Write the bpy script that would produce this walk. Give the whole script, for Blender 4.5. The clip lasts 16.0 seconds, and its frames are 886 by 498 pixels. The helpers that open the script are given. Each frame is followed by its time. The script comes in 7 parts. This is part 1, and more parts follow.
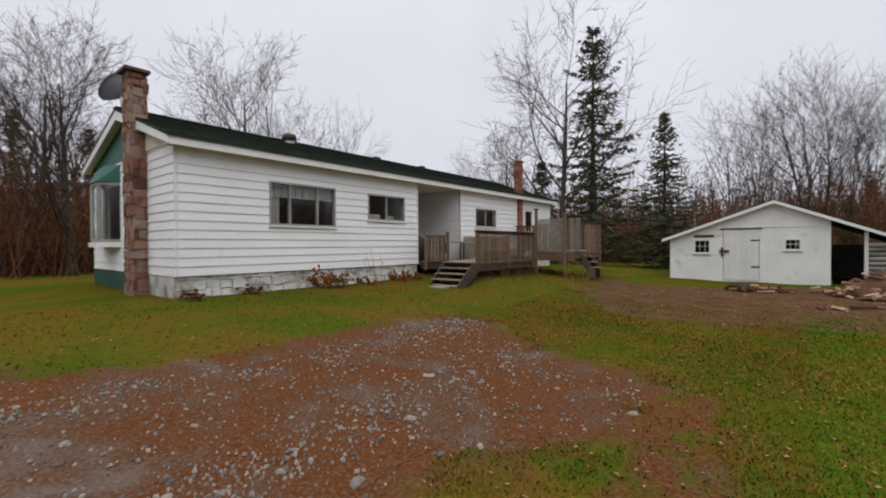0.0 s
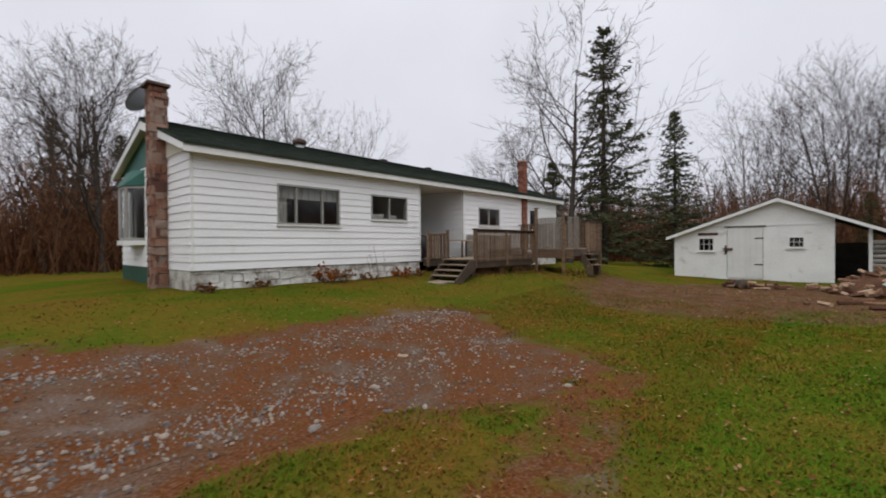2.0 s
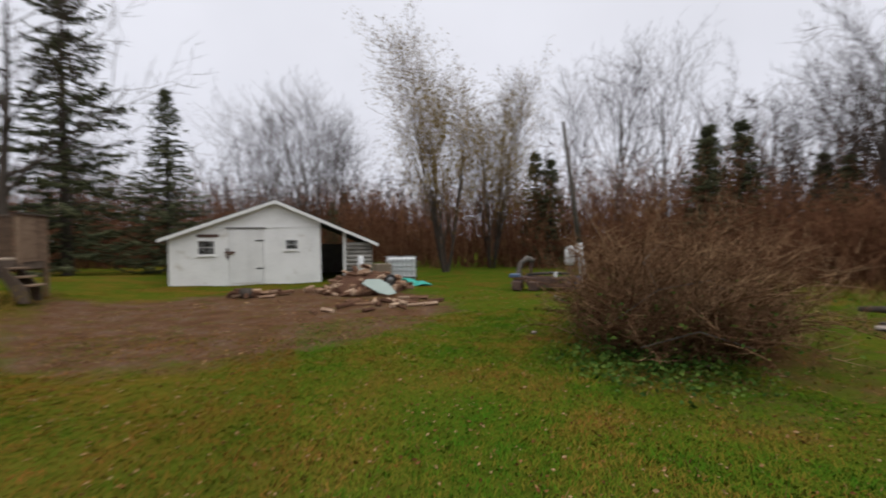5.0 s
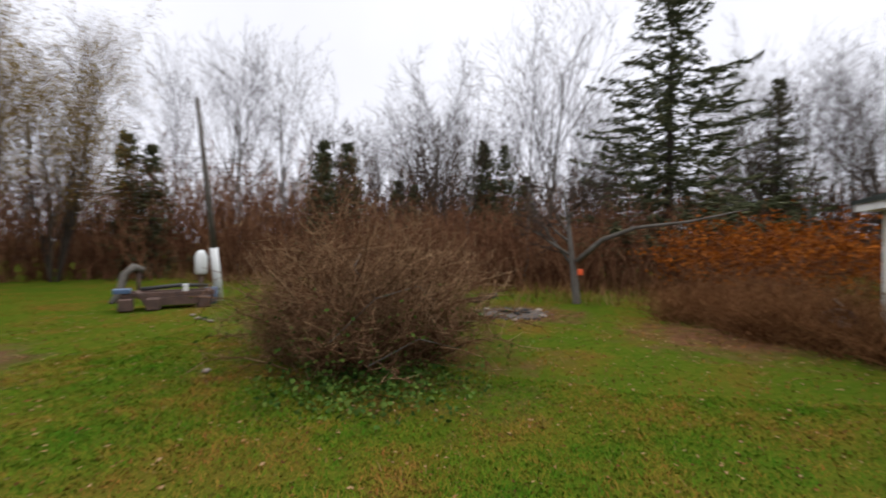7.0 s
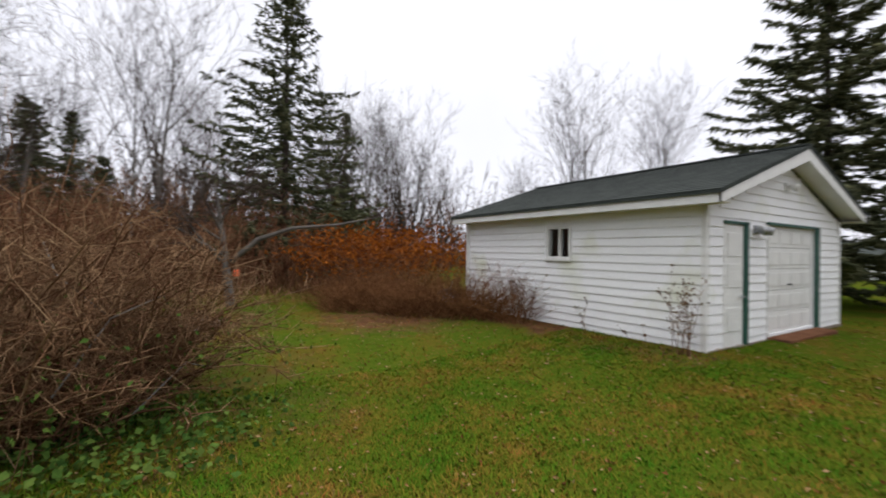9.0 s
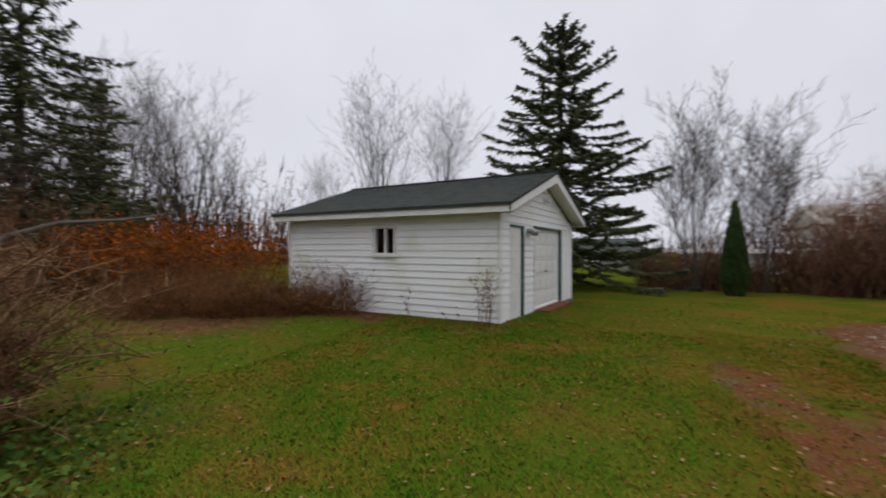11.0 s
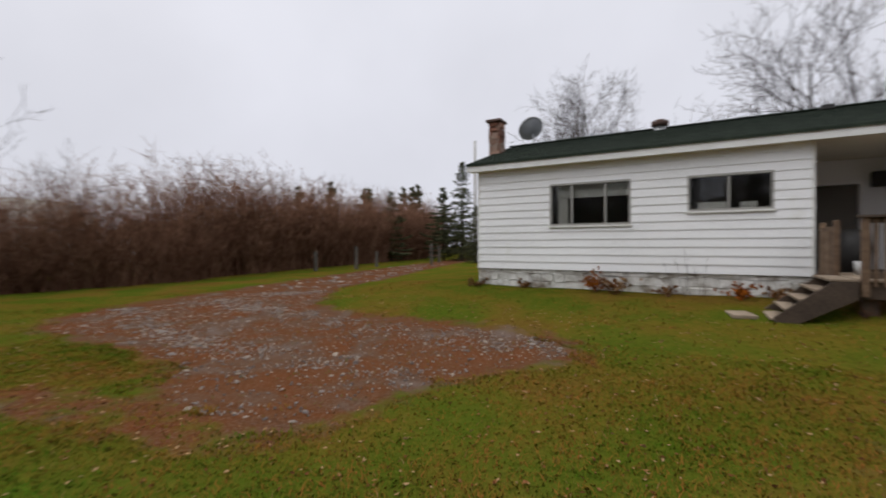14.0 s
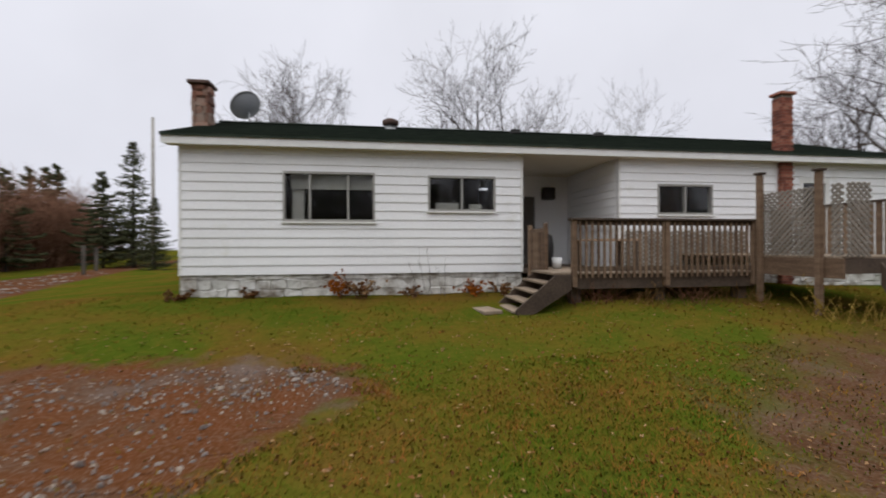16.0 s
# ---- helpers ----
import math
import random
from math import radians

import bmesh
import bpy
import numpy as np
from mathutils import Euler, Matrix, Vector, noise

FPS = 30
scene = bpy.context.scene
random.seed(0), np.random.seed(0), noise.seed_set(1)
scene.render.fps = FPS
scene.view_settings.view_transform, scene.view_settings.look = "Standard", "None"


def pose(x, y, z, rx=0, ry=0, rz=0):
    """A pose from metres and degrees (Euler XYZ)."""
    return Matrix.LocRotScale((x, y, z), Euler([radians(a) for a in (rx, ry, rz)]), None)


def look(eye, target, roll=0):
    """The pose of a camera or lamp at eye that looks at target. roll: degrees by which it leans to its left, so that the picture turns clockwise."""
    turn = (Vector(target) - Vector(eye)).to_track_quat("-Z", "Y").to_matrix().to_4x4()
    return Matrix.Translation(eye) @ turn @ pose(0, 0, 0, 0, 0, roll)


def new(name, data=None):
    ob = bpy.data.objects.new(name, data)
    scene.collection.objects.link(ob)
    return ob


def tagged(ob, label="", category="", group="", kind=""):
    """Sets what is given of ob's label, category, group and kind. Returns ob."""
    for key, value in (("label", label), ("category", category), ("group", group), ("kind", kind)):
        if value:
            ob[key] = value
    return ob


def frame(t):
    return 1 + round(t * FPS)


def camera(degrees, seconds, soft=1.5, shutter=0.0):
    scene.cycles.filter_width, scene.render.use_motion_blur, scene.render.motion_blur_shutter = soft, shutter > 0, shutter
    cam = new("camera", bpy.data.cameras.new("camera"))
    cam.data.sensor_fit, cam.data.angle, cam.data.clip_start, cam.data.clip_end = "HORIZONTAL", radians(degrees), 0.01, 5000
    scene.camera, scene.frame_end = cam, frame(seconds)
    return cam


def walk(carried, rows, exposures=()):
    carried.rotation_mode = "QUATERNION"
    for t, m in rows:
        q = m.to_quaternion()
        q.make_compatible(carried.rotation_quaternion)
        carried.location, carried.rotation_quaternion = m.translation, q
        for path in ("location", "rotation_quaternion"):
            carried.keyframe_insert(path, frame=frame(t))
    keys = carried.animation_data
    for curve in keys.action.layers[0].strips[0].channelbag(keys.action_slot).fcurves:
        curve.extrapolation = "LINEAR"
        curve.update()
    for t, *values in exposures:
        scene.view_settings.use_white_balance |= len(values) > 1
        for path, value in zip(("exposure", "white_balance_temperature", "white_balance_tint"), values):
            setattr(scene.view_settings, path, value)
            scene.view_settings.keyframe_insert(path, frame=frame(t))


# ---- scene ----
cam = camera(91.1, 16.0, soft=1.8, shutter=0.5)
ROWS = [
    (0, (1.496, -2.894, 1.633), (0.233, -1.344, 1.614), -0.3),
    (0.5, (1.785, -2.973, 1.606), (0.439, -1.495, 1.59), -0.3),
    (1, (2.052, -3.117, 1.586), (0.679, -1.663, 1.569), -0.2),
    (1.5, (2.28, -3.123, 1.567), (0.905, -1.672, 1.548), -0.3),
    (2, (2.45, -2.974, 1.556), (1.114, -1.486, 1.538), -0.4),
    (2.5, (2.473, -2.668, 1.563), (1.299, -1.049, 1.53), -0.2),
    (3, (2.413, -2.258, 1.575), (1.541, -0.458, 1.543), -0.2),
    (3.2, (2.383, -2.068, 1.579), (1.629, -0.216, 1.547), -0.2),
    (5.3, (1.573, 0.885, 1.745), (2.467, 2.674, 1.697), 0.0),
    (5.5, (1.533, 1.121, 1.746), (2.604, 2.809, 1.695), 0.6),
    (6, (1.545, 1.586, 1.736), (2.933, 3.025, 1.696), 0.6),
    (6.5, (1.567, 2.096, 1.706), (3.229, 3.208, 1.678), 0.7),
    (7, (1.545, 2.554, 1.679), (3.41, 3.277, 1.663), 0.7),
    (7.5, (1.472, 3.049, 1.653), (3.456, 3.299, 1.653), 0.7),
    (8, (1.587, 3.752, 1.632), (3.567, 3.47, 1.635), 0.9),
    (8.5, (1.624, 4.454, 1.63), (3.487, 3.728, 1.636), 1.0),
    (9, (1.63, 5.057, 1.609), (3.316, 3.982, 1.622), 0.8),
    (9.2, (1.63, 5.255, 1.609), (3.243, 4.072, 1.625), 0.7),
    (11.3, (1.595, 6.405, 1.609), (2.401, 4.574, 1.613), 0.1),
    (11.5, (1.567, 6.482, 1.609), (2.193, 4.583, 1.611), 0.0),
    (12, (1.527, 6.627, 1.617), (1.58, 4.627, 1.616), -0.2),
    (12.5, (1.586, 6.681, 1.644), (1.065, 4.75, 1.645), 0.2),
    (13, (1.916, 6.588, 1.677), (0.893, 4.87, 1.667), -0.1),
    (13.5, (2.406, 6.372, 1.664), (0.967, 4.983, 1.654), -0.2),
    (14, (2.758, 5.932, 1.63), (1.028, 4.928, 1.615), -0.1),
    (14.5, (2.745, 5.471, 1.597), (0.848, 4.838, 1.578), -0.3),
    (15, (2.426, 5.123, 1.579), (0.449, 4.82, 1.559), -0.2),
    (15.5, (1.884, 4.856, 1.57), (-0.115, 4.86, 1.556), -0.2),
    (16, (1.254, 4.683, 1.547), (-0.724, 4.975, 1.544), -0.2),
]
walk(cam, [(t, look(eye, ahead, roll)) for t, eye, ahead, roll in ROWS], exposures=((0.0, 0.0), (3.0, 0.0), (5.5, 0.1), (7.0, 0.4), (7.5, 0.62), (8.0, 0.72), (8.5, 0.65), (9.0, 0.4), (11.5, -0.08), (12.5, -0.1), (16.0, 0.05)))
# ---- sky and light: a bright overcast day ----
world = bpy.data.worlds.new("overcast")
scene.world = world
world.use_nodes = True
wn, wl = world.node_tree.nodes, world.node_tree.links
wn.clear()
w_out, w_bg = wn.new("ShaderNodeOutputWorld"), wn.new("ShaderNodeBackground")
w_sky = wn.new("ShaderNodeTexSky")
w_sky.sky_type, w_sky.sun_disc = "NISHITA", False
w_sky.sun_elevation, w_sky.sun_rotation = radians(38), radians(200)
w_tc, w_sep, w_ramp = wn.new("ShaderNodeTexCoord"), wn.new("ShaderNodeSeparateXYZ"), wn.new("ShaderNodeValToRGB")
w_noise, w_mul, w_mix, w_gain = wn.new("ShaderNodeTexNoise"), wn.new("ShaderNodeMapRange"), wn.new("ShaderNodeMix"), wn.new("ShaderNodeVectorMath")
wl.new(w_tc.outputs["Generated"], w_sep.inputs[0])
wl.new(w_sep.outputs["Z"], w_ramp.inputs[0])
# overcast luminance: the zenith about three times the horizon
for i, (p, c) in enumerate(((0.0, (0.220, 0.222, 0.246)), (0.50, (0.240, 0.242, 0.264)), (0.68, (0.38, 0.382, 0.395)), (1.0, (0.66, 0.66, 0.672)))):
    e = w_ramp.color_ramp.elements[0] if i == 0 else (w_ramp.color_ramp.elements[-1] if i == 3 else w_ramp.color_ramp.elements.new(p))
    e.position, e.color = p, (*c, 1)
w_noise.inputs["Scale"].default_value, w_noise.inputs["Detail"].default_value = 2.2, 4
wl.new(w_tc.outputs["Generated"], w_noise.inputs["Vector"])
w_mul.inputs["From Min"].default_value, w_mul.inputs["From Max"].default_value = 0.3, 0.7
w_mul.inputs["To Min"].default_value, w_mul.inputs["To Max"].default_value = 3.1, 3.5
wl.new(w_noise.outputs["Fac"], w_mul.inputs["Value"])
w_gain.operation = "SCALE"
wl.new(w_ramp.outputs[0], w_gain.inputs[0])
wl.new(w_mul.outputs[0], w_gain.inputs["Scale"])
w_scl = wn.new("ShaderNodeVectorMath")
w_scl.operation, w_scl.inputs["Scale"].default_value = "SCALE", 0.06
wl.new(w_sky.outputs[0], w_scl.inputs[0])
w_mix.data_type, w_mix.inputs["Factor"].default_value = "RGBA", 0.96
wl.new(w_scl.outputs[0], w_mix.inputs[6])
wl.new(w_gain.outputs[0], w_mix.inputs[7])
wl.new(w_mix.outputs[2], w_bg.inputs[0])
w_bg.inputs[1].default_value = 1.0
wl.new(w_bg.outputs[0], w_out.inputs[0])
sun = new("sun", bpy.data.lights.new("sun", "SUN"))
sun.data.energy, sun.data.angle, sun.data.color = 0.7, radians(60), (1.0, 0.97, 0.93)
sun.matrix_world = look((10, -8, 14), (0, 0, 0))

# ---- materials ----


def material(name, colours, scale=4.0, rough=0.8, bump=0.3, fine=40.0, metal=0.0, per_object=0.0, per_island=0.0, stretch=(1, 1, 1), transmission=0.0, spec=0.4, stain=None):
    """Procedural surface: a broad colour variation, a fine grain, optional stains and a bump."""
    m = bpy.data.materials.new(name)
    m.use_nodes = True
    n, l = m.node_tree.nodes, m.node_tree.links
    b = n["Principled BSDF"]
    tc, mp = n.new("ShaderNodeTexCoord"), n.new("ShaderNodeMapping")
    mp.inputs["Scale"].default_value = stretch
    l.new(tc.outputs["Object"], mp.inputs[0])
    big, small, ramp = n.new("ShaderNodeTexNoise"), n.new("ShaderNodeTexNoise"), n.new("ShaderNodeValToRGB")
    big.inputs["Scale"].default_value, big.inputs["Detail"].default_value = scale, 6
    small.inputs["Scale"].default_value, small.inputs["Detail"].default_value = fine, 4
    for q in (big, small):
        l.new(mp.outputs[0], q.inputs["Vector"])
    mix = n.new("ShaderNodeMath")
    mix.operation, mix.inputs[1].default_value = "MULTIPLY_ADD", 0.45
    l.new(small.outputs["Fac"], mix.inputs[0])
    half = n.new("ShaderNodeMath")
    half.operation, half.inputs[1].default_value = "MULTIPLY", 0.55
    l.new(big.outputs["Fac"], half.inputs[0])
    l.new(half.outputs[0], mix.inputs[2])
    value = mix.outputs[0]
    for amount, kind in ((per_object, "ShaderNodeObjectInfo"), (per_island, "ShaderNodeNewGeometry")):
        if amount:
            info, add = n.new(kind), n.new("ShaderNodeMath")
            add.operation, add.inputs[1].default_value = "MULTIPLY_ADD", amount
            l.new(info.outputs["Random" if kind == "ShaderNodeObjectInfo" else "Random Per Island"], add.inputs[0])
            sub = n.new("ShaderNodeMath")
            sub.operation, sub.inputs[1].default_value = "SUBTRACT", amount / 2
            l.new(value, sub.inputs[0])
            l.new(sub.outputs[0], add.inputs[2])
            value = add.outputs[0]
    l.new(value, ramp.inputs[0])
    els = ramp.color_ramp.elements
    for i, c in enumerate(colours):
        p = 0.28 + 0.44 * i / max(1, len(colours) - 1)
        e = els[0] if i == 0 else (els[-1] if i == len(colours) - 1 else els.new(p))
        e.position, e.color = p, (*c, 1)
    if len(colours) == 1:
        els[1].color = (*colours[0], 1)
    colour = ramp.outputs[0]
    if stain:
        s_col, s_scale, s_low, s_high = stain
        st, rg, mx = n.new("ShaderNodeTexNoise"), n.new("ShaderNodeMapRange"), n.new("ShaderNodeMix")
        st.inputs["Scale"].default_value, st.inputs["Detail"].default_value = s_scale, 5
        l.new(tc.outputs["Object"], st.inputs["Vector"])
        rg.inputs["From Min"].default_value, rg.inputs["From Max"].default_value = s_low, s_high
        l.new(st.outputs["Fac"], rg.inputs["Value"])
        mx.data_type = "RGBA"
        l.new(rg.outputs[0], mx.inputs["Factor"])
        l.new(colour, mx.inputs[6])
        mx.inputs[7].default_value = (*s_col, 1)
        colour = mx.outputs[2]
    l.new(colour, b.inputs["Base Color"])
    b.inputs["Roughness"].default_value, b.inputs["Metallic"].default_value = rough, metal
    b.inputs["Specular IOR Level"].default_value = spec
    if transmission:
        b.inputs["Transmission Weight"].default_value = transmission
    if bump:
        bp = n.new("ShaderNodeBump")
        bp.inputs["Strength"].default_value, bp.inputs["Distance"].default_value = bump, 0.02
        l.new(mix.outputs[0], bp.inputs["Height"])
        l.new(bp.outputs[0], b.inputs["Normal"])
    return m


M_SIDING = material("white_siding", [(0.74, 0.745, 0.755), (0.81, 0.815, 0.825), (0.84, 0.845, 0.855)], 0.7, 0.5, 0.05, 20, per_object=0.08, stain=((0.66, 0.66, 0.60), 1.3, 0.66, 0.82))
M_GSIDING = material("garage_siding", [(0.75, 0.755, 0.765), (0.82, 0.825, 0.835), (0.85, 0.855, 0.865)], 0.7, 0.5, 0.05, 20, per_object=0.08, stain=((0.58, 0.60, 0.42), 0.9, 0.56, 0.78))
M_TRIM = material("white_trim", [(0.66, 0.66, 0.64), (0.80, 0.80, 0.78)], 3, 0.5, 0.1, 30)
M_SOFFIT = material("cream_soffit", [(0.62, 0.58, 0.47), (0.70, 0.66, 0.55)], 2, 0.7, 0.1, 30)
M_SHINGLE = material("green_black_shingle", [(0.018, 0.026, 0.020), (0.034, 0.045, 0.034), (0.055, 0.068, 0.052)], 3.0, 0.95, 0.5, 45, per_island=0.25, spec=0.15)
M_GSHINGLE = material("dark_shingle", [(0.028, 0.034, 0.032), (0.048, 0.056, 0.052), (0.07, 0.078, 0.07)], 3.0, 0.95, 0.5, 45, per_island=0.25, spec=0.15)
M_GREEN = material("green_paint", [(0.012, 0.06, 0.045), (0.02, 0.09, 0.068)], 3, 0.45, 0.15, 30)
M_TEAL = material("teal_gable_paint", [(0.02, 0.095, 0.075), (0.03, 0.125, 0.10)], 3, 0.55, 0.15, 30)
M_STONE = material("fieldstone", [(0.11, 0.052, 0.038), (0.21, 0.092, 0.060), (0.29, 0.155, 0.11), (0.27, 0.20, 0.16)], 3, 0.9, 0.6, 26, per_object=0.5)
M_MORTAR = material("mortar", [(0.17, 0.135, 0.11), (0.25, 0.205, 0.17)], 6, 0.95, 0.6, 60)
M_LIME = material("lime_mortar", [(0.30, 0.28, 0.25), (0.44, 0.41, 0.37)], 6, 0.95, 0.7, 40)
M_BRICK = material("red_brick", [(0.14, 0.05, 0.035), (0.26, 0.085, 0.055), (0.34, 0.15, 0.10)], 4, 0.9, 0.5, 40, per_island=0.5)
M_FOUND = material("whitewashed_stone", [(0.30, 0.28, 0.25), (0.55, 0.54, 0.51), (0.70, 0.69, 0.67)], 2.5, 0.9, 0.7, 18, per_island=0.25, stain=((0.20, 0.165, 0.125), 3.2, 0.48, 0.70))
M_ALU = material("aluminium_frame", [(0.30, 0.29, 0.27), (0.42, 0.41, 0.38)], 5, 0.45, 0.1, 40, metal=0.4)
M_WOOD = material("weathered_deck_wood", [(0.085, 0.050, 0.030), (0.160, 0.102, 0.063), (0.235, 0.160, 0.105)], 2.0, 0.85, 0.5, 22, per_object=0.3, stretch=(1, 1, 6))
M_WOODD = material("dark_brown_wood", [(0.040, 0.027, 0.019), (0.075, 0.052, 0.037), (0.115, 0.083, 0.060)], 2.0, 0.85, 0.5, 22, per_object=0.3)
M_TREAD = material("pale_tread_wood", [(0.15, 0.11, 0.075), (0.23, 0.175, 0.125), (0.31, 0.245, 0.18)], 2.0, 0.8, 0.4, 22, per_object=0.25)
M_LATTICE = material("grey_lattice_wood", [(0.17, 0.15, 0.125), (0.27, 0.24, 0.205)], 2.0, 0.85, 0.4, 22, per_island=0.3)
M_WHITEWALL = material("whitewashed_block", [(0.62, 0.62, 0.60), (0.74, 0.74, 0.72), (0.80, 0.80, 0.785)], 1.2, 0.8, 0.4, 16, stain=((0.42, 0.38, 0.30), 1.6, 0.63, 0.78))
M_BOARD = material("whitewashed_board", [(0.60, 0.60, 0.58), (0.74, 0.74, 0.72)], 2, 0.8, 0.3, 20, per_object=0.15)
M_LOG = material("grey_log", [(0.13, 0.12, 0.105), (0.25, 0.235, 0.21), (0.36, 0.34, 0.31)], 3, 0.9, 0.5, 25, per_object=0.4)
# near-black that paints in the shade of interiors and under the deck
M_DARK = material("painted_shade_dark", [(0.016, 0.015, 0.014), (0.03, 0.028, 0.025)], 2, 0.9, 0.1)
M_ROOM = material("painted_dim_room", [(0.10, 0.09, 0.08), (0.16, 0.145, 0.125)], 2, 0.9, 0.1)
M_CURTAIN = material("pale_curtain", [(0.45, 0.44, 0.40), (0.60, 0.59, 0.55)], 6, 0.9, 0.2, 30, stretch=(1, 8, 1))
M_METAL = material("galvanised_metal", [(0.28, 0.29, 0.30), (0.42, 0.43, 0.44)], 4, 0.45, 0.2, 30, metal=0.7)
M_DISH = material("grey_dish_paint", [(0.25, 0.26, 0.275), (0.33, 0.34, 0.355)], 3, 0.5, 0.05)
M_BLACK = material("black_iron", [(0.015, 0.015, 0.015), (0.035, 0.032, 0.03)], 6, 0.6, 0.3)
M_RUST = material("rusty_steel", [(0.04, 0.028, 0.025), (0.085, 0.05, 0.04), (0.14, 0.08, 0.055)], 5, 0.8, 0.4, 30)
M_BARK = material("grey_brown_bark", [(0.035, 0.028, 0.023), (0.066, 0.054, 0.045), (0.11, 0.094, 0.08)], 3, 0.95, 0.8, 25, stretch=(1, 1, 0.3), spec=0.0)
M_PALEBARK = material("pale_grey_bark", [(0.07, 0.061, 0.053), (0.12, 0.108, 0.096), (0.19, 0.175, 0.158)], 3, 0.95, 0.6, 25, stretch=(1, 1, 0.4), spec=0.0)
M_TWIG = material("dark_twig", [(0.036, 0.026, 0.021), (0.062, 0.047, 0.039), (0.095, 0.074, 0.062)], 1.0, 0.95, 0.0, per_island=0.3, spec=0.0)
M_REDTWIG = material("red_brown_twig", [(0.060, 0.026, 0.015), (0.132, 0.060, 0.033), (0.21, 0.11, 0.06)], 0.8, 0.95, 0.0, per_island=0.5, spec=0.0)
M_BUSHTWIG = material("bush_twig", [(0.075, 0.036, 0.02), (0.15, 0.08, 0.042), (0.27, 0.175, 0.10)], 0.8, 0.95, 0.0, per_island=0.5, spec=0.0)
M_ORANGE = material("rust_orange_leaf", [(0.12, 0.036, 0.008), (0.27, 0.075, 0.012), (0.40, 0.13, 0.02)], 1.0, 0.9, 0.0, per_island=0.5, spec=0.0)
M_YELLOW = material("yellow_willow_leaf", [(0.13, 0.085, 0.02), (0.22, 0.145, 0.032), (0.31, 0.22, 0.055)], 1.0, 0.9, 0.0, per_island=0.5, spec=0.0)
M_YTWIG = material("yellow_brown_twig", [(0.09, 0.06, 0.03), (0.15, 0.10, 0.045), (0.21, 0.145, 0.065)], 1.0, 0.95, 0.0, per_island=0.3, spec=0.0)
M_NEEDLE = material("spruce_needle", [(0.042, 0.050, 0.028), (0.085, 0.094, 0.052), (0.14, 0.14, 0.075)], 1.0, 0.95, 0.0, per_island=0.4, spec=0.0)
M_CEDAR = material("cedar_green", [(0.022, 0.042, 0.014), (0.045, 0.075, 0.024), (0.07, 0.10, 0.035)], 1.0, 0.95, 0.0, per_island=0.4, spec=0.0)
M_BLADE = material("grass_blade", [(0.036, 0.092, 0.006), (0.082, 0.098, 0.009), (0.165, 0.088, 0.016), (0.24, 0.085, 0.024)], 0.8, 0.85, 0.0, 3.0, per_island=0.24, spec=0.0)
M_GREENBLADE = material("green_grass_blade", [(0.033, 0.114, 0.008), (0.063, 0.134, 0.009), (0.145, 0.134, 0.016), (0.26, 0.118, 0.030)], 0.8, 0.85, 0.0, 3.0, per_island=0.24, spec=0.0)
M_HEDGE = material("hedge_twig", [(0.085, 0.042, 0.027), (0.175, 0.09, 0.058), (0.26, 0.15, 0.10)], 0.6, 0.95, 0.0, per_island=0.5, spec=0.0)
M_HEAP = material("dead_brown_stem", [(0.07, 0.030, 0.013), (0.14, 0.062, 0.026), (0.21, 0.105, 0.048)], 1.0, 0.95, 0.0, per_island=0.5, spec=0.0)
M_STRAW = material("dead_straw", [(0.10, 0.05, 0.018), (0.17, 0.095, 0.034), (0.23, 0.145, 0.06)], 0.6, 0.9, 0.0, per_island=0.5, spec=0.0)
M_LITTER = material("fallen_leaf", [(0.07, 0.028, 0.012), (0.15, 0.060, 0.023), (0.21, 0.105, 0.045), (0.30, 0.19, 0.10)], 0.5, 0.85, 0.0, per_island=0.7, spec=0.0)
M_GRAVEL = material("grey_gravel", [(0.10, 0.079, 0.070), (0.155, 0.134, 0.124), (0.215, 0.190, 0.176), (0.29, 0.24, 0.195)], 2.0, 0.8, 0.3, 30, per_island=0.6, spec=0.15)
M_GROUNDIVY = material("low_green_leaf", [(0.03, 0.065, 0.014), (0.055, 0.105, 0.02), (0.10, 0.145, 0.03)], 1.0, 0.8, 0.0, per_island=0.5, spec=0.0)
M_PLASTIC = material("white_tote_plastic", [(0.62, 0.63, 0.63), (0.72, 0.73, 0.73)], 3, 0.4, 0.1)
M_TARP = material("teal_tarp", [(0.02, 0.28, 0.22), (0.04, 0.40, 0.32)], 5, 0.5, 0.3)
M_PALEBLUE = material("pale_green_panel", [(0.30, 0.37, 0.33), (0.38, 0.45, 0.41)], 3, 0.5, 0.1)
M_RUBBER = material("black_rubber", [(0.012, 0.012, 0.012), (0.025, 0.025, 0.025)], 6, 0.8, 0.2)
M_SPLIT = material("split_firewood", [(0.085, 0.045, 0.03), (0.20, 0.115, 0.072), (0.42, 0.30, 0.21)], 4, 0.9, 0.5, 30, per_object=0.6, spec=0.0)
M_TAG = material("orange_tag", [(0.75, 0.09, 0.02), (0.85, 0.12, 0.03)], 4, 0.6, 0.0)
M_RED = material("red_car_paint", [(0.35, 0.02, 0.015), (0.45, 0.03, 0.02)], 3, 0.35, 0.0)
M_BLUE = material("blue_plastic", [(0.05, 0.09, 0.17), (0.08, 0.13, 0.22)], 3, 0.5, 0.0)
M_ASH = material("ash_and_char", [(0.025, 0.019, 0.016), (0.06, 0.046, 0.038), (0.13, 0.108, 0.092)], 5, 0.95, 0.6, 30)
M_SOIL = material("bare_brown_soil", [(0.09, 0.042, 0.024), (0.15, 0.072, 0.042), (0.21, 0.115, 0.07)], 2, 0.95, 0.6, 30, spec=0.0)
M_GLASS = bpy.data.materials.new("window_glass")
M_GLASS.use_nodes = True
_g = M_GLASS.node_tree.nodes["Principled BSDF"].inputs
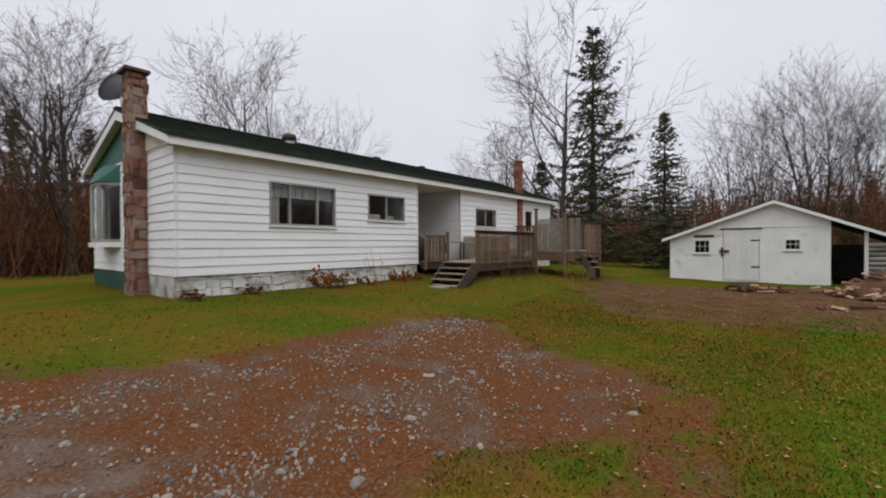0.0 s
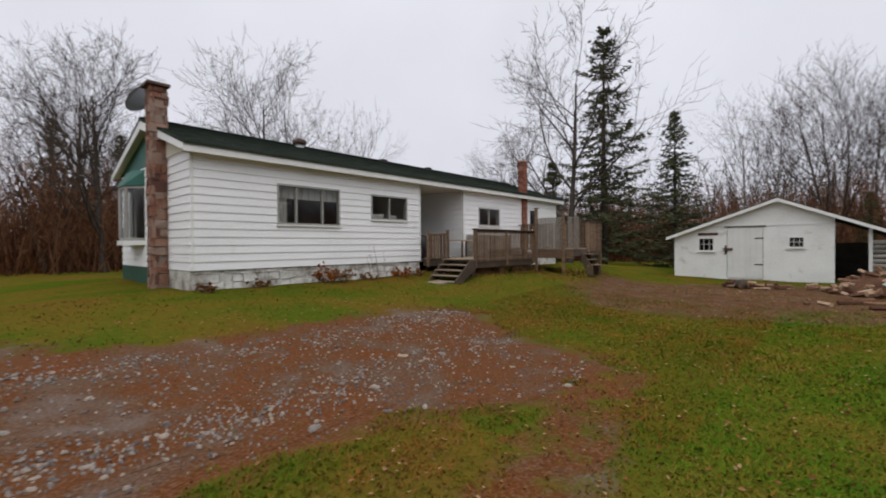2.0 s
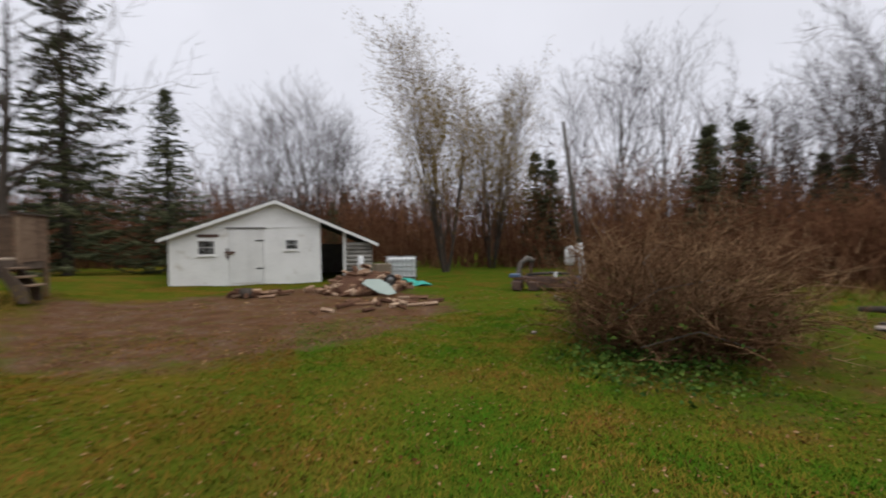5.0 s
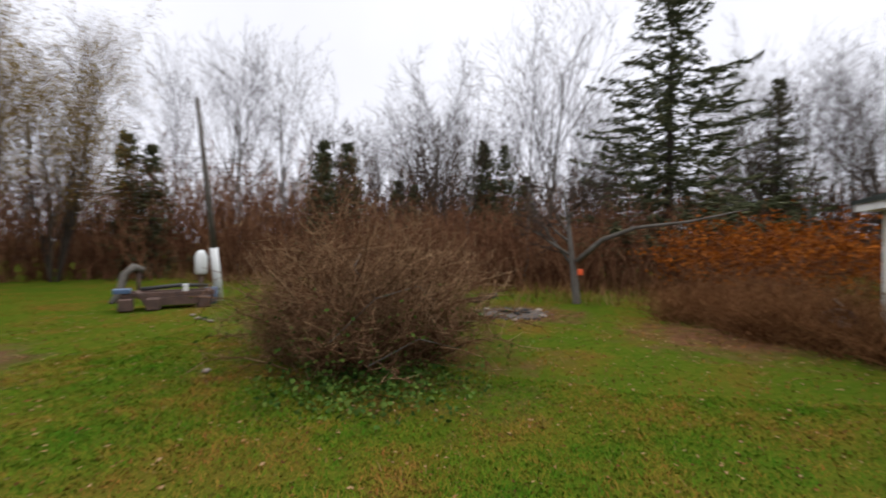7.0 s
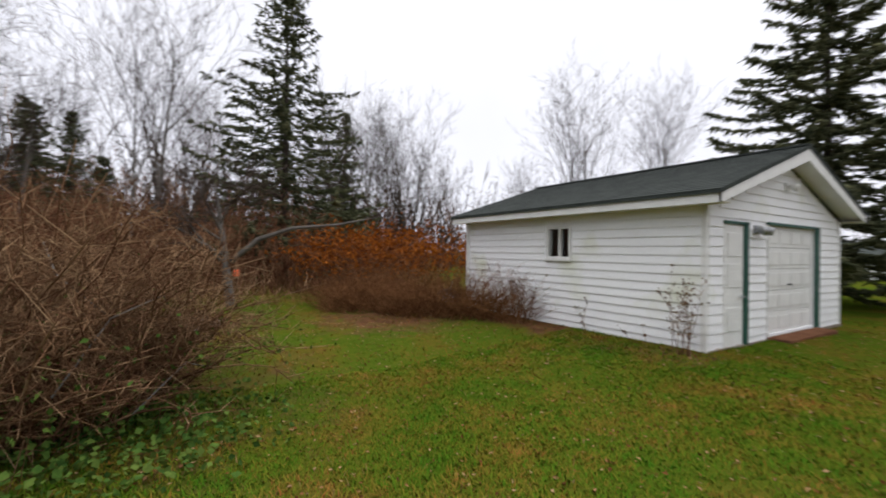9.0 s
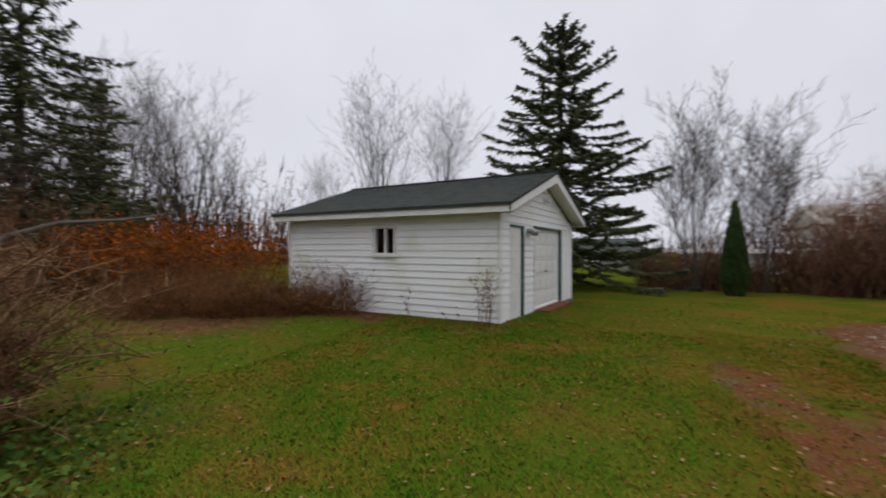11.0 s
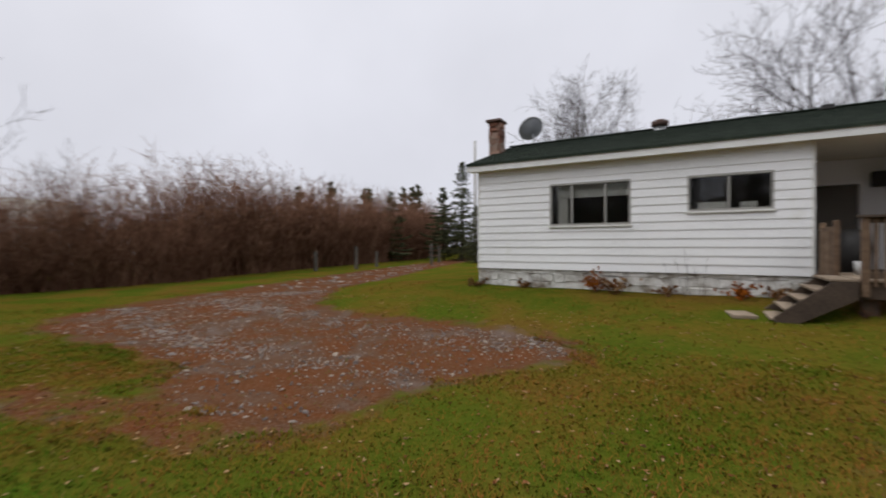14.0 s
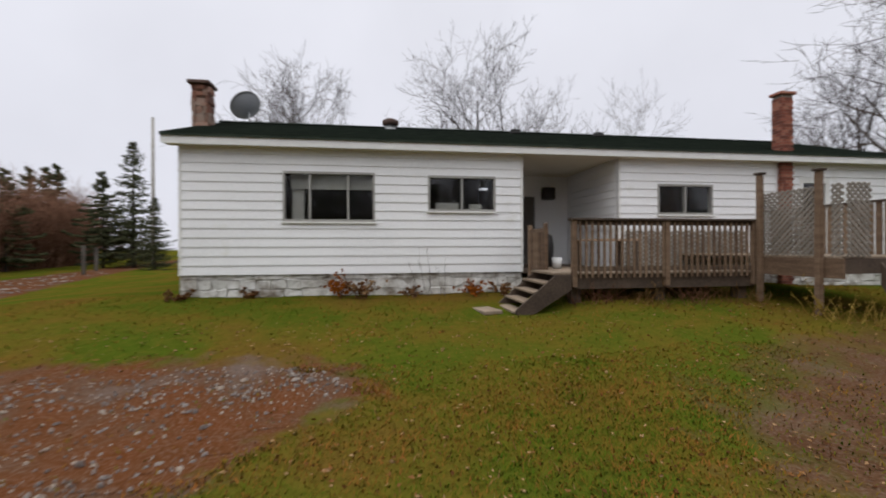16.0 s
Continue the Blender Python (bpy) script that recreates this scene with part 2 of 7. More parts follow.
_g["Base Color"].default_value, _g["Roughness"].default_value, _g["Transmission Weight"].default_value, _g["IOR"].default_value = (0.8, 0.82, 0.82, 1), 0.02, 1.0, 1.5

# ---- mesh helpers ----


def link_mesh(name, bm, mat):
    me = bpy.data.meshes.new(name)
    bm.normal_update()
    bm.to_mesh(me)
    bm.free()
    if mat:
        me.materials.append(mat)
    return new(name, me)


def part(name, bm, mat, parent, label=""):
    ob = link_mesh(name, bm, mat)
    ob.parent = parent
    return tagged(ob, label)


def thing(name, x, y, z, label, category, rz=0.0, group="", kind=""):
    e = new(name)
    e.matrix_world = pose(x, y, z, 0, 0, rz)
    e.empty_display_size = 0.1
    return tagged(e, label, category, group, kind)


def box(bm, x0, y0, z0, x1, y1, z1, m=None, bevel=0.0):
    vs = [bm.verts.new(p) for p in ((x0, y0, z0), (x1, y0, z0), (x1, y1, z0), (x0, y1, z0), (x0, y0, z1), (x1, y0, z1), (x1, y1, z1), (x0, y1, z1))]
    fs = [bm.faces.new([vs[i] for i in f]) for f in ((3, 2, 1, 0), (4, 5, 6, 7), (0, 1, 5, 4), (1, 2, 6, 5), (2, 3, 7, 6), (3, 0, 4, 7))]
    if bevel:
        es = list({e for f in fs for e in f.edges})
        made = bmesh.ops.bevel(bm, geom=es, offset=bevel, segments=1, affect="EDGES")
        vs = list({v for f in made["faces"] for v in f.verts} | {v for v in vs if v.is_valid})
    if m is not None:
        bmesh.ops.transform(bm, matrix=m, verts=vs)
    return vs


def boxes(*bs, bevel=0.0):
    bm = bmesh.new()
    for b in bs:
        box(bm, *b, bevel=bevel)
    return bm


def prism(bm, pts, axis, a, c):
    """Extrude a polygon of (u, v) pairs from a to c along axis 'x' or 'y'."""
    def put(u, v, w):
        return (w, u, v) if axis == "x" else (u, w, v)
    lo, hi = [bm.verts.new(put(u, v, a)) for u, v in pts], [bm.verts.new(put(u, v, c)) for u, v in pts]
    n = len(pts)
    bm.faces.new(lo)
    bm.faces.new(hi[::-1])
    for i in range(n):
        bm.faces.new((lo[(i + 1) % n], lo[i], hi[i], hi[(i + 1) % n]))
    bmesh.ops.recalc_face_normals(bm, faces=bm.faces[:])
    return lo + hi


def tube(bm, pts, radii, sides=8):
    rings = []
    for i, p in enumerate(pts):
        d = (Vector(pts[min(i + 1, len(pts) - 1)]) - Vector(pts[max(i - 1, 0)])).normalized()
        u = d.orthogonal().normalized()
        v = d.cross(u)
        rings.append([bm.verts.new(Vector(p) + radii[i] * (math.cos(2 * math.pi * k / sides) * u + math.sin(2 * math.pi * k / sides) * v)) for k in range(sides)])
    for a, c in zip(rings, rings[1:]):
        for k in range(sides):
            bm.faces.new((a[k], a[(k + 1) % sides], c[(k + 1) % sides], c[k]))
    bm.faces.new(rings[0][::-1])
    bm.faces.new(rings[-1])
    for f in bm.faces:
        f.smooth = True
    return bm


def raw_mesh(name, verts, faces, mat, smooth=False):
    """A mesh from numpy arrays; faces all have the same number of corners."""
    me = bpy.data.meshes.new(name)
    n, k = faces.shape
    me.vertices.add(len(verts))
    me.vertices.foreach_set("co", verts.astype(np.float32).ravel())
    me.loops.add(n * k)
    me.loops.foreach_set("vertex_index", faces.astype(np.int32).ravel())
    me.polygons.add(n)
    me.polygons.foreach_set("loop_start", np.arange(0, n * k, k, dtype=np.int32))
    me.polygons.foreach_set("loop_total", np.full(n, k, dtype=np.int32))
    if smooth:
        me.polygons.foreach_set("use_smooth", np.ones(n, dtype=bool))
    me.update(calc_edges=True)
    if mat:
        me.materials.append(mat)
    return me


def sticks(segs):
    """Three-sided tapered prisms for rows of (p0, p1, r0, r1)."""
    s = np.asarray(segs, dtype=float)
    p0, p1, r0, r1 = s[:, :3], s[:, 3:6], s[:, 6:7], s[:, 7:8]
    d = p1 - p0
    d /= np.linalg.norm(d, axis=1, keepdims=True) + 1e-9
    ref = np.where(np.abs(d[:, 2:3]) < 0.9, np.array([[0, 0, 1.0]]), np.array([[1.0, 0, 0]]))
    u = np.cross(d, ref)
    u /= np.linalg.norm(u, axis=1, keepdims=True) + 1e-9
    v = np.cross(d, u)
    vs = []
    for p, r in ((p0, r0), (p1, r1)):
        for k in range(3):
            a = 2 * math.pi * k / 3
            vs.append(p + r * (math.cos(a) * u + math.sin(a) * v))
    verts = np.stack(vs, 1).reshape(-1, 3)
    base = np.arange(len(s))[:, None] * 6
    quads = np.concatenate([base + np.array([[k, (k + 1) % 3, 3 + (k + 1) % 3, 3 + k]]) for k in range(3)], 1).reshape(-1, 4)
    return verts, quads


def spikes(segs):
    """Three-sided pointed twigs for rows of (p0, p1, r0, r1)."""
    v, _ = sticks(segs)
    v = v.reshape(-1, 6, 3)
    tip = v[:, 3:].mean(1, keepdims=True)
    tip = tip + 0.12 * (tip - v[:, :3].mean(1, keepdims=True))
    verts = np.concatenate([v[:, :3], tip], 1).reshape(-1, 3)
    b = np.arange(len(v))[:, None] * 4
    return verts, np.concatenate([b + np.array([[k, (k + 1) % 3, 3]]) for k in range(3)], 1).reshape(-1, 3)


def leaves(centres, size, rng, flat=0.0, aspect=0.55):
    """Small pointed folded leaves (two triangles each, sharing a rib) at the centres."""
    n = len(centres)
    d = rng.normal(size=(n, 3))
    d[:, 2] *= 1 - flat
    d /= np.linalg.norm(d, axis=1, keepdims=True) + 1e-9
    e = rng.normal(size=(n, 3))
    e[:, 2] *= 1 - flat
    e -= d * np.sum(d * e, 1, keepdims=True)
    e /= np.linalg.norm(e, axis=1, keepdims=True) + 1e-9
    nrm = np.cross(d, e)
    s = size * rng.uniform(0.6, 1.3, (n, 1))
    tip0, tip1 = centres - d * s, centres + d * s
    s0, s1 = centres + e * s * aspect + nrm * s * 0.25, centres - e * s * aspect + nrm * s * 0.25
    verts = np.stack([tip0, s0, tip1, s1], 1).reshape(-1, 3)
    b = np.arange(n)[:, None] * 4
    return verts, np.concatenate([b + np.array([[0, 1, 2]]), b + np.array([[0, 2, 3]])], 1).reshape(-1, 3)


# ---- the lie of the land ----


def smooth(v):
    v = np.clip(v, 0, 1)
    return v * v * (3 - 2 * v)


def ground_z(x, y):
    x, y = np.asarray(x, float), np.asarray(y, float)
    z = 0.53 * smooth((-x - 1.2) / 7.6) * smooth((y + 9) / 9) * smooth((30 - y) / 12)
    z = z + 0.16 * smooth((y - 7.3) / 1.4) * smooth((17 - y) / 3.5) * smooth((-x - 2.4) / 2.3)
    z = z + 0.17 * np.exp(-(((x - 7.5) / 4.0) ** 4 + ((y + 4.2) / 4.2) ** 4))
    z = z - 0.16 * np.exp(-(((x - 6.3) / 3.2) ** 2 + ((y - 3.6) / 3.0) ** 2))
    z = z + 0.02 * np.sin(x * 1.7 + 0.6 * y) * np.sin(y * 1.3 - 0.5 * x) + 0.012 * np.sin(3.1 * x + 1.0) * np.sin(3.7 * y)
    return z


def gz(x, y):
    return float(ground_z(x, y))


DRIVE = np.array([(-90, -30), (-42, -18.5), (-25, -14.6), (-17, -12.3), (-7.8, -9.4), (-3.5, -8.0), (-1.2, -6.6), (-0.5, -5.2), (-0.55, -3.5), (-0.5, -2), (-0.4, -0.5), (0.1, 0.4), (0.5, 1.0), (0.55, 2.0), (0.2, 3.0), (-0.8, 3.1), (-1.7, 3.5), (-2.6, 4.05), (-3.4, 4.75), (-4.1, 4.2), (-4.4, 3.4), (-4.5, 2.2), (-4.4, 0.4), (-4.4, -0.9), (-4.9, -1.9), (-7, -3.4), (-12.5, -6), (-19.8, -9.2), (-38, -14.8), (-90, -27)])
YARD = np.array([(-4.4, 13.6), (-3.4, 9.6), (-2.5, 8.1), (-1.3, 7.4), (0.3, 7.3), (1.8, 7.5), (3.6, 8.6), (5.2, 10.3), (5.4, 13), (4.6, 15.5), (2, 17), (-1, 15.8)])


def inside_by(poly, x, y):
    """How far inside a polygon the points lie (negative outside)."""
    x, y = np.asarray(x, float), np.asarray(y, float)
    best, hit = np.full(x.shape, 1e9), np.zeros(x.shape, bool)
    for (ax, ay), (bx, by) in zip(poly, np.roll(poly, -1, 0)):
        t = np.clip(((x - ax) * (bx - ax) + (y - ay) * (by - ay)) / ((bx - ax) ** 2 + (by - ay) ** 2), 0, 1)
        best = np.minimum(best, np.hypot(x - ax - t * (bx - ax), y - ay - t * (by - ay)))
        hit ^= ((ay > y) != (by > y)) & (x < (bx - ax) * (y - ay) / (by - ay + 1e-12) + ax)
    return np.where(hit, best, -best)


def ripple(x, y):
    return 0.22 * np.sin(2.3 * x + 1.1 * y) * np.sin(1.9 * y - 0.8 * x + 1) + 0.13 * np.sin(5.3 * x - 2) * np.sin(4.7 * y + 2 * x) + 0.07 * np.sin(11 * x + 3 * y) * np.sin(9.7 * y)

# ---- ground, driveway ----


def ground_material():
    m = bpy.data.materials.new("lawn_and_dirt")
    m.use_nodes = True
    n, l = m.node_tree.nodes, m.node_tree.links
    b = n["Principled BSDF"]
    geo = n.new("ShaderNodeNewGeometry")

    def noise_ramp(scale, stops, detail=6, distort=0.0):
        q, r = n.new("ShaderNodeTexNoise"), n.new("ShaderNodeValToRGB")
        q.inputs["Scale"].default_value, q.inputs["Detail"].default_value, q.inputs["Distortion"].default_value = scale, detail, distort
        l.new(geo.outputs["Position"], q.inputs["Vector"])
        l.new(q.outputs["Fac"], r.inputs[0])
        els = r.color_ramp.elements
        for i, (p, c) in enumerate(stops):
            e = els[0] if i == 0 else (els[-1] if i == len(stops) - 1 else els.new(p))
            e.position, e.color = p, (*c, 1)
        return q, r

    def blend(a, c, fac, mode="MIX"):
        x = n.new("ShaderNodeMix")
        x.data_type, x.blend_type = "RGBA", mode
        l.new(a, x.inputs[6])
        l.new(c, x.inputs[7])
        if isinstance(fac, float):
            x.inputs["Factor"].default_value = fac
        else:
            l.new(fac, x.inputs["Factor"])
        return x.outputs[2]

    def mask(name, soft, grain):
        at, q, a, r = n.new("ShaderNodeAttribute"), n.new("ShaderNodeTexNoise"), n.new("ShaderNodeMath"), n.new("ShaderNodeMapRange")
        at.attribute_name = name
        q.inputs["Scale"].default_value, q.inputs["Detail"].default_value = grain, 7
        l.new(geo.outputs["Position"], q.inputs["Vector"])
        a.operation, a.inputs[1].default_value = "MULTIPLY_ADD", 1.1
        l.new(q.outputs["Fac"], a.inputs[0])
        l.new(at.outputs["Fac"], a.inputs[2])
        r.inputs["From Min"].default_value, r.inputs["From Max"].default_value = 1.05 - soft, 1.05 + soft
        l.new(a.outputs[0], r.inputs["Value"])
        return r.outputs[0]
    q1, g1 = noise_ramp(0.55, ((0.34, (0.036, 0.078, 0.005)), (0.46, (0.064, 0.078, 0.008)), (0.55, (0.125, 0.078, 0.013)), (0.66, (0.150, 0.058, 0.018))))
    q2, g2 = noise_ramp(9.0, ((0.3, (0.016, 0.032, 0.003)), (0.52, (0.060, 0.080, 0.007)), (0.70, (0.15, 0.095, 0.02))))
    # the lawn is greener beyond the drive, round the bush and the garage
    q7, g3 = noise_ramp(0.8, ((0.36, (0.026, 0.078, 0.005)), (0.50, (0.044, 0.084, 0.006)), (0.60, (0.092, 0.074, 0.011)), (0.70, (0.115, 0.054, 0.015))))
    sx, rx = n.new("ShaderNodeSeparateXYZ"), n.new("ShaderNodeMapRange")
    l.new(geo.outputs["Position"], sx.inputs[0])
    rx.inputs["From Min"].default_value, rx.inputs["From Max"].default_value = 0.5, 4.0
    l.new(sx.outputs["X"], rx.inputs["Value"])
    q8, g4 = noise_ramp(75.0, ((0.34, (0.010, 0.018, 0.003)), (0.5, (0.062, 0.080, 0.008)), (0.62, (0.105, 0.078, 0.016))), detail=3)
    grass = blend(blend(blend(g1.outputs[0], g3.outputs[0], rx.outputs[0]), g2.outputs[0], 0.34), g4.outputs[0], 0.34)
    q3, d1 = noise_ramp(1.1, ((0.34, (0.128, 0.040, 0.012)), (0.5, (0.110, 0.044, 0.018)), (0.60, (0.104, 0.063, 0.042)), (0.70, (0.14, 0.118, 0.105))), distort=0.6)
    q4, d2 = noise_ramp(34.0, ((0.35, (0.038, 0.016, 0.007)), (0.5, (0.092, 0.037, 0.016)), (0.64, (0.14, 0.102, 0.08))))
    dirt = blend(d1.outputs[0], d2.outputs[0], 0.45)
    q5, y1 = noise_ramp(1.6, ((0.3, (0.062, 0.032, 0.017)), (0.5, (0.095, 0.054, 0.03)), (0.7, (0.115, 0.08, 0.058))))
    yard = blend(y1.outputs[0], d2.outputs[0], 0.4)
    c = blend(grass, dirt, mask("dirt", 0.16, 3.0))
    c = blend(c, yard, mask("yard", 0.25, 2.2))
    q6, s1 = noise_ramp(3.0, ((0.3, (0.06, 0.028, 0.014)), (0.7, (0.115, 0.058, 0.03))))
    c = blend(c, s1.outputs[0], mask("litter", 0.25, 2.6))
    l.new(c, b.inputs["Base Color"])
    b.inputs["Roughness"].default_value, b.inputs["Specular IOR Level"].default_value = 0.95, 0.0
    bp = n.new("ShaderNodeBump")
    bp.inputs["Strength"].default_value, bp.inputs["Distance"].default_value = 0.7, 0.014
    l.new(q4.outputs["Fac"], bp.inputs["Height"])
    l.new(bp.outputs[0], b.inputs["Normal"])
    return m


def spaced(lo, hi, step, far):
    inner = np.arange(lo, hi + step / 2, step)
    out, s, q = [], step, 0.0
    while q < far:
        s *= 1.18
        q += s
        out.append(q)
    out = np.array(out)
    return np.concatenate([lo - out[::-1], inner, hi + out])


def disc(x, y, cx, cy, r):
    return 1 - np.hypot(x - cx, y - cy) / r


xs, ys = spaced(-12, 16, 0.2, 900), spaced(-13, 20, 0.2, 900)
GX, GY = np.meshgrid(xs, ys)
flat_x, flat_y = GX.ravel(), GY.ravel()
dirt_in = inside_by(DRIVE, flat_x, flat_y)
yard_in = inside_by(YARD, flat_x, flat_y)
hz = ground_z(flat_x, flat_y) - 0.035 * smooth((dirt_in + 0.1) / 0.5) + 0.012 * np.sin(7 * flat_x) * np.sin(6.1 * flat_y + flat_x) * (dirt_in > 0)
nx, ny = len(xs), len(ys)
idx = np.arange(nx * ny).reshape(ny, nx)
quads = np.stack([idx[:-1, :-1], idx[:-1, 1:], idx[1:, 1:], idx[1:, :-1]], -1).reshape(-1, 4)
M_GROUND = ground_material()
gm = raw_mesh("ground", np.stack([flat_x, flat_y, hz], 1), quads, M_GROUND, True)
litter = np.maximum.reduce([disc(flat_x, flat_y, 11.2, 0.4, 1.6), 0.9 - np.abs(flat_y + 1.35) / 0.5 - 2 * (np.abs(flat_x - 7.8) > 3.2), disc(flat_x, flat_y, 12.5, 4.6, 1.3), disc(flat_x, flat_y, 7.6, 6.2, 1.9) * 0.8])
# bare track worn through the grass beside the drive
track = 1 - np.abs(flat_x + 0.2 * flat_y - 0.95) / 0.35 - 1.5 * smooth((np.abs(flat_y - 0.8) - 1.6) / 1.0)
for name, val in (("dirt", np.maximum(np.clip(dirt_in / 0.55, -1, 1), np.clip(track, -1, 0.25))), ("yard", np.clip(yard_in / 0.9, -1, 0.55)), ("litter", np.clip(litter, -1, 0.6))):
    a = gm.attributes.new(name, "FLOAT", "POINT")
    a.data.foreach_set("value", (0.5 * val + 0.5).astype(np.float32))
tagged(new("ground", gm), "mown grass lawn with fallen leaves and bare patches", "ground", kind="structure")

# the gravelled drive lies on the ground as its own sheet, a little proud of the soil under it
cx, cy = (xs[:-1] + xs[1:]) / 2, (ys[:-1] + ys[1:]) / 2
CX, CY = np.meshgrid(cx, cy)
keep = (inside_by(DRIVE, CX.ravel(), CY.ravel()) + ripple(CX.ravel(), CY.ravel()) > 0.35)
dq = quads[keep]
used, inv = np.unique(dq, return_inverse=True)
dm = raw_mesh("driveway", np.stack([flat_x[used], flat_y[used], hz[used] + 0.004], 1), inv.reshape(-1, 4), M_GROUND, True)
for name, val in (("dirt", 0.5 + 0.5 * np.clip(dirt_in[used] / 0.55, -1, 1)), ("yard", np.zeros(len(used))), ("litter", np.zeros(len(used)))):
    dm.attributes.new(name, "FLOAT", "POINT").data.foreach_set("value", val.astype(np.float32))
tagged(new("driveway", dm), "red-brown dirt driveway strewn with pale grey gravel", "driveway", kind="structure")

# ---- building helpers ----


def spans(u0, u1, z0, z1, holes):
    """The rectangles that are left of a wall around its openings."""
    out, zs = [], sorted({z0, z1, *[z for h in holes for z in h[2:4] if z0 < z < z1]})
    for a, c in zip(zs, zs[1:]):
        u = u0
        for h in sorted(h for h in holes if h[2] < (a + c) / 2 < h[3] and h[1] > u0 and h[0] < u1):
            if h[0] > u:
                out.append((u, h[0], a, c))
            u = max(u, h[1])
        if u < u1:
            out.append((u, u1, a, c))
    return out


def place(axis, f0, f1, u0, u1, z0, z1):
    f0, f1 = min(f0, f1), max(f0, f1)
    return (f0, u0, z0, f1, u1, z1) if axis == "y" else (u0, f0, z0, u1, f1, z1)


def wall(parent, axis, face, thick, u0, u1, z0, z1, holes, mat, name="wall", label=""):
    return part(name, boxes(*[place(axis, face, face - thick, *s) for s in spans(u0, u1, z0, z1, holes)]), mat, parent, label)


def siding(parent, axis, face, out, u0, u1, z0, z1, course, holes, mat, top=None):
    """Lap boards, each a wedge that is thick at its foot. top(u): the height to which a raked wall rises."""
    k = 0
    z = z0
    while z < z1 - 0.01:
        zt = min(z + course, z1)
        for a, c, lo, hi in spans(u0, u1, z, zt, holes):
            if top:
                us = np.linspace(a, c, 60)
                ok = us[[top(u) > hi - 0.02 for u in us]]
                if len(ok) < 2:
                    continue
                a, c = float(ok.min()), float(ok.max())
            bm = bmesh.new()
            # the board thins from its foot to its head; pieces beside an opening keep the slope of the whole board
            f, g = [face + out * (0.025 - 0.019 * (q - z) / course) for q in (lo, hi)]
            b, lip = face + out * 0.001, 0.012 if lo == z else 0.0
            ps = [(b, lo - lip), (f, lo - lip), (f, lo + 0.004), (g, hi), (b, hi)]
            if axis == "y":
                prism(bm, [(p, q) for p, q in ps], "y", a, c)
            else:
                vs = prism(bm, [(p, q) for p, q in ps], "x", a, c)
            part("siding_board", bm, mat, parent)
        z = zt
        k += 1


def window(parent, axis, face, out, u0, u1, z0, z1, posts, mat=None, depth=0.09, grid=None):
    """A framed window in its opening: frame, sill, mullions, panes."""
    mat = mat or M_ALU
    w = part("window", boxes(*[place(axis, face - out * depth, face + out * 0.035, *s) for s in ((u0, u1, z1 - 0.05, z1), (u0, u1, z0, z0 + 0.045), (u0, u0 + 0.045, z0 + 0.045, z1 - 0.05), (u1 - 0.045, u1, z0 + 0.045, z1 - 0.05))]), mat, parent)
    part("window_sill", boxes(place(axis, face, face + out * 0.07, u0 - 0.03, u1 + 0.03, z0 - 0.045, z0 - 0.004)), M_TRIM, w)
    edges = [u0 + 0.045, *posts, u1 - 0.045]
    for p in posts:
        part("mullion", boxes(place(axis, face - out * depth * 0.8, face + out * 0.02, p - 0.022, p + 0.022, z0 + 0.046, z1 - 0.051)), mat, w)
    if grid:
        rows, cols = grid
        bs = [place(axis, face - out * 0.05, face - out * 0.02, u0 + 0.046, u1 - 0.046, z, z + 0.018) for z in np.linspace(z0, z1, rows + 1)[1:-1]]
        bs += [place(axis, face - out * 0.052, face - out * 0.018, u, u + 0.018, z0 + 0.046, z1 - 0.051) for u in np.linspace(u0, u1, cols + 1)[1:-1]]
        part("glazing_bars", boxes(*bs), mat, w)
    for a, c in zip(edges, edges[1:]):
        g = part("pane", boxes(place(axis, face - out * 0.045, face - out * 0.038, a + 0.001, c - 0.001, z0 + 0.046, z1 - 0.051)), M_GLASS, w)
        g.visible_shadow = False
    return w


def roof_slope(parent, mat, axis, a, c, e_u, e_z, r_u, r_z, label="", thick=0.05, course=0.15):
    """One slope from eave (e) to ridge (r), along axis from a to c: a deck with overlapping shingle courses on it."""
    run = math.hypot(r_u - e_u, r_z - e_z)
    n = max(2, int(run / course))
    du, dz = (r_u - e_u) / run, (r_z - e_z) / run
    nu, nz = -dz * (1 if du > 0 else -1), abs(du)
    bm = bmesh.new()
    prism(bm, [(e_u, e_z - thick), (e_u, e_z - 0.004), (r_u, r_z - 0.004), (r_u, r_z - thick)], axis, a, c)
    slope = part("roof_slope", bm, mat, parent, label)
    for i in range(n):
        s0, s1 = run * i / n, run * (i + 1) / n + (0.03 if i < n - 1 else 0)
        u0, z0, u1, z1 = e_u + du * s0, e_z + dz * s0, e_u + du * s1, e_z + dz * s1
        bm = bmesh.new()
        prism(bm, [(u0, z0), (u0 + nu * 0.02, z0 + nz * 0.02), (u1 + nu * 0.005, z1 + nz * 0.005), (u1, z1)], axis, a, c)
        part("shingle_course", bm, mat, slope)
    return slope


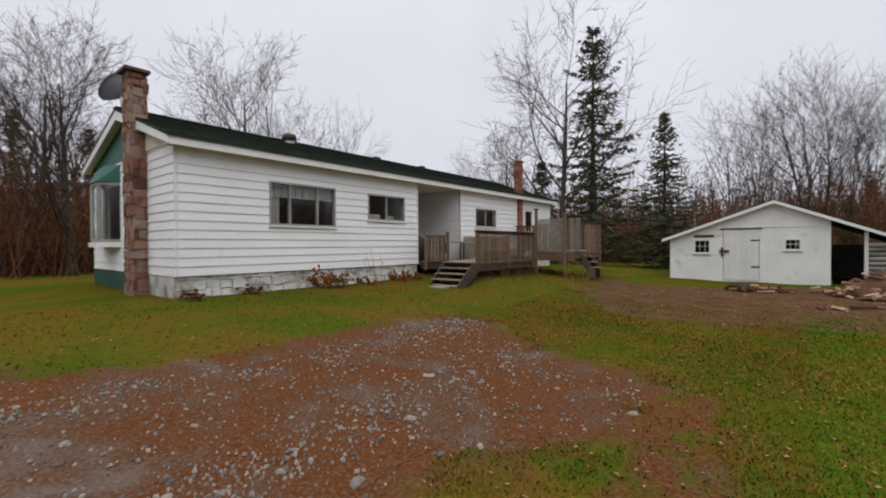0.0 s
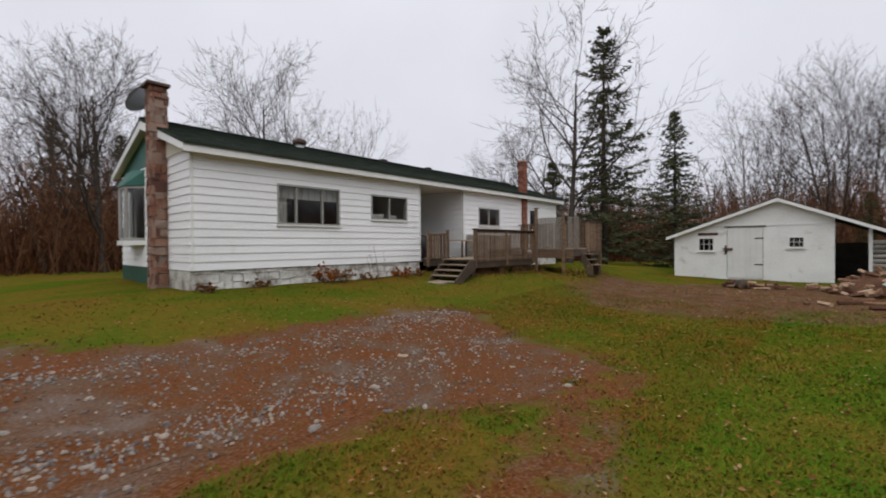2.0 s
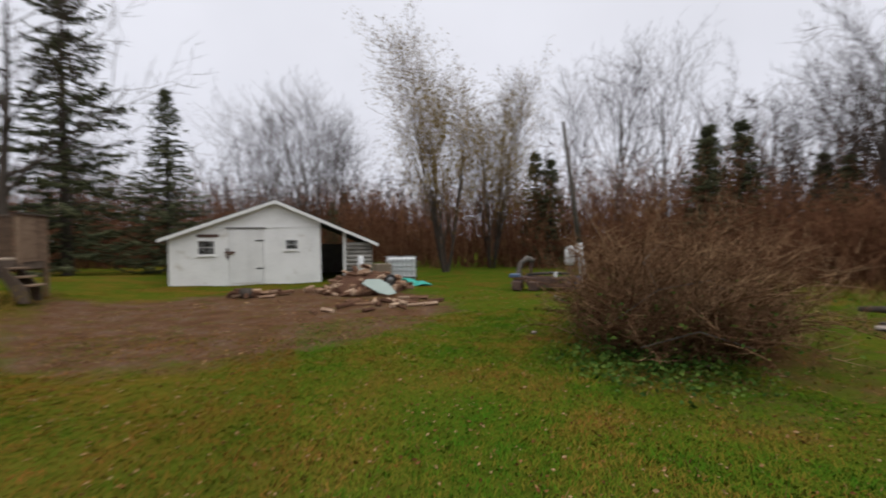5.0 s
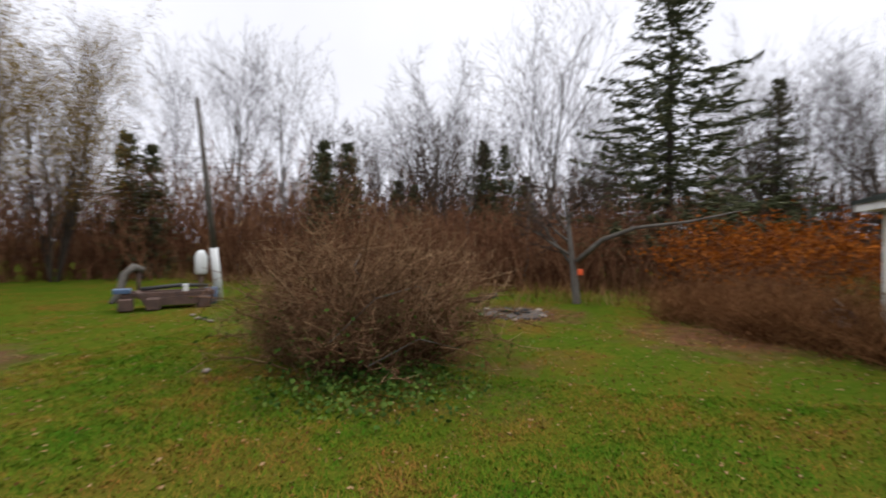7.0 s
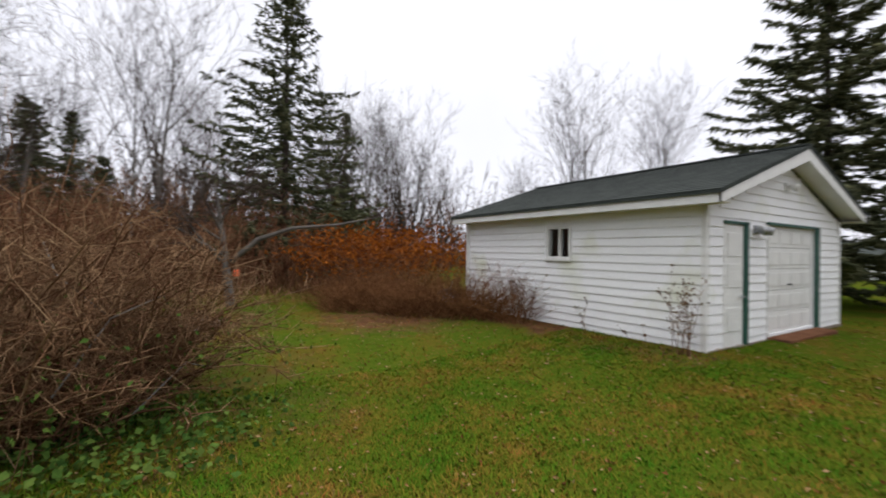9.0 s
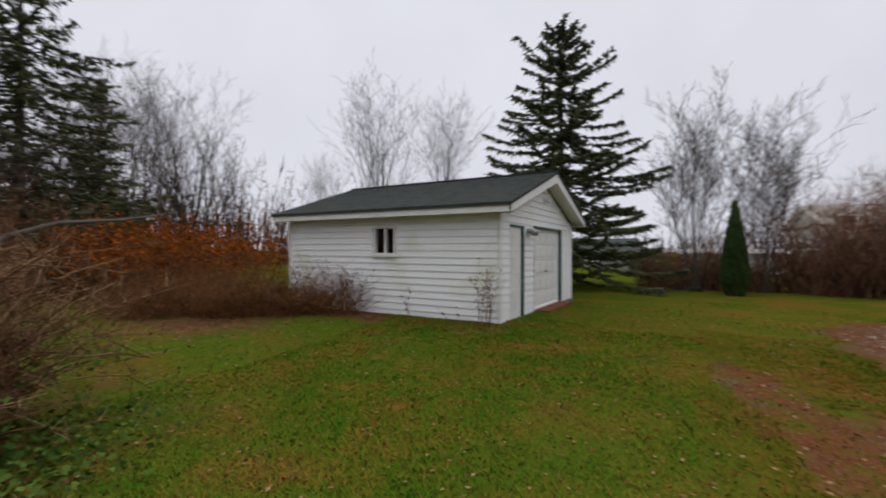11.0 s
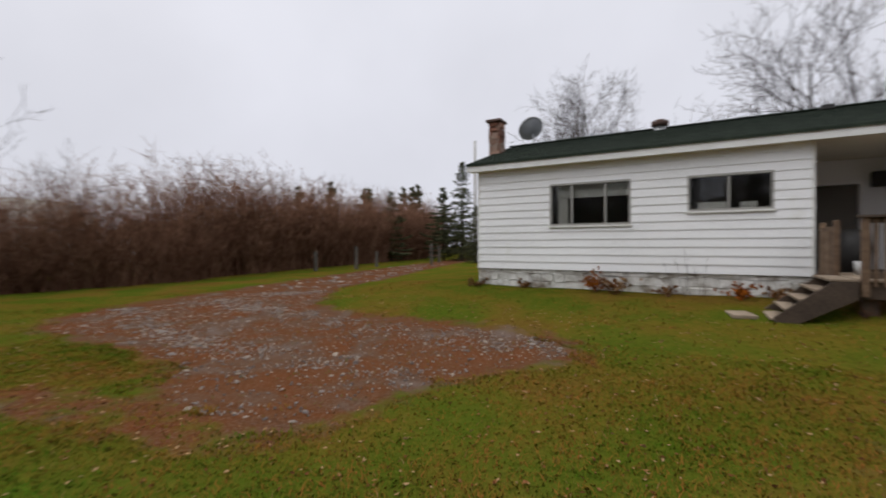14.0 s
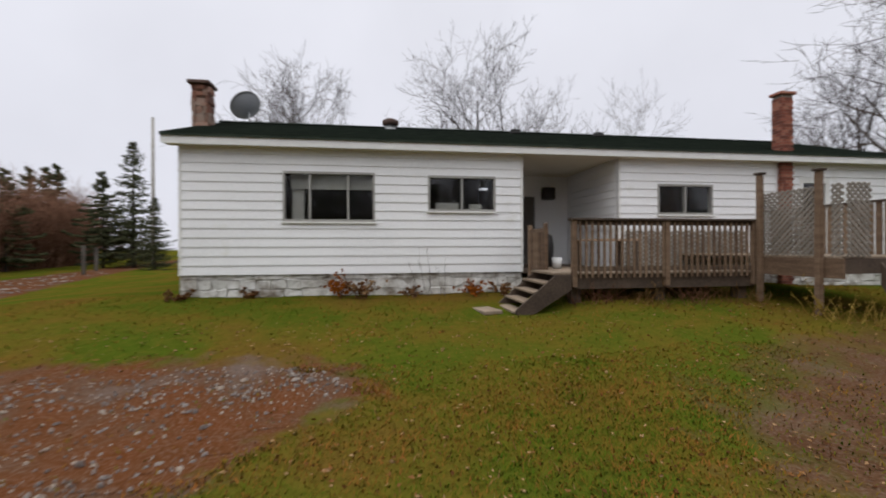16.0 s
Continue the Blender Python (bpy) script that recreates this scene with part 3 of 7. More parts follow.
# ---- the long white house ----
HOUSE_AT = Matrix.Translation((0.42, -0.22, 0))          # the house and its deck are drawn on their own plan, which stands here
FX, SB, SO = -8.9, 1.01, 3.7          # front face, siding foot, soffit
H0, H1, RX, RZ, BX = 0.8, 18.36, -12.0, 5.05, -15.1
house = thing("house", FX, H0, 0.4, "long low white-sided house with dark green shingle roof", "house")
house.matrix_world = HOUSE_AT
P0, P1, PB = 8.22, 10.6, -11.7          # the porch recess
W1, W2, W3, WD = (2.87, 4.82, 2.14, 3.22), (6.0, 7.56, 2.39, 3.19), (11.63, 13.12, 2.36, 3.105), (15.6, 16.5, 1.4, 3.35)
front = wall(house, "y", FX, 0.15, H0, P0, SB, SO, [W1, W2], M_SIDING, "front_wall", "white lap-sided front wall")
front2 = wall(house, "y", FX, 0.15, P1, H1, SB, SO, [W3, WD], M_SIDING, "front_wall", "white lap-sided front wall")
siding(front, "y", FX, 1, H0 + 0.05, P0 - 0.06, SB, SO, 0.197, [W1, W2], M_SIDING)
siding(front2, "y", FX, 1, P1 + 0.06, 14.9, SB, SO, 0.197, [W3], M_SIDING)
siding(front2, "y", FX, 1, 15.38, H1 - 0.05, SB, SO, 0.197, [WD], M_SIDING)
for y in (H0 - 0.005, P0 - 0.06, P1, H1 - 0.05):
    part("corner_post", boxes((FX - 0.06, y, SB - 0.02, FX + 0.026, y + 0.06, SO), bevel=0.004), M_TRIM, house)
for wdw, posts in ((W1, (3.43, 4.24)), (W2, (6.78,)), (W3, (12.38,))):
    window(front if wdw is not W3 else front2, "y", FX, 1, *wdw, posts)
# porch recess walls and ceiling
pl = wall(house, "x", P0, 0.12, PB, FX - 0.15, SB, SO, [], M_SIDING, "porch_side_wall")
pr = wall(house, "x", P1, -0.12, PB, FX - 0.15, SB, SO, [], M_SIDING, "porch_side_wall")
siding(pr, "x", P1, -1, PB + 0.02, FX - 0.03, SB, SO, 0.197, [], M_SIDING)
pb = wall(house, "y", PB, 0.12, P0, P1, SB, SO, [(8.7, 9.55, SB, 3.1)], M_SIDING, "porch_back_wall")
# the recessed door shares the rooms' colour with its painted-in dimness
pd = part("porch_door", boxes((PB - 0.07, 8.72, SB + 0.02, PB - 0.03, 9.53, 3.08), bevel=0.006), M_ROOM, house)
part("door_knob", tube(bmesh.new(), [(PB - 0.03, 8.82, 2.0), (PB + 0.03, 8.82, 2.0)], [0.03, 0.03]), M_METAL, pd)
lamp = part("porch_lamp_box", boxes((PB + 0.02, 9.75, 3.0, PB + 0.24, 10.1, 3.35), bevel=0.01), M_BLACK, house)
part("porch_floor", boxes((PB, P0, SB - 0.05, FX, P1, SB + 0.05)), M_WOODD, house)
# gable end facing the lawn
BAY = (-14.1, -12.5, 1.75, 3.3)
gable = wall(house, "x", H0, -0.15, BX, FX - 0.15, SB, SO, [BAY], M_SIDING, "gable_wall", "white lap-sided gable wall")


def rake(u):
    return RZ - 0.12 - abs(u - RX) * 0.345


siding(gable, "x", H0, -1, BX + 0.02, -10.89, SB, SO + 0.1, 0.197, [BAY], M_SIDING)
siding(gable, "x", H0, -1, -10.46, FX - 0.0, SB, SO + 0.1, 0.197, [], M_SIDING)
bm = bmesh.new()
prism(bm, [(BX + 0.3, SO + 0.1), (FX - 0.1, SO + 0.1), (FX - 0.1, rake(FX - 0.1)), (RX, rake(RX)), (BX + 0.3, rake(BX + 0.3))], "y", H0 - 0.02, H0 + 0.12)
part("gable_panel", bm, M_TEAL, house, "teal green painted gable triangle")
bm = bmesh.new()
prism(bm, [(-10.46, SO + 0.1), (FX + 0.02, SO + 0.1), (FX + 0.02, rake(FX)), (-10.46, rake(-10.46))], "y", H0 - 0.05, H0 - 0.025)
part("gable_infill", bm, M_SOFFIT, house, "cream board infill beside the chimney")
wall(house, "y", BX, -0.15, H0, H1, SB, SO, [], M_SIDING, "rear_wall")
wall(house, "x", H1, 0.15, BX, FX - 0.15, SB, SO, [], M_SIDING, "end_wall")
bm = bmesh.new()
prism(bm, [(BX, SO), (FX, SO), (RX, rake(RX))], "y", H1 - 0.12, H1 - 0.01)
part("gable_panel", bm, M_TEAL, house)
# bay window, canted, on the gable end
bay = part("bay_window", bmesh.new(), M_TRIM, house, "canted bay window with grey frames")
bb = bmesh.new()
for (ax_, ay_), (bx_, by_) in (((-14.1, H0), (-13.6, H0 - 0.4)), ((-13.6, H0 - 0.4), (-12.9, H0 - 0.4)), ((-12.9, H0 - 0.4), (-12.5, H0))):
    d = Vector((bx_ - ax_, by_ - ay_, 0))
    m = Matrix.Translation((ax_, ay_, 0)) @ Matrix.Rotation(math.atan2(d.y, d.x), 4, "Z")
    L = d.length
    nb = 1 if L < 1 else 3
    for b in ((0, 0, 1.75, L, 0.07, 1.82), (0, 0, 3.23, L, 0.07, 3.3), *[(L * i / nb - 0.03, 0, 1.82, L * i / nb + 0.03, 0.07, 3.23) for i in range(nb + 1)]):
        box(bb, *b, m=m)
    pane = bmesh.new()
    box(pane, 0.02, 0.03, 1.82, L - 0.02, 0.038, 3.23, m=m)
    g = part("pane", pane, M_GLASS, bay)
    g.visible_shadow = False
part("bay_frame", bb, M_ALU, bay)
for z0_, z1_, mat_, nm in ((1.62, 1.746, M_TRIM, "bay_sill"), (3.304, 3.75, M_TEAL, "bay_hood")):
    bm = bmesh.new()
    lo = [bm.verts.new((u, v, z0_)) for u, v in ((-14.14, H0), (-13.63, H0 - 0.45), (-12.87, H0 - 0.45), (-12.46, H0))]
    hi = [bm.verts.new((u, v, z1_)) for u, v in ((-14.14, H0), (-13.63, H0 - (0.45 if z0_ < 2 else 0.2)), (-12.87, H0 - (0.45 if z0_ < 2 else 0.2)), (-12.46, H0))]
    bm.faces.new(lo[::-1])
    bm.faces.new(hi)
    for i in range(4):
        bm.faces.new((lo[i], lo[(i + 1) % 4], hi[(i + 1) % 4], hi[i]))
    part(nm, bm, mat_, bay)
# rooms behind the glass, their dimness put into a dark colour
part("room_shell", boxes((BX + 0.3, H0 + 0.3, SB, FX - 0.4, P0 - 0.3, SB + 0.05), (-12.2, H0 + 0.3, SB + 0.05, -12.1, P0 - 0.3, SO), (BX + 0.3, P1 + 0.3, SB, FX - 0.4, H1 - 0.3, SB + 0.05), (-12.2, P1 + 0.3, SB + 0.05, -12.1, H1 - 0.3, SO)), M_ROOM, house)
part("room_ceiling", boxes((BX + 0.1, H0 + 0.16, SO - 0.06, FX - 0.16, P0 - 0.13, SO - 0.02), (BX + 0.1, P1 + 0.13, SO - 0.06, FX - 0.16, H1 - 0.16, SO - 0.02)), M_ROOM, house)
part("curtain", boxes(*[(FX - 0.22 + 0.02 * (i % 2), 3.0 + 0.1 * i, 2.86, FX - 0.19 + 0.02 * (i % 2), 3.1 + 0.1 * i, 3.2) for i in range(19)]), M_CURTAIN, house, "pale gathered valance curtain")
part("curtain", boxes(*[(FX - 0.26 + 0.02 * (i % 2), 3.02 + 0.05 * i, 2.2, FX - 0.235 + 0.02 * (i % 2), 3.07 + 0.05 * i, 3.0) for i in range(5)]), M_CURTAIN, house)
part("curtain", boxes((FX - 0.3, 6.2, 2.44, FX - 0.26, 6.75, 2.6), (FX - 0.3, 7.0, 2.44, FX - 0.24, 7.3, 2.58)), M_CURTAIN, house)
# soffit, fascia, roof
EX = FX + 0.25
part("soffit", boxes((FX - 0.0, H0 - 0.2, SO, EX, H1 + 0.3, SO + 0.02), (PB - 0.1, P0, SO, FX, P1, SO + 0.025)), M_SOFFIT, house, "cream painted soffit")
part("fascia", boxes((EX, H0 - 0.2, SO - 0.015, EX + 0.03, H1 + 0.33, SO + 0.165), bevel=0.004), M_TRIM, house)
roofz = SO + 0.165
roof_slope(house, M_SHINGLE, "y", H0 - 0.24, H1 + 0.33, EX + 0.06, roofz + 0.03, RX, RZ, "dark green asphalt shingle slope")
roof_slope(house, M_SHINGLE, "y", H0 - 0.24, H1 + 0.33, BX - 0.28, roofz + 0.03, RX, RZ)
part("ridge_cap", boxes((RX - 0.12, H0 - 0.24, RZ + 0.005, RX + 0.12, H1 + 0.33, RZ + 0.035)), M_SHINGLE, house)
for yy in (H0 - 0.23, H1 + 0.33):
    bm = bmesh.new()
    prism(bm, [(EX + 0.03, SO), (EX + 0.03, roofz), (RX, RZ - 0.06), (RX, RZ - 0.28)], "y", yy, yy + 0.03)
    prism(bm, [(BX - 0.28, SO), (BX - 0.28, roofz), (RX, RZ - 0.06), (RX, RZ - 0.28)], "y", yy, yy + 0.03)
    part("barge_board", bm, M_TRIM, house)
bm = bmesh.new()
prism(bm, [(EX, SO + 0.08), (EX, SO + 0.1), (RX, RZ - 0.2), (RX, RZ - 0.22)], "y", H0 - 0.2, H0 - 0.026)
prism(bm, [(BX - 0.26, SO + 0.08), (BX - 0.26, SO + 0.1), (RX, RZ - 0.2), (RX, RZ - 0.22)], "y", H0 - 0.2, H0 - 0.026)
part("rake_soffit", bm, M_SOFFIT, house)
# foundation of whitewashed rubble
fnd = part("foundation", boxes((FX - 0.4, H0 + 0.02, 0.1, FX - 0.05, P0 - 0.02, SB), (FX - 0.4, P1, 0.1, FX - 0.05, H1, SB), (BX + 0.05, H0 + 0.03, 0.1, FX - 0.4, H0 + 0.3, SB), (BX + 0.05, H1 - 0.3, 0.1, FX - 0.4, H1 - 0.02, SB), (BX + 0.05, H0 + 0.3, 0.1, BX + 0.3, H1 - 0.3, SB)), M_LIME, house, "whitewashed rubble stone foundation")
rng = np.random.default_rng(5)


def rubble(axis, face, out, u0, u1, z0, z1, mean_w, mean_h, mat, parent, name="stone"):
    z = z0
    while z < z1 - 0.03:
        h = min(mean_h * rng.uniform(0.7, 1.35), z1 - z)
        u = u0
        while u < u1 - 0.03:
            w = min(mean_w * rng.uniform(0.55, 1.6), u1 - u)
            t = rng.uniform(0.012, 0.04)
            b = place(axis, face - out * 0.05, face + out * t, u + 0.006, u + w - 0.006, z + 0.006, z + h - 0.006)
            bm = bmesh.new()
            vs = box(bm, *b, bevel=0.012)
            for v in vs:
                v.co += Vector(rng.uniform(-0.024, 0.024, 3))
            part(name, bm, mat, parent)
            u += w
        z += h


rubble("y", FX - 0.05, 1, H0 + 0.02, P0 - 0.02, 0.3, SB - 0.02, 0.36, 0.17, M_FOUND, fnd, "stone")
rubble("y", FX - 0.05, 1, P1, H1, 0.3, SB - 0.02, 0.36, 0.17, M_FOUND, fnd, "stone")
part("green_skirt", boxes((BX + 0.02, H0 - 0.02, 0.3, -10.89, H0 + 0.02, SB - 0.03)), M_GREEN, house, "dark green painted skirting board")
part("gable_foundation", boxes((-10.46, H0 - 0.012, 0.2, FX - 0.06, H0 + 0.018, SB - 0.02)), M_FOUND, house)
# fieldstone chimney on the gable end
C0, C1, CY0, CY1, CT = -10.89, -10.46, 0.41, 0.79, 5.56
chim = thing("stone_chimney", (C0 + C1) / 2, 0.4, 0.3, "tall reddish fieldstone chimney with a flat cap", "chimney")
chim.matrix_world = HOUSE_AT
part("chimney_core", boxes((C0 + 0.05, CY0 + 0.05, 0.2, C1 - 0.05, CY1, CT)), M_MORTAR, chim)
rubble("x", CY0 + 0.05, -1, C0, C1, 0.2, CT, 0.26, 0.22, M_STONE, chim, "stone")
rubble("y", C1 - 0.05, 1, CY0 + 0.01, CY1, 0.2, CT, 0.26, 0.22, M_STONE, chim, "stone")
rubble("y", C0 + 0.05, -1, CY0 + 0.01, CY1, 0.2, CT, 0.3, 0.26, M_STONE, chim, "stone")
rubble("x", CY1, 1, C0 + 0.02, C1 - 0.02, 4.4, CT, 0.26, 0.22, M_STONE, chim, "stone")
part("cap", boxes((C0 - 0.07, CY0 - 0.07, CT, C1 + 0.07, CY1 + 0.07, CT + 0.09), bevel=0.02), M_RUST, chim, "weathered brown cap slab")
part("flue", boxes((C0 + 0.2, CY0 + 0.2, CT + 0.09, C1 - 0.2, CY1 - 0.2, CT + 0.16), bevel=0.01), M_RUST, chim)
# brick chimney against the front wall
bch = thing("brick_chimney", -8.8, 14.3, 0.5, "red brick chimney rising through the eave", "chimney")
bch.matrix_world = HOUSE_AT
B0, B1, BT = 14.98, 15.34, 5.42
part("chimney_core", boxes((-9.05, B0 + 0.02, 0.3, -8.8, B1 - 0.02, BT)), M_MORTAR, bch)
bm = bmesh.new()
for k in range(int((BT - 0.4) / 0.075)):
    z = 0.4 + k * 0.075
    for face, lo, hi, ax3 in ((-8.8, B0, B1, "y"), (B0 + 0.02, -9.07, -8.78, "x")):
        u = lo - (0.1 if k % 2 else 0)
        while u < hi - 0.02:
            a, c = max(u, lo), min(u + 0.21, hi)
            o = 1 if ax3 == "y" else -1
            if c - a > 0.03:
                box(bm, *place(ax3, face - o * 0.03, face + o * rng.uniform(0.012, 0.02), a + 0.004, c - 0.005, z, z + 0.064))
            u += 0.215
tagged(part("bricks", bm, M_BRICK, bch, "weathered red bricks"), kind="stuff")
part("cap", boxes((-9.11, B0 - 0.05, BT, -8.74, B1 + 0.05, BT + 0.07), bevel=0.01), M_BRICK, bch)
# storm door beyond the brick chimney
sd = part("storm_door", boxes((FX - 0.05, 15.6, 1.4, FX + 0.02, 15.72, 3.35), (FX - 0.05, 16.38, 1.4, FX + 0.02, 16.5, 3.35), (FX - 0.05, 15.72, 3.2, FX + 0.02, 16.38, 3.35), (FX - 0.05, 15.72, 1.4, FX + 0.02, 16.38, 2.3)), M_TRIM, house, "white storm door")
part("pane", boxes((FX - 0.03, 15.72, 2.3, FX - 0.02, 16.38, 3.2)), M_GLASS, sd)
# roof fittings
vent = thing("roof_vent", -11.46, 5.03, 4.98, "round galvanised turbine vent on the roof", "vent")
part("flashing", tube(bmesh.new(), [(0, 0, -0.15), (0, 0, 0.12)], [0.17, 0.16], 16), M_METAL, vent)
part("hood", tube(bmesh.new(), [(0, 0, 0.12), (0, 0, 0.15), (0, 0, 0.27), (0, 0, 0.32)], [0.17, 0.23, 0.23, 0.12], 16), M_RUST, vent, "rusty domed hood")
for yv in (8.75, 11.4):
    pv = thing("plumbing_vent", -11.35, yv, 4.96, "small dark plumbing vent on the shingles", "vent")
    part("cap", boxes((-0.12, -0.14, 0.0, 0.12, 0.14, 0.14), bevel=0.02), M_BLACK, pv)
dish = thing("satellite_dish", -12.78, 0.75, 5.24, "grey oval satellite dish on a bent mast", "satellite dish", rz=-40)
bm = bmesh.new()
rings = []
for i in range(7):
    r = 0.46 * i / 6
    rings.append([bm.verts.new((r * math.cos(a) * 1.05, 0.28 * (r / 0.46) ** 2 - 0.1, r * math.sin(a))) for a in np.linspace(0, 2 * math.pi, 24, endpoint=False)] if i else [bm.verts.new((0, -0.1, 0))])
for a, c in zip(rings, rings[1:]):
    for k in range(24):
        bm.faces.new((a[0], c[k], c[(k + 1) % 24]) if len(a) == 1 else (a[k], c[k], c[(k + 1) % 24], a[(k + 1) % 24]))
bmesh.ops.solidify(bm, geom=bm.faces[:], thickness=0.015)
for f in bm.faces:
    f.smooth = True
bmesh.ops.transform(bm, matrix=pose(0, 0, 0.62, 38, 0, 180), verts=bm.verts)
part("reflector", bm, M_DISH, dish)
part("mast", tube(bmesh.new(), [(0, 0.05, -0.75), (0, 0.05, 0.3), (0, 0.0, 0.55)], [0.025, 0.025, 0.025]), M_METAL, dish)
part("feed_arm", tube(bmesh.new(), [(0, 0, 0.45), (0.02, -0.45, 0.55), (0.02, -0.5, 0.65)], [0.014, 0.014, 0.03]), M_BLACK, dish)

# ---- deck, stairs, lattice ----
deck = thing("deck", 0, 0, 0, "weathered wooden deck with baluster railing along the house", "deck")
deck.matrix_world = HOUSE_AT
DX, DZ, DY = -6.62, 1.1, 12.1
for i in range(17):
    x = -8.86 + 0.135 * i
    part("deck_board", boxes((x, 8.36, DZ - 0.035, x + 0.127, DY, DZ), bevel=0.004), M_TREAD, deck)
part("rim_joist", boxes((DX - 0.04, 8.34, DZ - 0.3, DX + 0.0, DY, DZ - 0.036)), M_WOODD, deck)
part("rim_joist", boxes((-8.86, 8.32, DZ - 0.27, DX, 8.36, DZ - 0.036)), M_WOODD, deck)
for y in (8.5, 10.2, 11.95):
    part("pier", boxes((DX - 0.3, y - 0.09, 0.2, DX - 0.12, y + 0.09, DZ - 0.036)), M_WOODD, deck)
for y in (8.34, 10.17, 12.0):
    part("railing_post", boxes((DX, y, DZ - 0.26, DX + 0.09, y + 0.09, DZ + 0.98), bevel=0.006), M_WOOD, deck)
part("handrail", boxes((DX - 0.03, 8.3, DZ + 0.945, DX + 0.12, 12.1, DZ + 0.985), bevel=0.005), M_WOODD, deck)
part("rail", boxes((DX + 0.0, 8.43, DZ + 0.86, DX + 0.038, 12.0, DZ + 0.944)), M_WOODD, deck)
part("rail", boxes((DX + 0.0, 8.43, DZ + 0.02, DX + 0.038, 12.0, DZ + 0.11)), M_WOODD, deck)
for i in range(31):
    y = 8.5 + 0.117 * i
    if abs(y - 10.21) > 0.06:
        part("baluster", boxes((DX + 0.038, y - 0.019, DZ - 0.1, DX + 0.072, y + 0.019, DZ + 0.93)), M_WOOD, deck)
# raised rear part of the deck with its skirting
D2, DZ2 = -5.0, 1.4
for i in range(28):
    x = -8.86 + 0.137 * i
    part("deck_board", boxes((x, 12.13, DZ2 - 0.035, x + 0.128, 14.6, DZ2), bevel=0.004), M_TREAD, deck)
part("skirt_board", boxes((DX, 12.12, DZ2 - 0.36, D2, 12.16, DZ2 - 0.036)), M_WOOD, deck)
part("skirt_board", boxes((D2 - 0.04, 12.16, DZ2 - 0.28, D2, 14.6, DZ2 - 0.036)), M_WOODD, deck)
for y in (13.4, 14.54):
    part("railing_post", boxes((D2 - 0.04, y, 0.2, D2 + 0.05, y + 0.09, DZ2 + 1.06), bevel=0.006), M_WOOD, deck)
part("handrail", boxes((D2 - 0.06, 13.35, DZ2 + 1.03, D2 + 0.08, 14.66, DZ2 + 1.07)), M_WOODD, deck)
part("handrail", boxes((-8.8, 14.52, DZ2 + 1.03, D2 - 0.06, 14.66, DZ2 + 1.07)), M_WOODD, deck)
for i in range(7):
    part("baluster", boxes((D2, 13.55 + 0.14 * i, DZ2 - 0.1, D2 + 0.035, 13.64 + 0.14 * i, DZ2 + 1.03)), M_WOOD, deck)
for i in range(23):
    part("baluster", boxes((-8.7 + 0.155 * i, 14.56, DZ2 - 0.1, -8.6 + 0.155 * i, 14.6, DZ2 + 1.03)), M_WOOD, deck)
# lattice privacy screen
screen = thing("lattice_screen", 0, 0, 0, "diagonal grey wooden lattice privacy screen between posts", "screen")
screen.matrix_world = HOUSE_AT


def lattice(axis, face, u0, u1, z0, z1):
    bm, step = bmesh.new(), 0.105
    for sgn, off in ((1, 0.0), (-1, 0.011)):
        k = -int((z1 - z0 + u1 - u0) / step) - 1
        while k * step < (u1 - u0) + (z1 - z0):
            a = k * step
            # the strip u - u0 = a + sgn * (z - z0), clipped to the panel
            lo, hi = z0, z1
            if sgn > 0:
                lo, hi = max(lo, z0 - a), min(hi, z0 + (u1 - u0) - a)
            else:
                lo, hi = max(lo, z0 + a - (u1 - u0)), min(hi, z0 + a)
            if hi - lo > 0.03:
                p0, p1 = (u0 + a + sgn * (lo - z0), lo), (u0 + a + sgn * (hi - z0), hi)
                w, t = 0.021, 0.005
                qs = []
                for (u, z), e in ((p0, -1), (p1, 1)):
                    for s in (-1, 1):
                        for f in (-t, t):
                            uu, zz = u + s * w * 0.7 * (-sgn), z + s * w * 0.7
                            qs.append((face + off + f, uu, zz) if axis == "y" else (uu, face + off + f, zz))
                vs = [bm.verts.new(q) for q in qs]
                for f in ((0, 1, 3, 2), (4, 6, 7, 5), (0, 2, 6, 4), (1, 5, 7, 3), (0, 4, 5, 1), (2, 3, 7, 6)):
                    bm.faces.new([vs[i] for i in f])
            k += 1
    bmesh.ops.recalc_face_normals(bm, faces=bm.faces[:])
    return bm


for u0, u1 in ((-6.56, -6.4), (-6.38, -5.36), (-5.2, -5.02)):
    part("lattice_panel", lattice("x", 12.14, u0, u1, DZ2, 2.56), M_LATTICE, screen)
part("lattice_panel", lattice("y", D2 + 0.02, 12.16, 12.6, DZ2, 2.56), M_LATTICE, screen)
for x, zt in ((-6.5, 2.92), (-5.38, 2.8)):
    part("post", boxes((x, 12.02, 0.15, x + 0.09, 12.11, zt), bevel=0.006), M_WOOD, screen)
    part("post_cap", boxes((x - 0.025, 11.985, zt, x + 0.125, 12.135, zt + 0.04), bevel=0.008), M_WOODD, screen)
# lattice on the porch front behind the railing
part("lattice_panel", lattice("y", FX + 0.06, 10.75, 14.0, DZ, 1.95), M_LATTICE, screen)
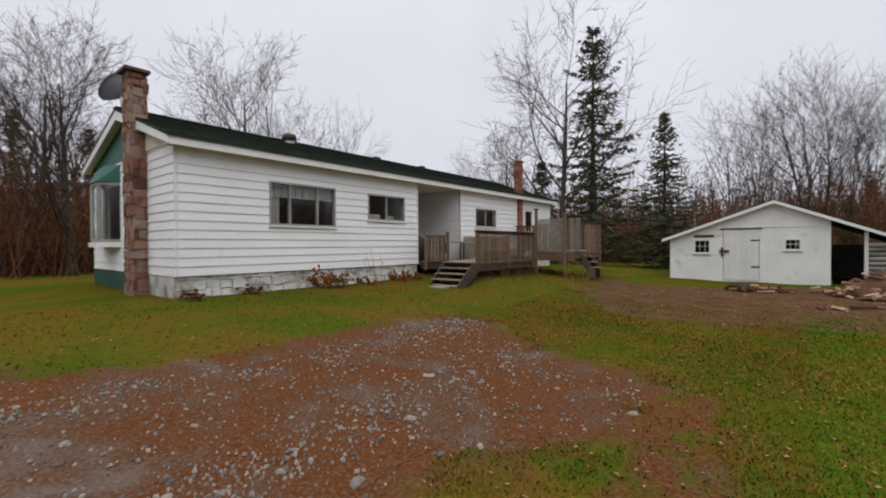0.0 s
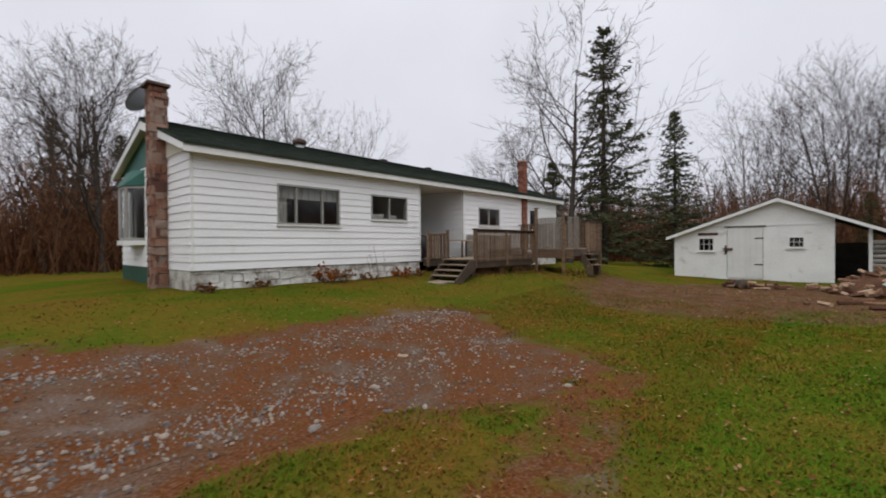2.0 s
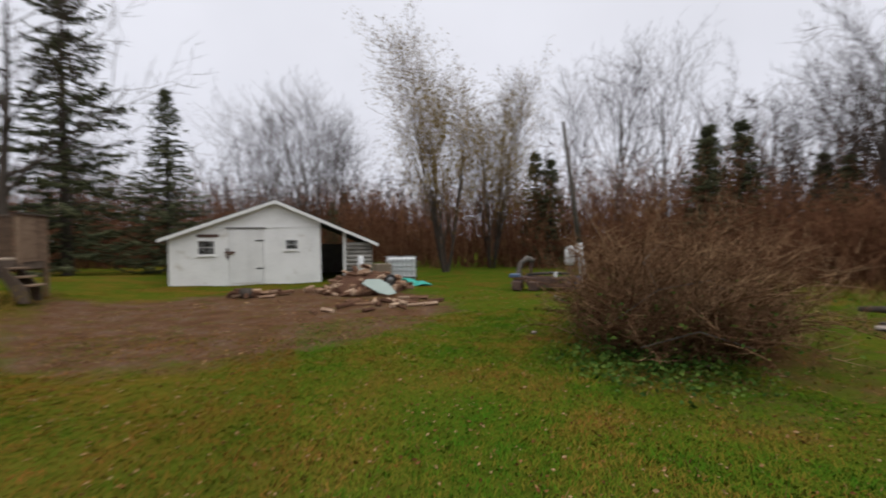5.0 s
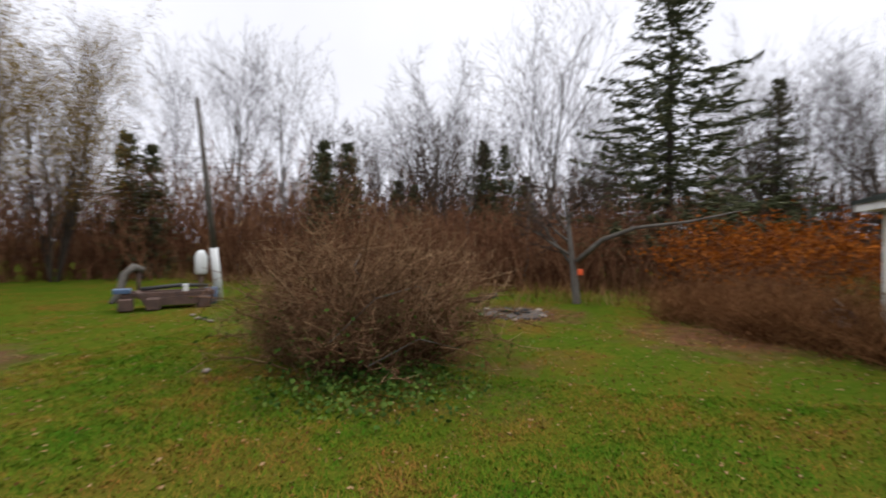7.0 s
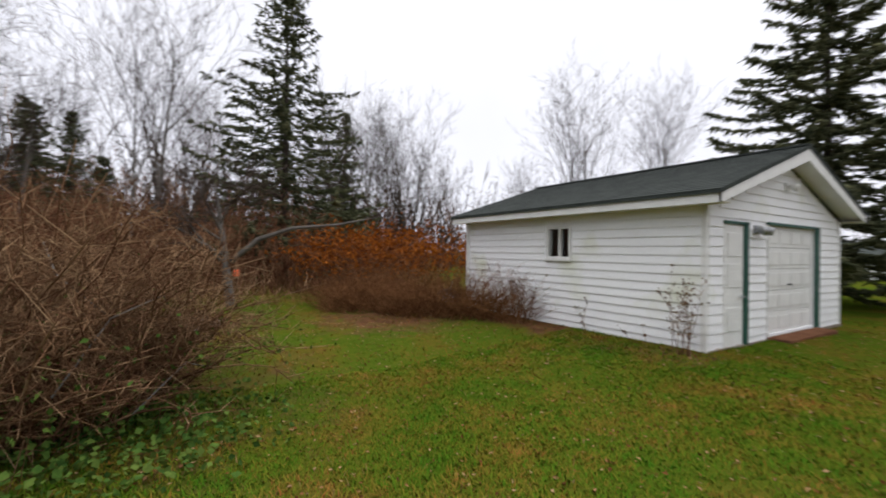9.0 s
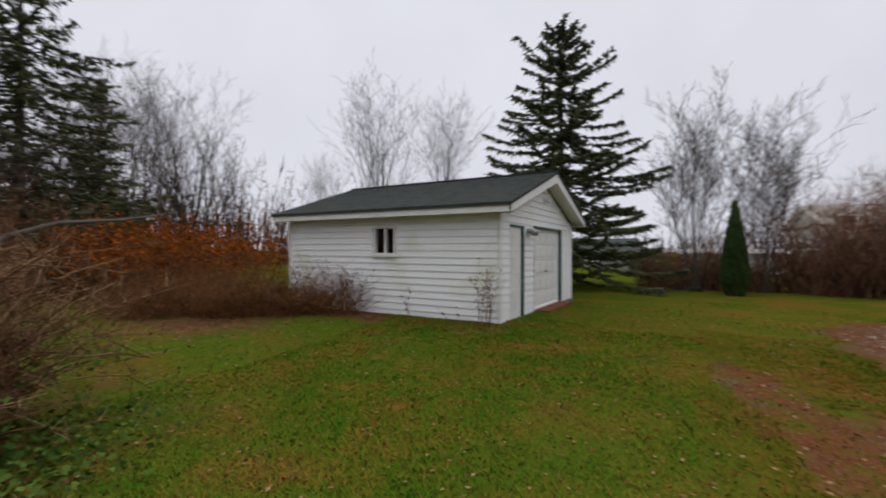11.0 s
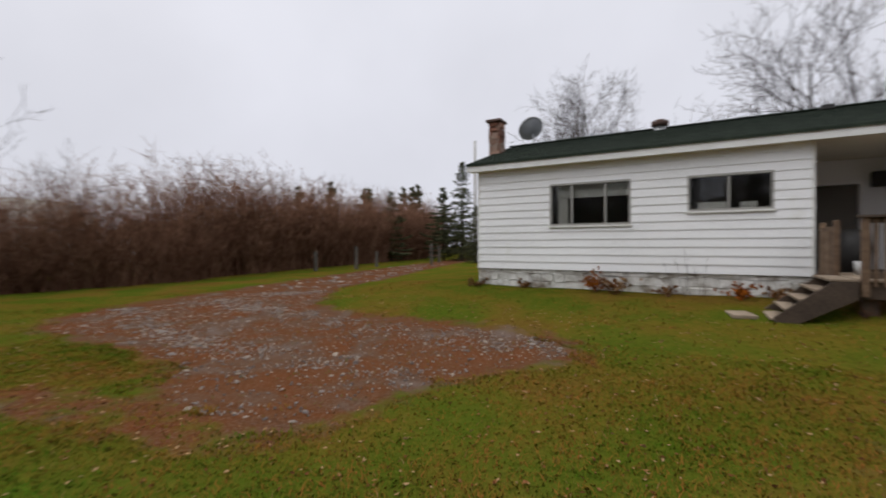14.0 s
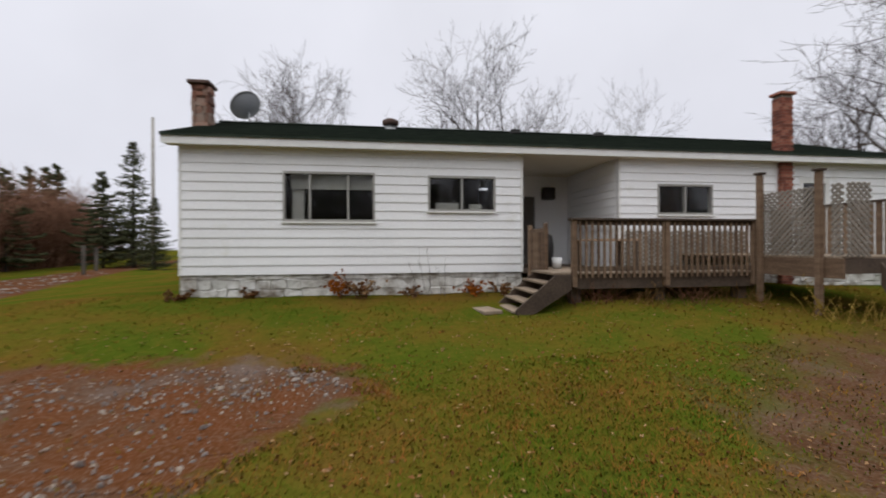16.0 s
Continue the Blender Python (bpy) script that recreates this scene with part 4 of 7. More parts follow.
# front stairs
stairs = thing("deck_stairs", 0, 0, 0, "five-tread open wooden stairs down to the lawn", "stairs")
stairs.matrix_world = HOUSE_AT
for k in range(5):
    z, y = DZ + 0.004 - 0.165 * k, 7.95 - 0.185 * k
    part("tread", boxes((-7.62, y, z - 0.04, -6.5, y + (0.26 if k else 0.33), z), bevel=0.005), M_TREAD, stairs)
for x in (-7.6, -6.5):
    bm = bmesh.new()
    prism(bm, [(8.28, DZ - 0.045), (8.28, DZ - 0.3), (7.55, 0.36), (7.28, 0.36), (7.26, 0.46), (7.98, DZ - 0.045)], "x", x, x + 0.05)
    part("stringer", bm, M_WOODD, stairs)
for x in (-8.62, -7.7):
    part("gate_post", boxes((x, 8.24, DZ - 0.3, x + 0.08, 8.32, DZ + 0.96), bevel=0.005), M_WOOD, stairs)
part("gate_rail", boxes((-8.54, 8.26, DZ + 0.78, -7.7, 8.3, DZ + 0.86)), M_WOOD, stairs)
for i in range(5):
    part("gate_slat", boxes((-8.48 + 0.155 * i, 8.255, DZ + 0.0, -8.39 + 0.155 * i, 8.305, DZ + 0.8)), M_WOOD, stairs)
rs = thing("rear_steps", 0, 0, 0, "short wooden steps at the raised deck", "stairs")
rs.matrix_world = HOUSE_AT
for k in range(3):
    part("tread", boxes((D2 + 0.14 * k, 12.85, DZ2 - 0.2 * (k + 1) - 0.04, D2 + 0.14 * k + 0.26, 13.36, DZ2 - 0.2 * (k + 1)), bevel=0.004), M_WOOD, rs)
for y in (12.82, 13.36):
    bm = bmesh.new()
    prism(bm, [(D2, DZ2 - 0.1), (D2, DZ2 - 0.45), (D2 + 0.3, 0.4), (D2 + 0.45, 0.4), (D2 + 0.45, 0.7)], "y", y, y + 0.04)
    part("stringer", bm, M_WOODD, rs)
paver = thing("paving_stone", -6.44, 6.61, gz(-6.44, 6.61), "flat pale paving slab in the grass", "paving stone", rz=12)
part("slab", boxes((-0.3, -0.18, -0.04, 0.3, 0.18, 0.03), bevel=0.012), M_TREAD, paver)
# things on the porch
table = thing("porch_table", -7.9, 9.75, DZ, "small brown wooden table on the porch", "table")
part("tabletop", boxes((-0.4, -0.6, 0.6, 0.4, 0.6, 0.64), bevel=0.006), M_SPLIT, table)
for sx in (-0.36, 0.31):
    for sy in (-0.55, 0.5):
        part("leg", boxes((sx, sy, 0, sx + 0.05, sy + 0.05, 0.6)), M_WOODD, table)
grill = thing("covered_barbecue", -9.2, 8.7, SB + 0.05, "dark covered barbecue standing on the porch", "barbecue")
bm = tube(bmesh.new(), [(0, 0, 0.0), (0, 0, 0.5), (0, 0, 0.8), (0, 0, 0.9)], [0.3, 0.34, 0.3, 0.1], 10)
part("cover", bm, M_BLACK, grill)
pail = thing("bucket", -7.7, 8.5, DZ, "pale plastic bucket on the deck", "bucket")
part("body", tube(bmesh.new(), [(0, 0, 0), (0, 0, 0.24)], [0.09, 0.11], 14), M_PLASTIC, pail)

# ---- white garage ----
# added near-black sheet: stands in for the shade below the deck boards
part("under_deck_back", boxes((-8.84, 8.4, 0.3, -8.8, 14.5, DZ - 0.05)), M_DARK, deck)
GF, GB, GR, GL = 5.02, 11.1, -1.8, -7.45      # front x, back x, side y nearest, far side y
GZ, GT, GC = 0.12, 2.37, -4.62                # wall foot, soffit, gable centre
garage = thing("garage", 0, 0, 0, "white vinyl-sided single garage with dark shingle roof", "garage")
GW = (7.6, 8.24, 1.5, 2.17)
GD, GO = (-2.97, -2.33, GZ - 0.1, 2.12), (-6.03, -3.88, 0.22, 2.16)
gs = wall(garage, "x", GR, 0.14, GF, GB, GZ, GT, [GW], M_GSIDING, "side_wall")
siding(gs, "x", GR, 1, GF + 0.06, GB - 0.05, GZ, GT, 0.15, [(GW[0] - 0.05, GW[1] + 0.05, GW[2] - 0.06, GW[3] + 0.05)], M_GSIDING)
gf = wall(garage, "y", GF, -0.14, GL, GR - 0.14, GZ, GT, [GD, GO], M_GSIDING, "front_wall")


def gtop(u):
    return 3.36 - abs(u - GC) * 0.345


siding(gf, "y", GF, -1, GL + 0.05, GR - 0.06, GZ, GT, 0.15, [(GD[0] - 0.13, GD[1] + 0.04, 0, GD[3] + 0.04), (GO[0] - 0.2, GO[1] + 0.05, 0, GO[3] + 0.05)], M_GSIDING)
siding(gf, "y", GF, -1, GL, GR, GT, 3.36, 0.15, [], M_GSIDING, gtop)
for gx in (GF, GB - 0.12):
    bm = bmesh.new()
    prism(bm, [(GL, GT), (GR, GT), (GC, gtop(GC) - 0.02)], "x", gx, gx + 0.12)
    part("gable_wall", bm, M_GSIDING, garage)
wall(garage, "x", GL, -0.14, GF, GB, GZ, GT, [], M_GSIDING, "side_wall")
wall(garage, "y", GB, 0.14, GL, GR - 0.14, GZ, GT, [], M_GSIDING, "back_wall")
for x, y in ((GF - 0.026, GR - 0.06), (GF - 0.026, GL - 0.02), (GB - 0.05, GR - 0.03)):
    part("corner_post", boxes((x, y, GZ, x + 0.085, y + 0.085, GT), bevel=0.004), M_TRIM, garage)
gw = window(gs, "x", GR, 1, *GW, (7.9,), M_TRIM)
part("floor_slab", boxes((GF - 0.05, GL + 0.01, -0.1, GB - 0.01, GR - 0.01, GZ + 0.04)), M_MORTAR, garage)
# added dark sheet behind the glass stands in for the unlit inside
part("inner_blind", boxes((7.62, GR - 0.5, 1.4, 8.3, GR - 0.45, 2.3)), M_DARK, garage)
# eaves and roof
for y0, y1 in ((GR, GR + 0.3), (GL - 0.3, GL)):
    part("soffit", boxes((GF - 0.33, y0, GT, GB + 0.3, y1, GT + 0.015)), M_SOFFIT, garage)
part("fascia", boxes((GF - 0.36, GR + 0.3, GT - 0.01, GB + 0.33, GR + 0.33, GT + 0.15), bevel=0.004), M_TRIM, garage)
part("fascia", boxes((GF - 0.36, GL - 0.33, GT - 0.01, GB + 0.33, GL - 0.3, GT + 0.15), bevel=0.004), M_TRIM, garage)
for side in (GR + 0.36, GL - 0.36):
    roof_slope(garage, M_GSHINGLE, "x", GF - 0.38, GB + 0.36, side, GT + 0.17, GC, 3.6, "dark grey-green asphalt shingles")
part("ridge_cap", boxes((GF - 0.38, GC - 0.1, 3.6, GB + 0.36, GC + 0.1, 3.63)), M_GSHINGLE, garage)
for x in (GF - 0.36, GB + 0.3):
    bm = bmesh.new()
    prism(bm, [(GR + 0.33, GT + 0.14), (GR + 0.33, GT - 0.01), (GC, 3.33), (GC, 3.555)], "x", x, x + 0.03)
    prism(bm, [(GL - 0.33, GT + 0.14), (GL - 0.33, GT - 0.01), (GC, 3.33), (GC, 3.555)], "x", x, x + 0.03)
    part("barge_board", bm, M_TRIM, garage)
bm = bmesh.new()
prism(bm, [(GR + 0.3, GT + 0.02), (GR + 0.3, GT + 0.04), (GC, 3.4), (GC, 3.38)], "x", GF - 0.33, GF)
prism(bm, [(GL - 0.3, GT + 0.02), (GL - 0.3, GT + 0.04), (GC, 3.4), (GC, 3.38)], "x", GF - 0.33, GF)
part("rake_soffit", bm, M_TRIM, garage)
# side door and overhead door
md = part("side_door", boxes((GF - 0.01, GD[0], 0.08, GF + 0.035, GD[1], GD[3]), bevel=0.004), M_TRIM, garage, "white panelled entry door")
for z in (0.4, 1.1, 1.6):
    part("door_panel", boxes((GF - 0.022, GD[0] + 0.1, z, GF - 0.012, GD[1] - 0.1, z + 0.38), bevel=0.004), M_TRIM, md)
part("door_handle", tube(bmesh.new(), [(GF - 0.01, GD[0] + 0.08, 0.95), (GF - 0.07, GD[0] + 0.08, 0.95), (GF - 0.07, GD[0] + 0.2, 0.95)], [0.016, 0.016, 0.012]), M_METAL, md)
part("green_jamb", boxes((GF - 0.05, GD[0] - 0.12, 0.06, GF + 0.1, GD[0] - 0.004, GD[3] + 0.05), bevel=0.004), M_GREEN, garage, "dark green painted door jamb")
part("green_lintel", boxes((GF - 0.05, GD[0] - 0.12, GD[3] + 0.004, GF + 0.02, GD[1] + 0.03, GD[3] + 0.045)), M_GREEN, garage)
od = part("overhead_door", boxes(*[(GF + 0.04, GO[0] + 0.01, 0.22 + 0.388 * i, GF + 0.08, GO[1] - 0.01, 0.22 + 0.388 * i + 0.38) for i in range(5)], bevel=0.004), M_TRIM, garage, "white sectional overhead door")
for i in range(5):
    for j in range(4):
        y = GO[0] + 0.09 + 0.52 * j
        part("raised_panel", boxes((GF + 0.028, y, 0.29 + 0.388 * i, GF + 0.038, y + 0.42, 0.53 + 0.388 * i), bevel=0.005), M_TRIM, od)
part("handle", boxes((GF + 0.0, -4.98, 1.07, GF + 0.027, -4.84, 1.1)), M_BLACK, od)
part("green_jamb", boxes((GF - 0.05, GO[0] - 0.17, 0.16, GF + 0.1, GO[0] - 0.004, GO[3] + 0.05), bevel=0.004), M_GREEN, garage, "dark green painted door jamb")
part("green_lintel", boxes((GF - 0.05, GO[0] - 0.17, GO[3] + 0.004, GF + 0.02, GO[1] + 0.04, GO[3] + 0.05)), M_GREEN, garage)
part("door_stop", boxes((GF - 0.03, GO[1] + 0.0, 0.18, GF + 0.08, GO[1] + 0.03, GO[3])), M_TRIM, garage)
sill = thing("door_sill_plank", GF - 0.22, -4.95, 0.1, "worn plank sill under the garage door", "plank")
part("plank", boxes((-0.16, -1.1, -0.08, 0.2, 1.1, 0.09), bevel=0.01), M_SOIL, sill)
fl = thing("floodlight", GF - 0.03, -3.42, 2.06, "twin security floodlight beside the garage door", "light")
part("mount", boxes((-0.03, -0.12, -0.07, 0.03, 0.12, 0.07), bevel=0.006), M_METAL, fl)
for y in (-0.1, 0.1):
    part("lamp_head", tube(bmesh.new(), [(-0.02, y, 0), (-0.1, y, -0.01), (-0.19, y * 1.3, -0.04)], [0.03, 0.06, 0.075], 12), M_METAL, fl)
gl = thing("gable_light", GF - 0.03, -4.6, 2.9, "small white gable light", "light")
part("mount", boxes((-0.02, -0.07, -0.07, 0.02, 0.07, 0.07), bevel=0.006), M_TRIM, gl)
part("lamp_head", tube(bmesh.new(), [(-0.02, 0, 0), (-0.12, -0.03, -0.02), (-0.17, -0.04, -0.04)], [0.03, 0.07, 0.075], 12), M_TRIM, gl)

# ---- whitewashed shed with its lean-to ----
SY, S0, S1, SF = 20.3, -3.88, 1.9, -0.25
SA, SAZ = 0.1, 3.42
shed = thing("shed", 0, 0, 0, "whitewashed gabled shed with an open lean-to", "shed")
shed.matrix_world = Matrix.Translation((0.675, -0.2, 0)) @ Matrix.Scale(0.96, 4)
SD, SW1, SW2 = (-1.72, -0.4, 0.08, 2.33), (-2.87, -2.22, 1.25, 1.88), (0.45, 0.98, 1.41, 1.88)


def shed_top(u):
    return SAZ - (SA - u) * 0.37 if u < SA else SAZ - (u - SA) * 0.435


sf = part("front_wall", boxes((S0, SY + 0.03, SF, SD[0], SY + 0.17, 0.0)), M_WHITEWALL, shed, "whitewashed block front wall")
holes = [SD, SW1, SW2]
cuts = sorted({S0, S1, SA, *[h[i] for h in holes for i in (0, 1)]})
for a, c in zip(cuts, cuts[1:]):
    zs = [SF]
    for h in holes:
        if h[0] < (a + c) / 2 < h[1]:
            zs += [h[2], h[3]]
    for lo, hi in zip(zs[0::2], zs[1::2] + [None] if len(zs) % 2 else zs[1::2]):
        bm = bmesh.new()
        prism(bm, [(a, lo), (c, lo), (c, shed_top(c)), (a, shed_top(a))] if hi is None else [(a, lo), (c, lo), (c, hi), (a, hi)], "y", SY, SY + 0.2)
        part("wall_section", bm, M_WHITEWALL, sf)
part("gable_batten", boxes((S0 + 1.5, SY - 0.02, 2.36, S1, SY - 0.003, 2.40)), M_BOARD, shed)
for x in (S0, S1 - 0.2):
    part("side_wall", boxes((x, SY + 0.2, SF, x + 0.2, SY + 6, 1.95 if x < 0 else 2.55)), M_WHITEWALL, shed)
bm = bmesh.new()
prism(bm, [(S0, SF), (S1, SF), (S1, shed_top(S1)), (SA, SAZ), (S0, shed_top(S0))], "y", SY + 5.8, SY + 6)
part("back_wall", bm, M_WHITEWALL, shed)
for a, c, z0, z1 in ((S0 - 0.3, SA, shed_top(S0 - 0.3), SAZ), (4.36, SA, shed_top(4.36), SAZ)):
    roof_slope(shed, M_GSHINGLE, "y", SY - 0.25, SY + 6.2, a, z0 + 0.09, c, z1 + 0.09)
    bm = bmesh.new()
    prism(bm, [(a, z0 - 0.05), (a, z0 + 0.08), (c, z1 + 0.08), (c, z1 - 0.05)], "y", SY - 0.28, SY - 0.25)
    part("barge_board", bm, M_TRIM, shed, "white painted barge board")
    bm = bmesh.new()
    prism(bm, [(a, z0 - 0.02), (a, z0 + 0.02), (c, z1 + 0.02), (c, z1 - 0.02)], "y", SY - 0.25, SY + 0.0)
    part("eave_boards", bm, M_BOARD, shed)
sdoor = part("shed_door", boxes((SD[0] + 0.02, SY + 0.02, SD[2], SD[1] - 0.02, SY + 0.05, SD[3] - 0.03)), M_BOARD, shed, "whitewashed plank door")
for i in range(6):
    part("plank", boxes((SD[0] + 0.02 + 0.215 * i, SY - 0.03, SD[2], SD[0] + 0.02 + 0.215 * i + 0.21, SY + 0.02, SD[3] - 0.03)), M_BOARD, sdoor)
part("door_head", boxes((SD[0] - 0.1, SY - 0.06, SD[3] - 0.01, SD[1] + 0.1, SY + 0.0, SD[3] + 0.05)), M_LOG, shed)
for z in (0.65, 1.8):
    part("hinge", boxes((SD[1] - 0.3, SY - 0.045, z, SD[1] + 0.02, SY - 0.031, z + 0.05)), M_BLACK, sdoor)
part("latch", boxes((SD[0] - 0.14, SY - 0.08, 1.3, SD[0] + 0.22, SY - 0.031, 1.4), (SD[0] - 0.08, SY - 0.06, 1.12, SD[0] + 0.0, SY - 0.003, 1.52)), M_RUST, sdoor, "rusty sliding latch")
for w in (SW1, SW2):
    window(sf, "y" if 0 else "x", SY, -1, *w, (), M_TRIM, 0.12, (2, 3))
    for x0, x1 in ((w[0] - 0.09, w[0] - 0.002), (w[1] + 0.002, w[1] + 0.09)):
        part("window_trim", boxes((x0, SY - 0.025, w[2] - 0.09, x1, SY, w[3] + 0.09)), M_WHITEWALL, shed)
part("window_board", boxes((SW1[0], SY - 0.03, SW1[3] + 0.1, SW1[1] + 0.15, SY - 0.0, SW1[3] + 0.22)), M_RUST, shed, "bare brown board above the window")
part("shed_floor", boxes((S0 + 0.2, SY + 0.2, SF, S1 - 0.2, SY + 5.8, 0.05)), M_DARK, shed)
# added near-black sheet; with the dark floor it paints in the shed's inner shade
part("inner_dark", boxes((S0 + 0.3, SY + 1.6, 0.05, S1 - 0.3, SY + 1.7, 1.9)), M_DARK, shed)
# lean-to: posts, log wall, dark inside
for x in (2.86,):
    part("lean_to_post", boxes((x, SY - 0.02, SF, x + 0.11, SY + 0.1, shed_top(x + 0.1) - 0.03)), M_BOARD, shed)
for i in range(10):
    z = -0.1 + 0.18 * i
    if z + 0.1 < shed_top(3.5):
        xe = min(4.1, SA + (SAZ - 0.05 - z - 0.09) / 0.435)
        bm = tube(bmesh.new(), [(2.97, SY + 0.06, z + 0.09), (3.5, SY + 0.05, z + 0.09 + rng.uniform(-0.01, 0.01)), (xe, SY + 0.06, z + 0.09)], [0.088, 0.092, 0.086], 8)
        part("log", bm, M_LOG, shed)
part("lean_to_side", boxes((4.08, SY + 0.1, SF, 4.16, SY + 6, 1.6)), M_LOG, shed)
part("lean_to_back", boxes((S1, SY + 5.8, SF, 4.08, SY + 5.9, 1.6)), M_LOG, shed)
wc = thing("white_canister", 4.1, 18.95, gz(4.1, 18.95), "dull white canister standing at the log wall", "canister")
part("body", tube(bmesh.new(), [(0, 0, 0), (0, 0, 0.95), (0, 0, 1.05)], [0.14, 0.14, 0.06], 12), M_PLASTIC, wc)

# ---- trees ----


def grow(rng, height, spread, trunk_r, levels, splits, lean=0.05, droop=0.0, start=0.25, up=0.55):
    """Branch segments of a bare tree as (thick rows, twig rows, twig end rows)."""
    thick, thin, ends = [], [], []

    def limb(p, d, length, r, level):
        n = 6 if level == 0 else (5 if level == 1 else (3 if level == 2 else 2))
        pts, rad = [p], [r]
        for i in range(n):
            d = d + Vector(rng.normal(0, 0.05 + 0.022 * level, 3)) + Vector((0, 0, (up * 0.15 - droop * 0.12 * level) if level else 0.05))
            d.normalize()
            pts.append(pts[-1] + d * (length / n))
            rad.append(r * (1 - 0.66 * (i + 1) / n) if level else r * (1 - 0.8 * (i + 1) / n))
        for i in range(n):
            row = (*pts[i], *pts[i + 1], max(rad[i], 0.0095), max(rad[i + 1], 0.0065))
            (thick if rad[i] > 0.03 else (ends if i == n - 1 and level else thin)).append(row)
        if level >= levels:
            return
        k = splits[level]
        for j in range(k):
            f = (start + (1 - start) * (j + rng.uniform(0.2, 1)) / k) if level == 0 else 0.2 + 0.8 * (j + rng.uniform(0, 1)) / k
            f = min(f, 0.99)
            i = min(int(f * n), n - 1)
            q = pts[i].lerp(pts[i + 1], f * n - i)
            az, axis = rng.uniform(0, 2 * math.pi), (pts[i + 1] - pts[i]).normalized()
            o = axis.orthogonal().normalized()
            o.rotate(Matrix.Rotation(az, 3, axis))
            ang = radians(rng.uniform(26, 50)) * (1.0 if level else spread)
            nd = axis * math.cos(ang) + o * math.sin(ang)
            ln = length * (rng.uniform(0.5, 0.68) * (1.12 - 0.58 * f) if level == 0 else rng.uniform(0.36, 0.6))
            limb(q, nd, ln, max(0.5 * (rad[i] * (1 - (f * n - i)) + rad[i + 1] * (f * n - i)), 0.006), level + 1)

    limb(Vector((0, 0, -0.1)), Vector((rng.normal(0, lean), rng.normal(0, lean), 1)).normalized(), height, trunk_r, 0)
    return thick, thin, ends


def merge(a, c):
    """Two (verts, triangles) sets joined."""
    q = c[1] + len(a[0])
    t = a[1] if a[1].shape[1] == 3 else np.concatenate([a[1][:, :3], a[1][:, [0, 2, 3]]])
    return np.concatenate([a[0], c[0]]), np.concatenate([t, q])


TOPS = {}


def tree_meshes(name, seed, height, spread=1.0, trunk_r=0.2, levels=4, splits=(11, 6, 5, 3), bark=None, twig=None, stems=1, **kw):
    r = np.random.default_rng(seed)
    thick, thin, ends = [], [], []
    for s in range(stems):
        a, c, g = grow(r, height * (1 if s == 0 else r.uniform(0.7, 0.98)), spread, trunk_r, levels, splits, lean=0.05 if stems == 1 else 0.16, **kw)
        off = np.array([r.uniform(-0.25, 0.25), r.uniform(-0.25, 0.25), 0]) * (stems > 1)
        for rows, out in ((a, thick), (c, thin), (g, ends)):
            out += [tuple(np.array(q) + np.array([*off, *off, 0, 0])) for q in rows]
    TOPS[name] = float(np.percentile(np.array(ends)[:, 5], 99.7))
    return (raw_mesh(name + "_trunk", *sticks(thick), bark or M_BARK, True), raw_mesh(name + "_crown", *merge(sticks(thin), spikes(ends)), twig or M_TWIG), np.array(ends)[:, 3:6])


def spruce_meshes(name, seed, height, radius, gap=0.3, ragged=0.3, bare=0.08, dense=1.0, needle=None, fat=1.3, shape=0.8):
    r = np.random.default_rng(seed)
    wood, twigs, needles = [], [], []
    n = 10
    for i in range(n):
        wood.append((0, 0, height * i / n - 0.05, 0, 0, height * (i + 1) / n, 0.018 * height * (1 - i / n) + 0.015, 0.018 * height * (1 - (i + 1) / n) + 0.012))
    tiers = int(height * (1 - bare) / gap)
    for k in range(tiers):
        f0 = (k + r.uniform(0, 0.7)) / tiers
        reach, turn = r.uniform(1 - ragged, 1.12), r.uniform(0, 6.28)
        arms = int(r.integers(8, 13))
        for j in range(arms):
            f = min(f0 + r.uniform(-0.45, 0.45) / tiers, 0.985)
            z = height * (bare + (0.985 - bare) * f)
            L = radius * (1 - f) ** shape * reach * r.uniform(1 - 1.5 * ragged, 1.1) + 0.15
            a = turn + 6.283 * j / arms + r.normal(0, 0.25)
            d, side = np.array([math.cos(a), math.sin(a), 0]), np.array([-math.sin(a), math.cos(a), 0])
            rise = (0.3 if f > 0.75 else -0.12) + r.normal(0, 0.1)
            p = np.array([0, 0, z])
            m = max(3, int(L / 0.34))
            prev = p
            for i in range(1, m + 1):
                s = i / m
                q = p + d * L * s + side * L * 0.08 * math.sin(3 * s + j) + np.array([0, 0, L * (rise * s - 0.3 * s * (1 - s) + 0.08 * s * s)])
                if i < m and i % 2 == 1:
                    twigs.append((*prev, *(p + (q - p) * min(1.0, (i + 1) / i)), 0.03 * (1 - s) + 0.008, 0.006))
                for _ in range(int(round(6 * dense * (0.25 + s)))):
                    t = r.uniform(0, 1)
                    o = prev + (q - prev) * t + np.array([0, 0, r.normal(0, 0.04)])
                    w = (0.2 + 0.4 * L / max(radius, 1) * (1 - 0.55 * s)) * r.uniform(0.5, 1.3)
                    e = o + side * w * r.choice([-1, 1]) * r.uniform(0.3, 1) + d * w * r.uniform(0.1, 0.9) + np.array([0, 0, r.uniform(-0.22, 0.08)])
                    needles.append((*o, *e, r.uniform(0.025, 0.05) * fat, 0.014 * fat))
                prev = q
    return raw_mesh(name + "_trunk", *sticks(wood), M_BARK), raw_mesh(name + "_foliage", *spikes(needles + twigs), needle or M_NEEDLE)


